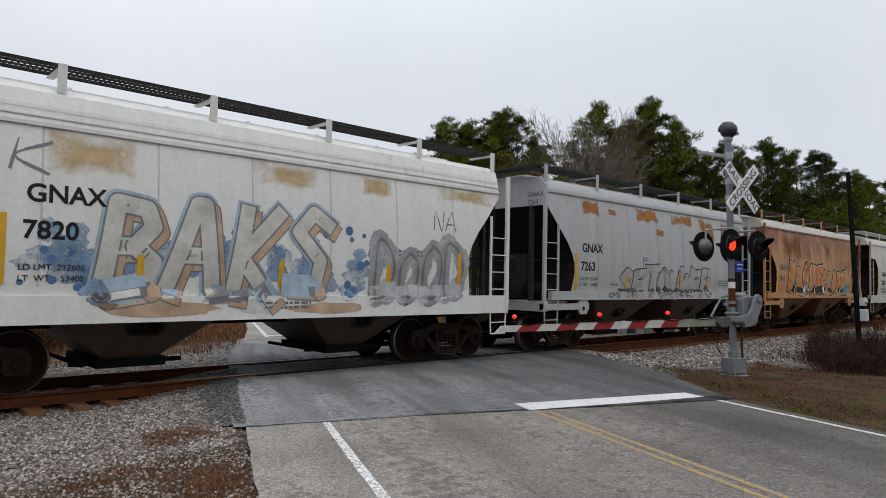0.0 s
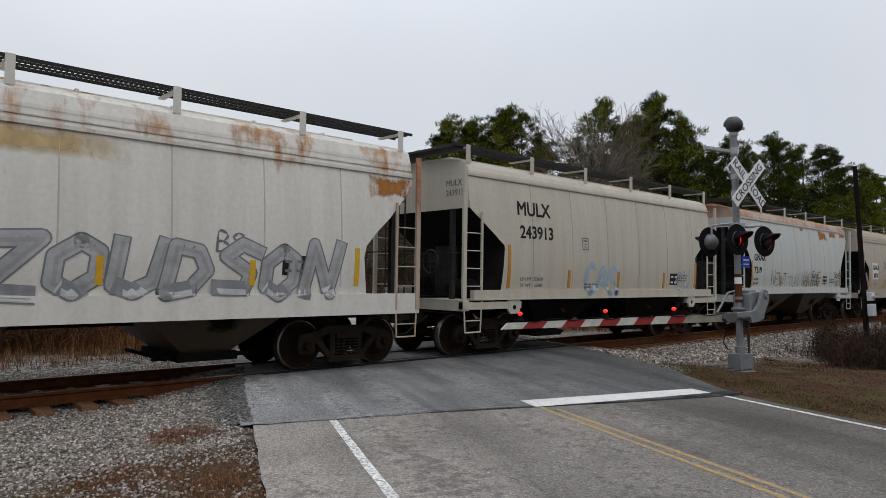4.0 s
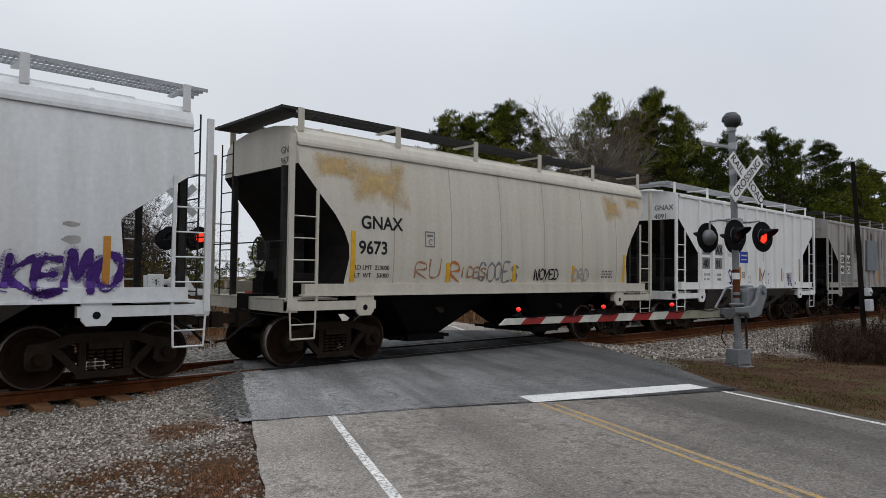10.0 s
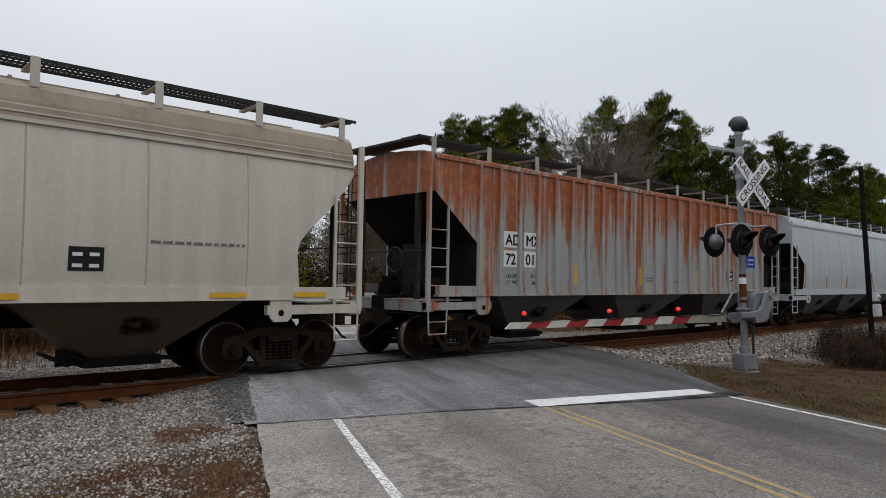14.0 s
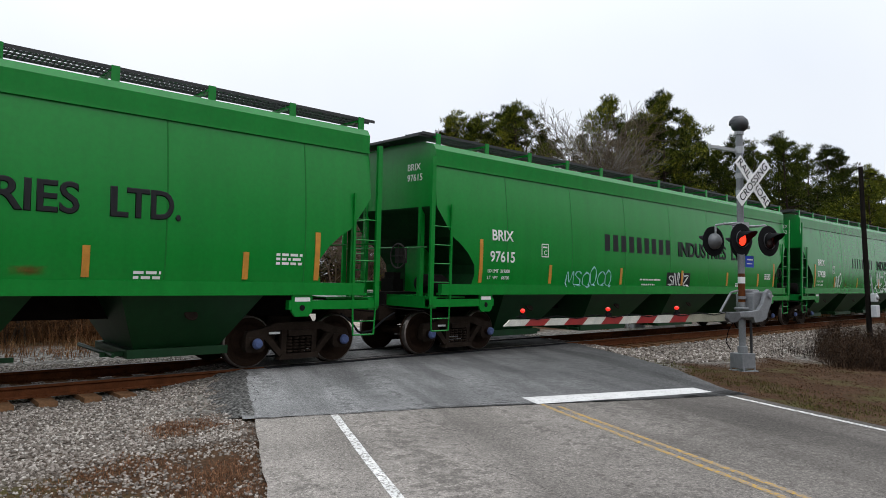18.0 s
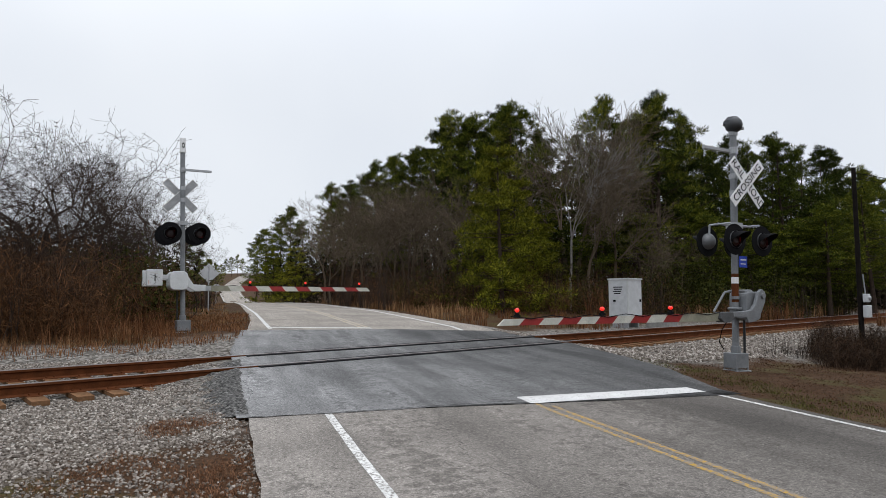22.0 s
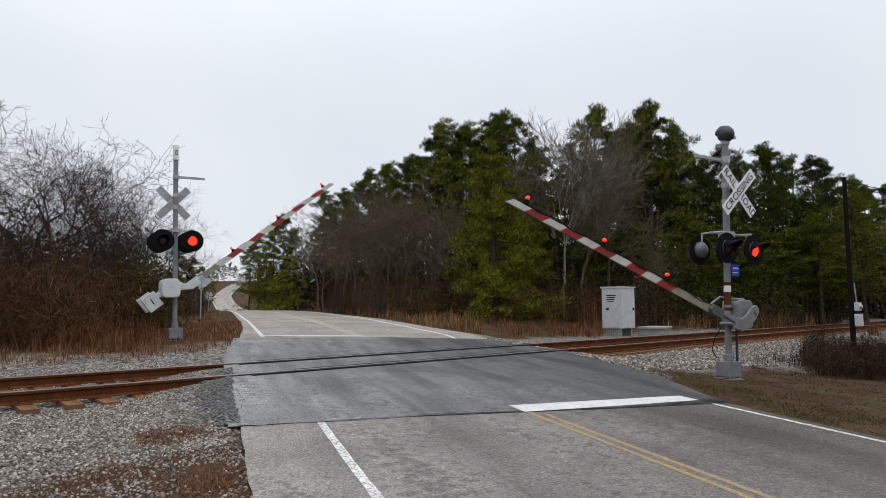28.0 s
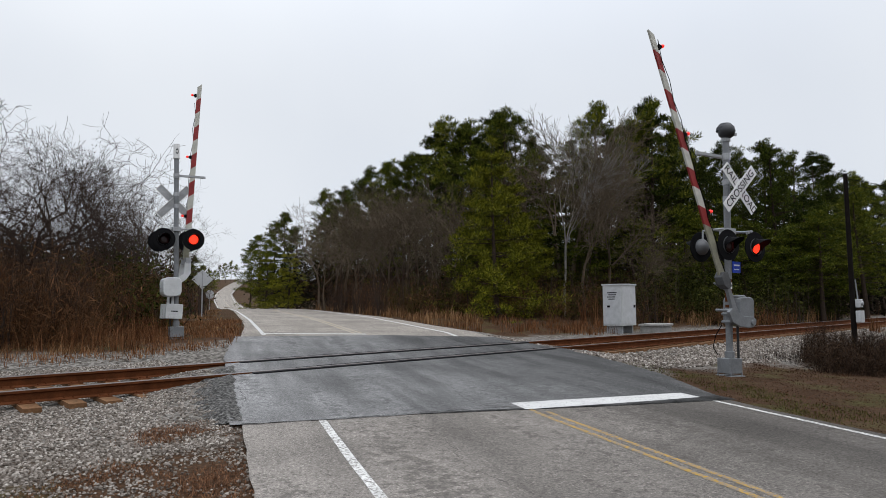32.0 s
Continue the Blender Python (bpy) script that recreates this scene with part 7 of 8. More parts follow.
        for y in (-1, 1):
            part("arm_lens", Build().spin([(0.0, 0.034), (0.024, 0.028), (0.036, 0.0), (0.032, -0.01)], Matrix.Translation((xl, y * 0.01, -0.08)) @ Matrix.Rotation(-y * math.pi / 2, 4, "X"), 14), M["lamp_small"], lampb, smooth=True)
    part("arm_cable", Build().path([(-0.74 - 0.4 * k, -0.03, -0.175 - 0.05 * (k % 2)) for k in range(13)], 0.008, 5), M["black"], gate)
    ARMS.append(gate)
    return sig


M["housing"] = plain("dull_housing_paint", (0.16, 0.165, 0.17), 0.45, 0.3, 0.3, 6)
M["mast_grey"] = plain("weathered_aluminium_paint", (0.23, 0.24, 0.25), 0.55, 0.2, 0.35, 4)
near_signal = crossing_signal((13.73, -5.16, -0.36), -15, 1.4, 4.88, 2.66, 3.83, 1.42, True, M["mast_grey"], "grey crossing signal with bell, crossbuck and striped gate arm", 0.39)
part("blue_sign", Build().box(0.02, 0.25, -0.10, -0.085, 2.13, 2.36), M["blue"], near_signal, "small blue emergency notice")
part("notice_bars", Build().box(0.05, 0.22, -0.104, -0.1005, 2.27, 2.30).box(0.05, 0.2, -0.104, -0.1005, 2.19, 2.21), M["white"], near_signal)
part("rust_band", Build().rod((0, 0, 1.42), (0, 0, 2.0), 0.0695, n=18, caps=False), M["rail_side"], near_signal, "rusty band on the mast")
part("mast_label", Build().rod((0, 0, 1.80), (0, 0, 1.93), 0.0705, n=18, caps=False), M["white"], near_signal)
far_signal = crossing_signal((7.81, 8.15, 0.20), 170, -1.2, 5.70, 2.88, 4.05, 1.60, False, M["mast_grey"], "pale grey crossing signal with white crossbuck and striped gate arm", 0.425, plain("pale_grey_paint", (0.60, 0.61, 0.61), 0.5, 0.1, 0.2, 4))

# ---- signs, cabinet, poles ----
def sign_post(x, y, high, shape, label):
    z = land_z(x, y)
    sg = thing("road_sign", pose(x, y, z, 0, 0, -25), label, "road sign", "road signs")
    part("post", Build().box(-0.03, 0.03, -0.02, 0.02, -0.3, high), M["galv"], sg)
    if shape == "diamond":
        part("sign_panel", Build().slab([(0, high + 0.1), (0.53, high - 0.43), (0, high - 0.96), (-0.53, high - 0.43)], "y", 0.022, 0.03), M["alu"], sg, "bare aluminium back of a diamond sign")
    else:
        part("sign_panel", Build().spin([(0.0, 0.0), (0.455, 0.0), (0.455, 0.008), (0.0, 0.008)], Matrix.Translation((0, 0.03, high - 0.4)) @ Matrix.Rotation(-math.pi / 2, 4, "X"), 28), M["alu"], sg, "bare aluminium back of a round sign")
    return sg


sign_post(15.3, 23.5, 2.45, "diamond", "diamond road sign seen from its bare back")
sign_post(31.7, 58.9, 2.1, "round", "round railway warning sign seen from its bare back")

cab = thing("equipment_cabinet", pose(25.62, 4.85, land_z(25.4, 5.05) - 0.03, 0, 0, 2) @ Matrix.Diagonal((0.92, 0.92, 1, 1)), "pale grey steel signal equipment cabinet on a plinth", "cabinet")
bevelled(part("body", Build().box(-0.62, 0.62, -0.5, 0.5, 0.34, 2.06), plain("pale_grey_enamel", (0.50, 0.51, 0.50), 0.45, 0, 0.15, 3), cab), 0.01)
bevelled(part("roof_cap", Build().box(-0.66, 0.66, -0.54, 0.54, 2.05, 2.11), M["alu"], cab), 0.01)
part("plinth", Build().box(-0.5, -0.4, -0.4, 0.4, 0.0, 0.34).box(0.4, 0.5, -0.4, 0.4, 0.0, 0.34), M["galv"], cab)
part("door", Build().box(-0.56, 0.56, -0.515, -0.502, 0.40, 2.0), M["alu"], cab)
part("handle", Build().box(0.38, 0.50, -0.545, -0.516, 1.10, 1.22), M["black"], cab)
part("side_door", Build().box(-0.637, -0.622, -0.44, 0.44, 0.40, 2.0), M["alu"], cab)
part("side_handle", Build().box(-0.67, -0.638, 0.12, 0.26, 1.12, 1.2), M["black"], cab)
bars = Build()
for r in range(4):
    bars.box(-0.641, -0.638, -0.25 + 0.04 * r, 0.25 - 0.05 * (r % 2), 1.72 - 0.09 * r, 1.76 - 0.09 * r)
part("notice_bars", bars, M["black"], cab, "illegible notice lettering")
slab_ = thing("concrete_vault", pose(27.3, 4.1, land_z(27.3, 4.1) - 0.02, 0, 0, 15), "low concrete cable vault beside the cabinet", "concrete block")
bevelled(part("lid", Build().box(-0.85, 0.85, -0.55, 0.55, 0.36, 0.46), M["concrete"], slab_), 0.02)
bevelled(part("wall", Build().box(-0.78, 0.78, -0.48, 0.48, -0.1, 0.36), M["concrete"], slab_), 0.02)

pole_ = thing("utility_pole", pose(24.2, -4.5, -0.75, 0, -0.3, 0), "dark creosoted wooden pole with grey meter boxes", "utility pole")
part("shaft", Build().rod((0, 0, -0.3), (0, 0, 6.0), 0.085, 0.065, n=14), M["pole_wood"], pole_)
bevelled(part("meter_box", Build().box(-0.17, 0.17, -0.27, -0.11, 1.25, 1.62), M["alu"], pole_), 0.015)
bevelled(part("switch_box", Build().box(-0.14, 0.14, -0.25, -0.11, 1.72, 1.98), M["alu"], pole_), 0.015)
part("meter_glass", Build().spin([(0.0, 0.06), (0.06, 0.05), (0.08, 0.0)], Matrix.Translation((0, -0.25, 1.85)) @ Matrix.Rotation(math.pi / 2, 4, "X"), 16), M["galv"], pole_)
part("riser_pipe", Build().rod((0.09, -0.13, 1.9), (0.06, -0.09, 2.6), 0.02), M["galv"], pole_)
part("weatherhead", Build().path([(0.05, -0.07, 5.3), (0.2, -0.16, 5.42), (0.32, -0.2, 5.2)], 0.012), M["black"], pole_)
for k in range(2):
    a_, c_ = Vector((24.15, -4.5, 5.1 - 0.2 * k)), Vector((62, -16, 6.6 + 0.9 * k))
    pts = [a_.lerp(c_, i / 16) - Vector((0, 0, 0.9 * (1 - (i / 8 - 1) ** 2))) for i in range(17)]
    tagged(new("service_cable", Build().path(pts, 0.011, 5).mesh("service_cable", M["black"])), "thin black service cable strung from the pole", "cable", "service cables")

# ---- plants ----
M["bark_pine"] = plain("pine_bark", (0.07, 0.05, 0.038), 0.95, 0, 0.5, 5, 0.6)
M["bark_pale"] = plain("pale_grey_bark", (0.26, 0.235, 0.21), 0.95, 0, 0.35, 5, 0.4)
M["bark_mid"] = plain("grey_brown_bark", (0.15, 0.115, 0.080), 0.95, 0, 0.4, 5, 0.4)
M["bark_dark"] = plain("dark_twig_bark", (0.062, 0.044, 0.034), 0.95, 0, 0.4, 5, 0.3)
M["needles"] = leaf_material("pine_needles", [(0.0, (0.0087, 0.0145, 0.0029)), (0.45, (0.0377, 0.0522, 0.00725)), (0.78, (0.1232, 0.1363, 0.0145)), (1.0, (0.29, 0.2682, 0.029))])
# darker copy of the needles, with the wood's shade put into the colour
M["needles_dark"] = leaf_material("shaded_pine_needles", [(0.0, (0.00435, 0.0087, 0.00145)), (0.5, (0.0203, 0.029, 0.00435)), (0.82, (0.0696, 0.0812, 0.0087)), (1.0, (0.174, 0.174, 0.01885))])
M["needles_young"] = leaf_material("young_pine_needles", [(0.0, (0.0104, 0.0156, 0.0026)), (0.4, (0.0676, 0.0754, 0.0078)), (0.75, (0.208, 0.2015, 0.0169)), (1.0, (0.416, 0.364, 0.0338))])
M["dry_leaf"] = leaf_material("dry_brown_leaves", [(0.0, (0.010, 0.006, 0.003)), (0.5, (0.058, 0.030, 0.015)), (0.85, (0.15, 0.072, 0.032)), (1.0, (0.28, 0.14, 0.06))])
M["dry_grass"] = leaf_material("dry_grass", [(0.0, (0.060, 0.030, 0.014)), (0.5, (0.18, 0.092, 0.042)), (1.0, (0.42, 0.27, 0.14))])
M["rust_grass"] = leaf_material("rust_brown_grass", [(0.0, (0.040, 0.017, 0.008)), (0.5, (0.145, 0.062, 0.027)), (1.0, (0.31, 0.165, 0.080))])
M["dead_grass"] = leaf_material("flattened_dead_grass", [(0.0, (0.045, 0.020, 0.010)), (0.5, (0.15, 0.070, 0.036)), (0.85, (0.26, 0.135, 0.075)), (1.0, (0.40, 0.26, 0.17))])
M["bramble_twigs"] = leaf_material("dark_bramble_twigs", [(0.0, (0.006, 0.004, 0.003)), (0.6, (0.026, 0.016, 0.010)), (1.0, (0.085, 0.052, 0.032))])
M["green_grass"] = leaf_material("winter_green_grass", [(0.0, (0.03, 0.032, 0.010)), (0.6, (0.080, 0.078, 0.022)), (1.0, (0.15, 0.13, 0.045))])
M["bramble"] = plain("dark_bramble", (0.022, 0.014, 0.010), 0.95, 0, 0.4, 5)
M["litter"] = leaf_material("dark_leaf_litter", [(0.0, (0.012, 0.006, 0.003)), (0.6, (0.052, 0.025, 0.012)), (0.9, (0.12, 0.060, 0.030)), (1.0, (0.25, 0.15, 0.09))])
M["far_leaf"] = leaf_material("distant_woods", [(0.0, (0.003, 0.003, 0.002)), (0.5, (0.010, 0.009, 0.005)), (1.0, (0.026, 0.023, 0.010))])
M["evergreen"] = leaf_material("evergreen_shrub_leaves", [(0.0, (0.006, 0.008, 0.002)), (0.5, (0.024, 0.028, 0.006)), (1.0, (0.075, 0.075, 0.016))])
M["stone"] = leaf_material("ballast_stone", [(0.0, (0.030, 0.023, 0.018)), (0.3, (0.115, 0.096, 0.080)), (0.7, (0.25, 0.218, 0.19)), (1.0, (0.50, 0.46, 0.41))], 0.85)


def unit(rng):
    while True:
        v = Vector((rng.uniform(-1, 1), rng.uniform(-1, 1), rng.uniform(-1, 1)))
        if 0.05 < v.length < 1:
            return v.normalized()


def puff(v, f, heart, bulk, rng, count, length, wide):
    """A rounded, flattened cluster of needle bundles that point outwards and up."""
    for _ in range(count):
        u = unit(rng)
        base = heart + Vector((u.x, u.y, u.z * 0.55)) * bulk * rng.uniform(0.25, 0.95)
        d = (u * 0.8 + unit(rng) * 0.45 + Vector((0, 0, 0.55))).normalized() * length * rng.uniform(0.6, 1.15)
        side = d.cross(unit(rng)).normalized() * wide * rng.uniform(0.3, 0.7)
        k = len(v)
        v += [tuple(base - side), tuple(base + side), tuple(base + d)]
        f.append((k, k + 1, k + 2))


def pine_meshes(seed, high, crown_from, spread, leaf, limbs=46, needles=92, sparse=0.0, wide=0.046, cone=False):
    rng = random.Random(seed)
    wood, v, f = Build(), [], []
    lean = Vector((rng.uniform(-0.03, 0.03), rng.uniform(-0.03, 0.03), 1))
    trunk = [Vector((0, 0, -0.2)) + Vector((lean.x * t * high + 0.12 * math.sin(t * 5 + seed), lean.y * t * high, t * high)) for t in np.linspace(0, 1, 9)]
    r0 = 0.011 * high + 0.05
    for i in range(8):
        wood.rod(trunk[i], trunk[i + 1], r0 * (1 - i / 8.6), r0 * (1 - (i + 1) / 8.6), 8)
    tiers = limbs // 6
    for i in range(limbs):
        t = crown_from + (0.97 - crown_from) * ((i + rng.random()) / limbs) ** 0.85
        if cone:
            t = crown_from + (0.97 - crown_from) * (int(tiers * i / limbs) + rng.uniform(0.0, 0.3)) / tiers
        k = min(7, int(t * 8))
        at = trunk[k].lerp(trunk[k + 1], t * 8 - k)
        a = rng.uniform(0, 2 * math.pi)
        rel = (t - crown_from) / (1 - crown_from)
        if cone:
            reach = spread * (1.12 - 0.88 * rel) * rng.uniform(0.7, 1.15)
        else:
            reach = spread * (0.35 + 0.75 * math.sin(math.pi * min(1, 0.18 + rel * 0.82)) ** 0.8) * rng.uniform(0.55, 1.2) * (1 - 0.62 * rel ** 3)
        d = Vector((math.cos(a), math.sin(a), rng.uniform(-0.15, 0.3) + (0.2 if cone else 0.5) * rel)).normalized()
        end = at + d * reach
        wood.rod(at, end, 0.035 * (1.2 - rel), 0.012, 4, caps=False)
        if rng.random() < sparse:
            continue
        for q in (0.45, 0.75, 1.0):
            heart = at.lerp(end, q) + unit(rng) * reach * 0.14
            puff(v, f, heart, (0.34 + 0.22 * rng.random()) * (0.62 + 0.2 * reach), rng, int(needles * rng.uniform(0.7, 1.3)), 0.27, wide)
    for k in range(5):
        puff(v, f, trunk[8] + unit(rng) * 0.25, 0.34, rng, needles // 2, 0.27, wide)
    crown = raw_mesh("crown", v, f, leaf)
    return wood.mesh("trunk", M["bark_pine"]), crown


def pine(name, meshes, m, label, group):
    t = thing(name, m, label, "tree", group)
    part("trunk", meshes[0], None, t)
    part("crown", meshes[1], None, t, "uneven crown of pine needles")
    return t


def bare_meshes(seed, high, bark, spread=0.55, levels=5, thin=0.009, crook=0.16, girth=1.0):
    rng = random.Random(seed)
    trunk, twigs = Build(), Build()

    def grow(at, d, length, r, level):
        steps_ = 3
        for i in range(steps_):
            d = (d + unit(rng) * crook + Vector((0, 0, 0.05))).normalized()
            end = at + d * length / steps_
            (trunk if level < 2 else twigs).rod(at, end, max(thin, r), max(thin, r * 0.82), 7 if level < 1 else (5 if level < 2 else 3), caps=False)
            at, r = end, r * 0.82
            if level and level < levels and rng.random() < 0.75:
                side = (d + unit(rng) * spread * 1.5).normalized()
                grow(at, side, length * rng.uniform(0.45, 0.7), r * 0.6, level + 1)
        if level < levels:
            for _ in range(3 if level < 2 else 2):
                side = (d + unit(rng) * spread).normalized()
                grow(at, side, length * rng.uniform(0.55, 0.8), r * 0.72, level + 1)

    grow(Vector((0, 0, -0.2)), Vector((rng.uniform(-0.08, 0.08), rng.uniform(-0.08, 0.08), 1)).normalized(), high * 0.36, (0.012 * high + 0.03) * girth, 0)
    top = max(v[2] for v in twigs.v)
    k = high / top
    for b in (trunk, twigs):
        b.v = [(x * k, y * k, z * k) for x, y, z in b.v]
    return trunk.mesh("trunk", bark), raw_mesh("crown", twigs.v, twigs.f, bark)


def bare_tree(meshes, m, label, group):
    t = thing("bare_tree", m, label, "tree", group)
    part("trunk", meshes[0], None, t)
    part("crown", meshes[1], None, t, "fine leafless branches")
    return t


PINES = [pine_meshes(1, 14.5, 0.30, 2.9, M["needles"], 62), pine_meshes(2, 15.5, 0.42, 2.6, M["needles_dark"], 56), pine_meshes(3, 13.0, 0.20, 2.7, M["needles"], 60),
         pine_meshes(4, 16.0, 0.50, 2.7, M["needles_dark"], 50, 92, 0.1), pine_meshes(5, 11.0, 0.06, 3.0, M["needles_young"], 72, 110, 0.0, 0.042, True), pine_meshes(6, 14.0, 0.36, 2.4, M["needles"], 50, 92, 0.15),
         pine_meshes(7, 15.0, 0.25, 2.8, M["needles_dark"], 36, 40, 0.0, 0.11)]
BARES = [bare_meshes(21, 12.5, M["bark_pale"], 0.42, 5, 0.007, 0.16, 0.6), bare_meshes(22, 11.0, M["bark_dark"], 0.8, 5, 0.0042, 0.36), bare_meshes(23, 9.0, M["bark_dark"], 0.85, 5, 0.0045, 0.36), bare_meshes(24, 10.5, M["bark_mid"], 0.6, 5, 0.0085, 0.26),
         bare_meshes(25, 9.5, M["bark_dark"], 1.1, 5, 0.0055, 0.42)]


def from_eye(px, far):
    """A spot on the ground seen towards a bearing: px counts across the view, far is the distance."""
    a = radians(42.85) + math.atan((px - 784) / 1200)
    return math.sin(a) * far, EYE[1] + math.cos(a) * far


HEIGHTS = [14.5, 15.5, 13.0, 16.0, 11.0, 14.0, 15.0]
BHEIGHTS = [12.5, 11.0, 9.0, 10.5, 9.5]


def put_pine(i, px, far, top_row, label="tall loblolly pine at the edge of the wood", group="pine wood"):
    """top_row: how high the tip stands in the view, which gives its height at that distance."""
    x, y = from_eye(px, far)
    z = land_z(x, y) - 0.1
    depth = far * math.cos(math.atan((px - 784) / 1200))
    tall = EYE[2] + (528 - top_row) / 1200 * depth - z
    k = tall / HEIGHTS[i]
    s = max(0.8, min(1.15, k))
    m = pose(x, y, z, 0, 0, (px * 37 + far * 11) % 360) @ Matrix.Diagonal((s, s, k, 1))
    return pine("pine_tree", PINES[i], m, label, group)


def put_bare(i, px, far, top_row, label="leafless grey tree at the edge of the wood", group="bare trees"):
    x, y = from_eye(px, far)
    z = land_z(x, y) - 0.1
    depth = far * math.cos(math.atan((px - 784) / 1200))
    tall = EYE[2] + (528 - top_row) / 1200 * depth - z
    k = tall / BHEIGHTS[i]
    s = max(0.5, min(1.25, k))
    m = pose(x, y, z, 0, 0, (px * 53 + far * 7) % 360) @ Matrix.Diagonal((s, s, k, 1))
    return bare_tree(BARES[i], m, label, group)


# the far road's pine clump and the wood behind the track
for i, px, far, top in ((2, 470, 88, 402), (0, 492, 92, 380), (2, 512, 84, 362), (5, 535, 80, 392), (2, 452, 100, 420), (4, 480, 80, 440), (4, 520, 76, 430),
                        (0, 590, 74, 322), (1, 612, 66, 318), (5, 640, 62, 305), (0, 672, 60, 282), (2, 700, 58, 268), (1, 722, 55, 262), (3, 748, 57, 255),
                        (1, 778, 52, 222), (0, 800, 50, 190), (3, 825, 50, 205), (0, 850, 48, 196), (1, 880, 48, 182), (5, 905, 47, 180), (0, 930, 50, 190), (3, 950, 52, 225),
                        (4, 886, 36.5, 236), (4, 915, 39, 300), (4, 852, 40, 330), (4, 940, 41, 370),
                        (5, 1062, 48, 168), (3, 1085, 52, 205), (0, 1120, 50, 200), (1, 1150, 48, 165), (5, 1168, 47, 168), (0, 1195, 50, 200), (1, 1215, 54, 235), (3, 1240, 58, 262),
                        (0, 1275, 60, 262), (1, 1300, 58, 245), (5, 1335, 62, 252), (3, 1365, 60, 238), (0, 1392, 58, 245), (5, 1425, 62, 262), (3, 1465, 64, 258), (1, 1490, 66, 268), (0, 1520, 70, 300), (2, 1550, 72, 315), (3, 1585, 74, 312), (1, 1620, 74, 320)):
    put_pine(i, px, far, top)
rng = random.Random(77)
for k in range(62):
    px = 560 + 1060 * (k + rng.random()) / 62
    far = 52 + rng.uniform(0, 34) + (16 if px < 760 else 0)
    crest = float(np.interp(px, [560, 640, 720, 780, 860, 960, 1060, 1150, 1240, 1400, 1620], [345, 315, 275, 235, 215, 240, 215, 205, 270, 265, 315]))
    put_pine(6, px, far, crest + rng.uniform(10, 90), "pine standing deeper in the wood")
for k in range(22):
    px = 960 + 600 * (k + rng.random()) / 22
    put_pine(rng.choice((2, 6, 2, 0)), px, rng.uniform(43, 54), rng.uniform(330, 430), "young pine filling the edge of the wood")
# bare trees: pale ones amid the pines, dense brown edge along the road
for i, px, far, top in ((0, 1006, 41, 165), (0, 1046, 45, 190), (3, 990, 44, 190), (3, 1028, 44, 180), (3, 1068, 46, 215), (3, 1095, 43, 290), (3, 1042, 41, 280),
                        (3, 575, 62, 350), (3, 600, 56, 335), (3, 620, 54, 320), (3, 645, 52, 318), (3, 668, 51, 312), (3, 690, 50, 308), (3, 712, 48, 305), (3, 735, 47, 300), (3, 755, 46, 315), (3, 780, 45, 330), (3, 806, 44, 300), (3, 830, 43, 320), (3, 585, 52, 400), (3, 640, 48, 400), (3, 700, 46, 395), (3, 770, 43, 400), (3, 1150, 42, 400), (3, 1200, 44, 400), (3, 1260, 48, 410), (3, 1330, 50, 410), (3, 1420, 54, 420), (3, 1500, 58, 420)):
    put_bare(i, px, far, top)
# the near thicket on the far side of the line
for i, px, far, top in ((1, -60, 24, 200), (4, 2, 24, 140), (4, 62, 23, 128), (4, 105, 25, 185), (2, 120, 27, 190), (2, 150, 27, 250), (2, 175, 27, 340), (2, 220, 31, 350), (2, 262, 36, 360), (2, 175, 31, 250), (2, 205, 34, 300), (1, 235, 38, 305), (2, 262, 42, 300), (1, 290, 46, 330), (2, 318, 54, 370), (1, 345, 60, 400), (2, 90, 24, 330), (2, 130, 26, 350), (2, 10, 22, 330), (2, 60, 22.5, 380), (2, 190, 28, 360), (2, 225, 31, 380), (2, 255, 35, 400), (2, -90, 22, 240), (1, -150, 24, 220), (2, -200, 22, 150)):
    put_bare(i, px, far, top, "leafless vine-hung thicket tree beside the track", "thicket trees")
for i, px, far, top in ((0, 398, 440, 456), (2, 408, 430, 452), (5, 418, 450, 448), (0, 427, 440, 455), (2, 436, 460, 468), (2, 366, 120, 455), (0, 350, 110, 440), (0, 330, 100, 420), (5, 380, 300, 462), (2, 390, 330, 465)):
    put_pine(i, px, far, top, "distant pine beside the far road", "distant pines")


# the wood behind the camera, mirrored in the glossy wagons
rng = random.Random(91)
for k in range(74):
    x, y = -80 + 190 * (k + rng.random()) / 74, -30 - rng.uniform(8, 34)
    q = Vector((x, y))
    if 2.0 < q.dot(ASIDE) < 15.0:
        continue
    tall = rng.uniform(0.85, 1.25)
    pine("pine_tree", PINES[6], pose(x, y, land_z(x, y) - 0.2, 0, 0, rng.uniform(0, 360)) @ Matrix.Diagonal((1.2, 1.2, tall, 1)), "tall pine in the wood across the road", "pine wood behind")

# ---- brush, grass, ballast: uncountable stuff ----
def stuff(name, v, f, mat, label, category):
    return tagged(new(name, raw_mesh(name, v, f, mat)), label, category, kind="stuff")


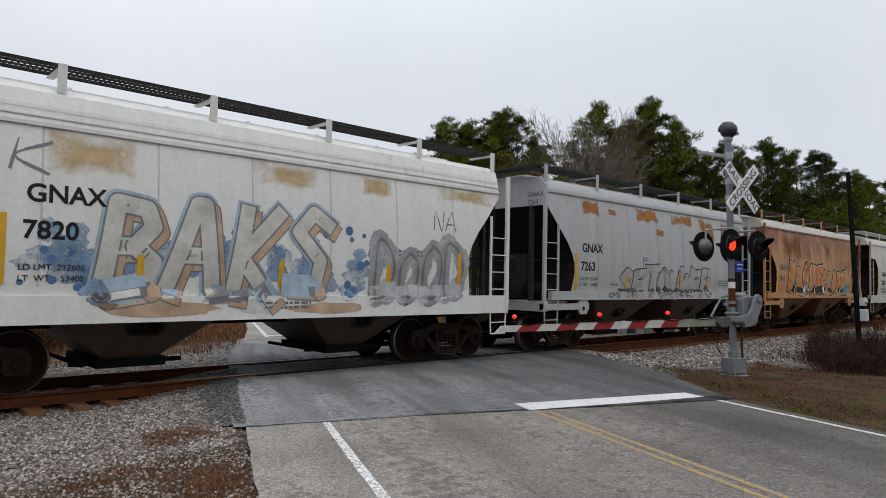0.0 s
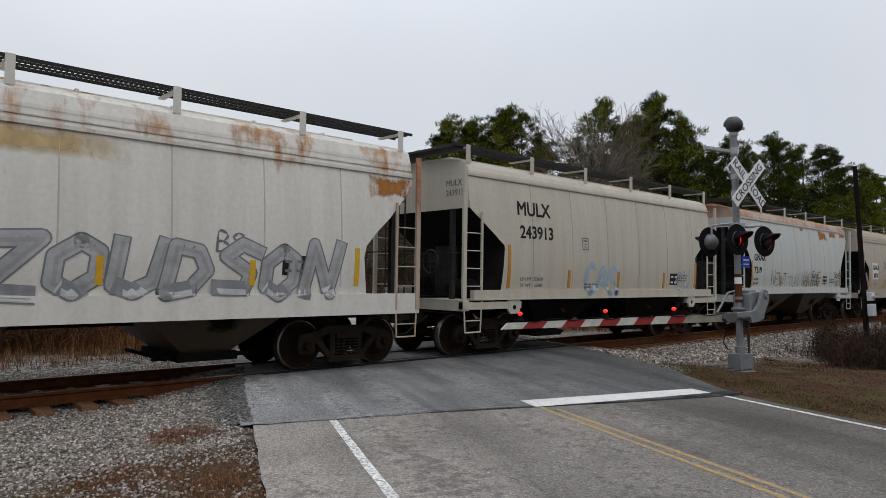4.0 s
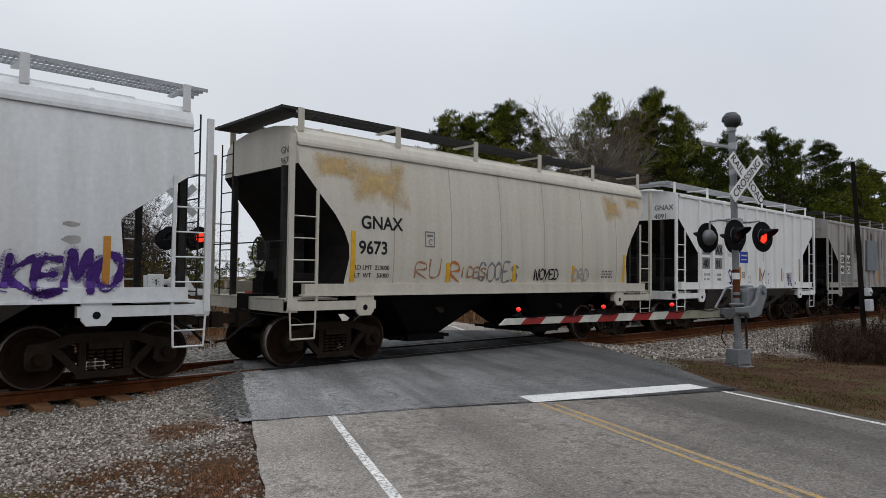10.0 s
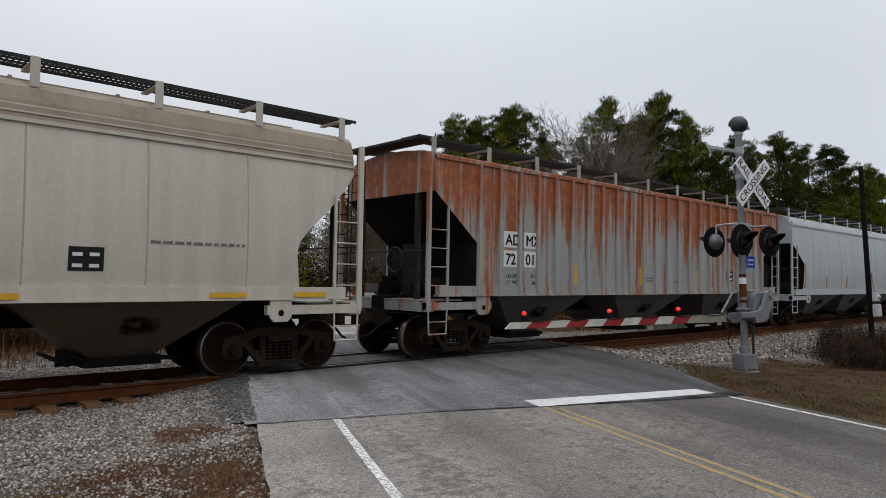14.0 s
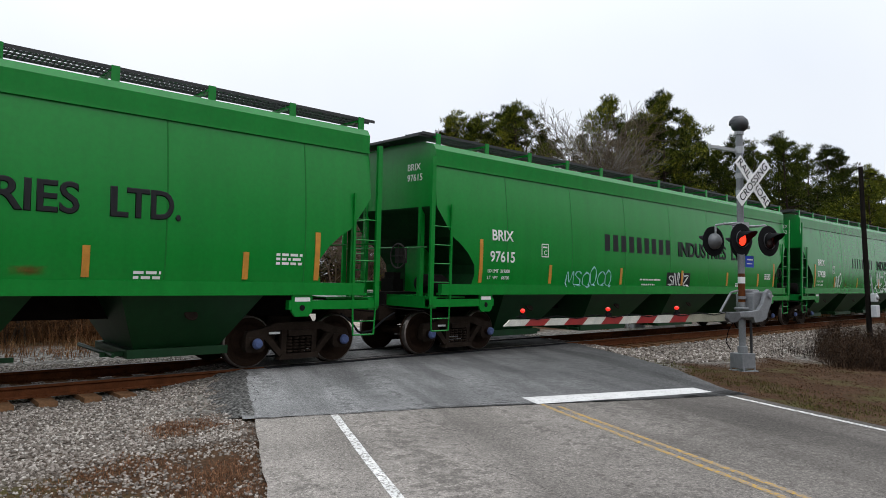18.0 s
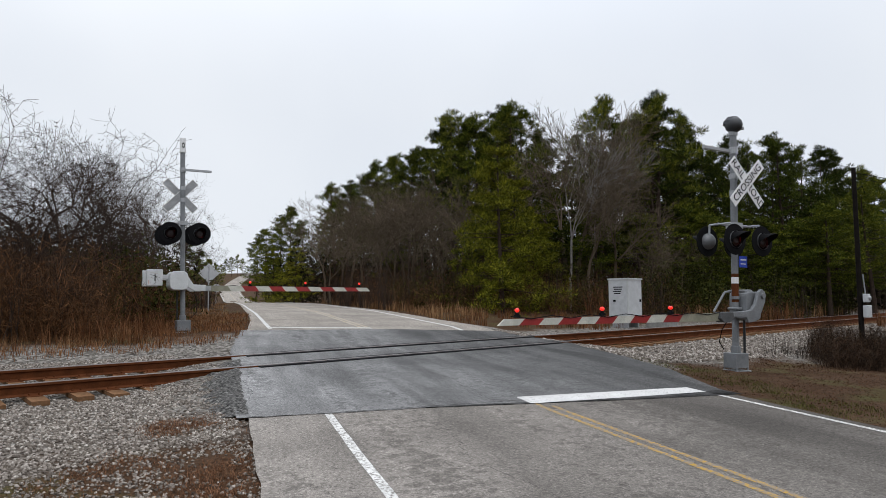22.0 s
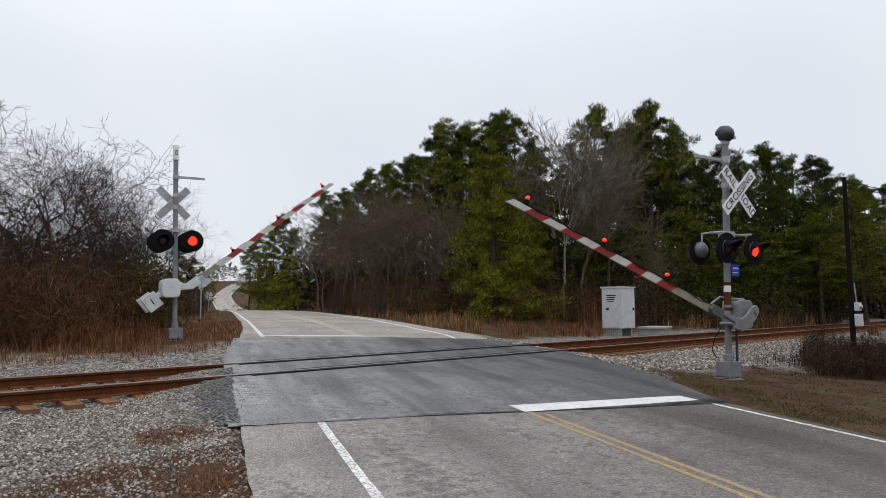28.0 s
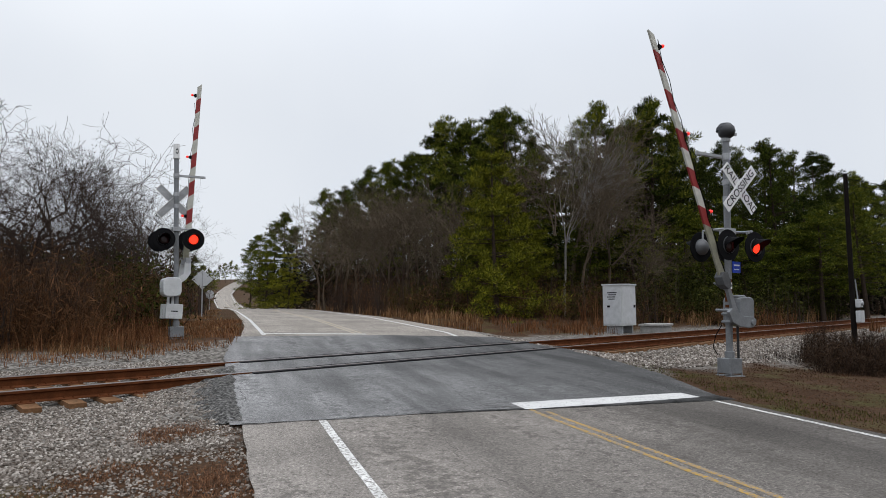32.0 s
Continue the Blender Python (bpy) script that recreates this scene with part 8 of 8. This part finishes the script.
def stalks(v, f, x, y, z, rng, high, lean, wide, count):
    for _ in range(count):
        a = rng.uniform(0, 2 * math.pi)
        bx, by = x + rng.gauss(0, 0.10), y + rng.gauss(0, 0.10)
        h = high * rng.uniform(0.5, 1.15)
        dx, dy = math.cos(a) * lean * h * rng.random(), math.sin(a) * lean * h * rng.random()
        sx, sy = -math.sin(a) * wide, math.cos(a) * wide
        k = len(v)
        v += [(bx - sx, by - sy, z - 0.03), (bx + sx, by + sy, z - 0.03), (bx + dx * 0.45 + sx * 0.7, by + dy * 0.45 + sy * 0.7, z + h * 0.6), (bx + dx * 0.45 - sx * 0.7, by + dy * 0.45 - sy * 0.7, z + h * 0.6), (bx + dx, by + dy, z + h)]
        f += [(k, k + 1, k + 2, k + 3), (k + 3, k + 2, k + 4)]


def scattered(name, mat, label, category, spots, seed):
    """spots: (px range, distance range, number, height range, stalks, half width, lean)."""
    rng = random.Random(seed)
    v, f = [], []
    for (p0, p1), (d0, d1), number, (h0, h1), count, wide, lean in spots:
        for _ in range(number):
            x, y = from_eye(rng.uniform(p0, p1), rng.uniform(d0, d1))
            q = Vector((x, y))
            s, n = q.dot(AHEAD), q.dot(ASIDE) - lerp(q.dot(AHEAD), ROAD_SHIFT)
            if lerp(s, LEFT_EDGE) - 0.25 < n < lerp(s, RIGHT_EDGE) + 0.25 or abs(y - 0.75) < 2.3:
                continue
            if noise.noise(Vector((x * 0.5, y * 0.5, seed))) < -0.12:
                continue
            stalks(v, f, x, y, land_z(x, y), rng, rng.uniform(h0, h1), lean, wide, count)
    return stuff(name, v, f, mat, label, category)


scattered("thicket_stems", M["bark_dark"], "dense dark leafless thicket stems along the wood", "brush",
          [((-260, 175), (18.5, 38), 2100, (1.0, 3.6), 5, 0.010, 0.6), ((175, 300), (25, 42), 800, (1.0, 3.4), 5, 0.010, 0.6), ((560, 1180), (38, 56), 1700, (1.2, 4.2), 5, 0.016, 0.5), ((1180, 1600), (40, 56), 500, (1.0, 3.0), 5, 0.014, 0.5), ((280, 372), (40, 100), 500, (1.0, 3.0), 5, 0.02, 0.5)], 3)
def bushes(name, mat, label, spots, seed, size=0.10, thin=0):
    """Rounded masses of small loose leaves and stems; spots: (px range, distance range, number, height range, leaves)."""
    rng = random.Random(seed)
    v, f = [], []
    for (p0, p1), (d0, d1), number, (h0, h1), leaves in spots:
        for _ in range(number):
            x, y = from_eye(rng.uniform(p0, p1), rng.uniform(d0, d1))
            if not off_road(x, y, 0.6) or abs(y - 0.75) < 3.2:
                continue
            h = rng.uniform(h0, h1)
            at, wide = Vector((x, y, land_z(x, y) + h * 0.45)), h * rng.uniform(0.4, 0.7)
            for _ in range(leaves):
                u = unit(rng)
                q = at + Vector((u.x * wide, u.y * wide, u.z * h * 0.55)) * rng.uniform(0.3, 1.08)
                d, e = (unit(rng) + Vector((0, 0, 0.5 * thin))) * size * rng.uniform(0.6, 1.5) * (1 + 1.2 * thin), unit(rng) * size * rng.uniform(0.4, 1.0) * (1 - 0.75 * thin)
                k = len(v)
                v += [tuple(q - d), tuple(q + e), tuple(q + d)]
                f.append((k, k + 1, k + 2))
    return stuff(name, v, f, mat, label, "brush")


def off_road(x, y, margin=0.05):
    q = Vector((x, y))
    s = q.dot(AHEAD)
    n = q.dot(ASIDE) - lerp(s, ROAD_SHIFT)
    return n < lerp(s, LEFT_EDGE) - margin or n > lerp(s, RIGHT_EDGE) + margin


bushes("brown_brush", M["dry_leaf"], "brown leafy brush at the foot of the wood",
       [((-260, 175), (18.5, 32), 480, (0.7, 2.9), 300), ((175, 300), (25, 40), 200, (0.8, 2.8), 330), ((560, 1180), (35, 54), 560, (0.8, 3.2), 130), ((1180, 1600), (38, 54), 140, (0.6, 1.8), 130), ((300, 372), (45, 100), 130, (0.8, 2.4), 160), ((560, 1180), (48, 64), 260, (2.5, 6.0), 150)], 4, 0.07, 1)
# filler behind the trees: near-black leaves stand in for the wood's inner shade
bushes("far_woods", M["far_leaf"], "added leaf masses, coloured dark as wood shade, closing gaps between trees",
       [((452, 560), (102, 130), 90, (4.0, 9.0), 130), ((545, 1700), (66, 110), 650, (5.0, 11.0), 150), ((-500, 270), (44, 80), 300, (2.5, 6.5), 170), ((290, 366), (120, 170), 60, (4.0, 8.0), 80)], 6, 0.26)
bushes("dark_bramble", M["bramble_twigs"], "dark brown bramble thicket beside the pole",
       [((1435, 1640), (18, 30), 95, (0.4, 1.05), 330)], 14, 0.05, 1)
bushes("evergreen_brush", M["evergreen"], "dull green evergreen brush in the thicket",
       [((60, 300), (24, 34), 60, (1.0, 3.4), 300), ((700, 1160), (38, 50), 90, (0.8, 2.8), 240), ((1130, 1640), (40, 58), 330, (1.2, 4.5), 240)], 5)
scattered("dry_grass", M["dry_grass"], "tall dry tan grass along the verges", "grass",
          [((-240, 300), (17.0, 22), 500, (0.06, 0.26), 8, 0.005, 1.2), ((560, 860), (28, 60), 900, (0.25, 0.7), 9, 0.012, 0.5), ((300, 400), (22, 70), 700, (0.06, 0.22), 9, 0.010, 0.9), ((1180, 1568), (38, 50), 300, (0.4, 1.1), 10, 0.012, 0.5)], 6)
scattered("rust_grass", M["rust_grass"], "rust-brown broomsedge tufts", "grass",
          [((-200, 300), (17.5, 23), 260, (0.25, 0.95), 14, 0.006, 0.7), ((1330, 1560), (36, 44), 130, (0.5, 1.3), 16, 0.012, 0.5), ((800, 1100), (28, 36), 160, (0.2, 0.6), 12, 0.01, 0.6), ((1040, 1110), (36, 39), 10, (1.0, 2.2), 16, 0.02, 0.5)], 7)


def patchy(name, mat, label, number, region, high, count, wide, seed, keep, lean=1.0):
    rng = random.Random(seed)
    v, f = [], []
    for _ in range(number):
        x, y = rng.uniform(*region[0]), rng.uniform(*region[1])
        if not keep(x, y):
            continue
        stalks(v, f, x, y, land_z(x, y), rng, rng.uniform(*high), lean, wide, count)
    return stuff(name, v, f, mat, label, "grass")


def tuft_field(x, y, scale, seed):
    return noise.noise(Vector((x * scale, y * scale, seed))) + 0.5 * noise.noise(Vector((x * scale * 2.7, y * scale * 2.7, seed + 5)))


def GRASSY(x, y):
    """Dead grass lies in ragged patches on the gravel shoulder near the road."""
    along, across = (x - 3.0) * 0.88 + (y + 3.6) * 0.47, (y + 3.6) * 0.88 - (x - 3.0) * 0.47
    patch = math.exp(-(along / 1.15) ** 2 - (across / 0.42) ** 2) + 0.9 * math.exp(-((x - 2.6) / 0.75) ** 2 - ((y + 5.7) / 0.8) ** 2) + 0.5 * math.exp(-((x - 0.9) / 1.6) ** 2 - ((y + 6.6) / 1.2) ** 2)
    return tuft_field(x, y, 1.1, 2) * 0.8 + 0.5 * noise.noise(Vector((x * 4.5, y * 4.5, 3))) + 0.85 * patch > 0.62


patchy("flattened_grass", M["dead_grass"], "flattened rust-brown dead grass on the gravel", 26000, ((-3.5, 4.7), (-10.6, -2.1)), (0.010, 0.038), 11, 0.0030, 8,
       lambda x, y: off_road(x, y, -0.06) and GRASSY(x, y), 3.4)
patchy("verge_litter", M["litter"], "brown leaf litter and dead grass on the verge", 9000, ((8.5, 34), (-13, -2.6)), (0.004, 0.018), 8, 0.009, 9,
       lambda x, y: off_road(x, y, 0.12) and x * 0.9063 - y * 0.4226 > 11.5 and tuft_field(x, y, 0.4, 6) > -0.35 + 0.7 * step(-4.6, -3.2, y), 6.0)
patchy("verge_green", M["green_grass"], "sparse green grass along the road edge", 4500, ((9, 20), (-9.5, -2.8)), (0.012, 0.045), 10, 0.005, 10,
       lambda x, y: off_road(x, y, 0.05) and 11.6 < x * 0.9063 - y * 0.4226 < 13.7 and tuft_field(x, y, 0.8, 9) > -0.05, 1.6)
patchy("roadside_brush", M["bramble"], "dark leafless bramble by the pole", 1700, ((18.5, 36), (-12, -3.6)), (0.25, 0.95), 9, 0.005, 12,
       lambda x, y: off_road(x, y, 0.8) and tuft_field(x, y, 0.3, 3) > -0.3, 0.7)
patchy("far_verge_grass", M["rust_grass"], "short brown grass beyond the track", 7000, ((-14, 14), (4.0, 16)), (0.04, 0.2), 8, 0.007, 13,
       lambda x, y: off_road(x, y, 0.1) and tuft_field(x, y, 0.4, 1) > -0.3, 1.0)


def stones(name, label, number, region, size, seed, keep):
    rng = random.Random(seed)
    base = [(1, 0, 0), (-1, 0, 0), (0, 1, 0), (0, -1, 0), (0, 0, 1), (0, 0, -1)]
    tri = [(0, 2, 4), (2, 1, 4), (1, 3, 4), (3, 0, 4), (2, 0, 5), (1, 2, 5), (3, 1, 5), (0, 3, 5)]
    v, f = [], []
    for _ in range(number):
        x, y = rng.uniform(*region[0]), rng.uniform(*region[1])
        if not keep(x, y):
            continue
        r = size * rng.uniform(0.6, 1.35)
        turn = Euler((rng.uniform(0, 6), rng.uniform(0, 6), rng.uniform(0, 6))).to_matrix()
        k, z = len(v), land_z(x, y) + r * 0.25
        for p_ in base:
            q = turn @ (Vector(p_) * r * rng.uniform(0.6, 1.15))
            v.append((x + q.x, y + q.y, z + q.z * 0.8))
        f += [tuple(k + i for i in t_) for t_ in tri]
    return stuff(name, v, f, M["stone"], label, "gravel")


def off_apron(x, y):
    q = Vector((x, y))
    s, n = q.dot(AHEAD), q.dot(ASIDE)
    return not (-1.7 < s < 3.2 and n > 4.15 + 0.3 * tuft_field(x, y, 1.5, 8)) or random.random() < 0.35


def between_rails(x, y):
    return off_road(x, y, 0.1) and not (abs(y) < 0.09 or abs(y - 1.5) < 0.09)


stones("ballast", "angular grey ballast stones beside the track", 60000, ((-5.0, 5.6), (-4.6, 3.6)), 0.022, 31, lambda x, y: between_rails(x, y) and off_apron(x, y) and (abs(y - 0.75) > 1.25 or random.random() < 0.45) and not (GRASSY(x, y) and y < -2.3 and random.random() < 0.8))
stones("ballast", "angular grey ballast stones beside the track", 34000, ((-3.6, 4.6), (-9.8, -4.0)), 0.018, 32, lambda x, y: off_road(x, y, -0.05) and off_apron(x, y) and (not GRASSY(x, y) or random.random() < 0.35) and tuft_field(x, y, 1.3, 12) > -0.5 and random.random() < step(-9.9, -8.6, y) * step(-3.7, -2.2, x))
stones("ballast", "angular grey ballast stones beside the track", 26000, ((13.0, 40), (-3.9, 3.6)), 0.042, 33, lambda x, y: between_rails(x, y))


def vines(number, seed):
    """Dark leaves hanging in the crown of the thicket beside the track."""
    rng = random.Random(seed)
    v, f = [], []
    for _ in range(number):
        x, y = from_eye(rng.uniform(60, 185), rng.uniform(22.5, 25))
        at = Vector((x, y, rng.uniform(4.2, 6.2)))
        for _ in range(rng.randint(8, 26)):
            q = at + Vector((rng.gauss(0, 0.16), rng.gauss(0, 0.16), rng.gauss(-0.1, 0.22)))
            d, e = unit(rng) * 0.030, unit(rng) * 0.022
            k = len(v)
            v += [tuple(q - d), tuple(q + e), tuple(q + d), tuple(q - e)]
            f.append((k, k + 1, k + 2, k + 3))
    return stuff("vine_leaves", v, f, M["far_leaf"], "dark vine leaves hanging in the bare thicket", "vines")


vines(34, 15)

# ---- movement ----
TILT = math.degrees(math.atan(BANK))
NEAR_GATE = [(0, 0), (25.6, 0), (26.2, 1), (27.0, 9.5), (27.5, 15.5), (28.0, 22), (28.7, 29.5), (29.3, 37), (30.0, 44), (30.6, 50.5), (31.3, 59), (32.0, 70)]
FAR_GATE = [(0, 0), (25.6, 0), (26.1, 3), (26.8, 15.5), (27.5, 29), (28.0, 38), (28.7, 51), (29.3, 59.5), (30.0, 69.5), (30.6, 77), (31.3, 84), (32.0, 87)]
LIT = [("a", 0.0, 0.3), ("b", 0.3, 1.1), ("a", 1.1, 1.7), ("b", 1.7, 2.5), ("a", 2.5, 3.3), ("b", 3.3, 4.0), ("a", 4.0, 4.7), ("b", 6.6, 7.1), ("a", 7.1, 7.7), ("b", 7.7, 8.5), ("a", 8.5, 9.3), ("b", 9.3, 10.1),
       ("a", 10.1, 10.7), ("b", 10.7, 11.5), ("a", 11.5, 12.3), ("b", 12.3, 12.8), ("b", 14.2, 14.6), ("a", 14.6, 15.3), ("b", 15.3, 16.0), ("a", 16.0, 16.8), ("b", 16.8, 17.7), ("a", 17.7, 18.3), ("b", 18.3, 19.1), ("a", 19.1, 19.9), ("b", 19.9, 20.6),
       ("a", 22.5, 22.9), ("b", 22.9, 23.65), ("a", 23.65, 24.35), ("b", 24.35, 25.05), ("a", 25.05, 25.75), ("b", 25.75, 26.45), ("a", 26.45, 27.15), ("b", 27.15, 28.25), ("a", 28.25, 28.85), ("b", 28.85, 29.5),
       ("b", 30.95, 31.25), ("a", 31.25, 31.8), ("b", 31.8, 32.0)]


def lamp_turns(which):
    """The lamp unit turns its lit face to the front while it flashes, and its dark face between flashes."""
    rows, angle = [(0.0, 0.0 if which == "a" else 180.0)], 0.0
    state = rows[0][1]
    spans = [(a, b) for w_, a, b in LIT if w_ == which]
    for a, b in spans:
        for t, goal in ((a, 0.0), (b, 180.0)):
            if goal == state or t <= 0.01 or t >= 31.95:
                continue
            for k in range(1, 4):
                rows.append((t - 0.0667 + 0.0334 * k, state + (goal - state) * k / 3))
            rows.insert(len(rows) - 3, (t - 0.0667, state))
            state = goal
    rows.append((32.0, state))
    return rows


def motions():
    for start, car in TRAIN:
        walk(car, [(t, pose(start + SPEED * t, 0.75, 0.0375, TILT)) for t in (0, 8, 16, 24, 32)])
    for arm, z, swing, turns in ((ARMS[0], 1.42, -2, NEAR_GATE), (ARMS[1], 1.60, 0, FAR_GATE)):
        walk(arm, [(t, pose(0, -0.30, z, 0, 0, swing) @ pose(0, 0, 0, 0, a - 1.3)) for t, a in turns])
    for which in ("a", "b"):
        rows = [(t, pose(0, 0, 0, 0, 0, a)) for t, a in lamp_turns(which)]
        for lens in LENSES[which]:
            walk(lens, rows)
    # the wheels roll: both axles of a truck turn alike, so the trucks share these keys
    spin = SPEED / WHEEL_R
    for wheels, x in ((FRONT_WHEELS, -0.89), (REAR_WHEELS, 0.89)):
        walk(wheels[0], [(i / 30, pose(x, 0, WHEEL_R) @ Matrix.Rotation(spin * i / 30, 4, "Y")) for i in range(961)])
        keys = wheels[0].animation_data
        for other in wheels[1:]:
            other.rotation_mode = "QUATERNION"
            other.animation_data_create()
            other.animation_data.action = keys.action
            other.animation_data.action_slot = keys.action_slot


motions()
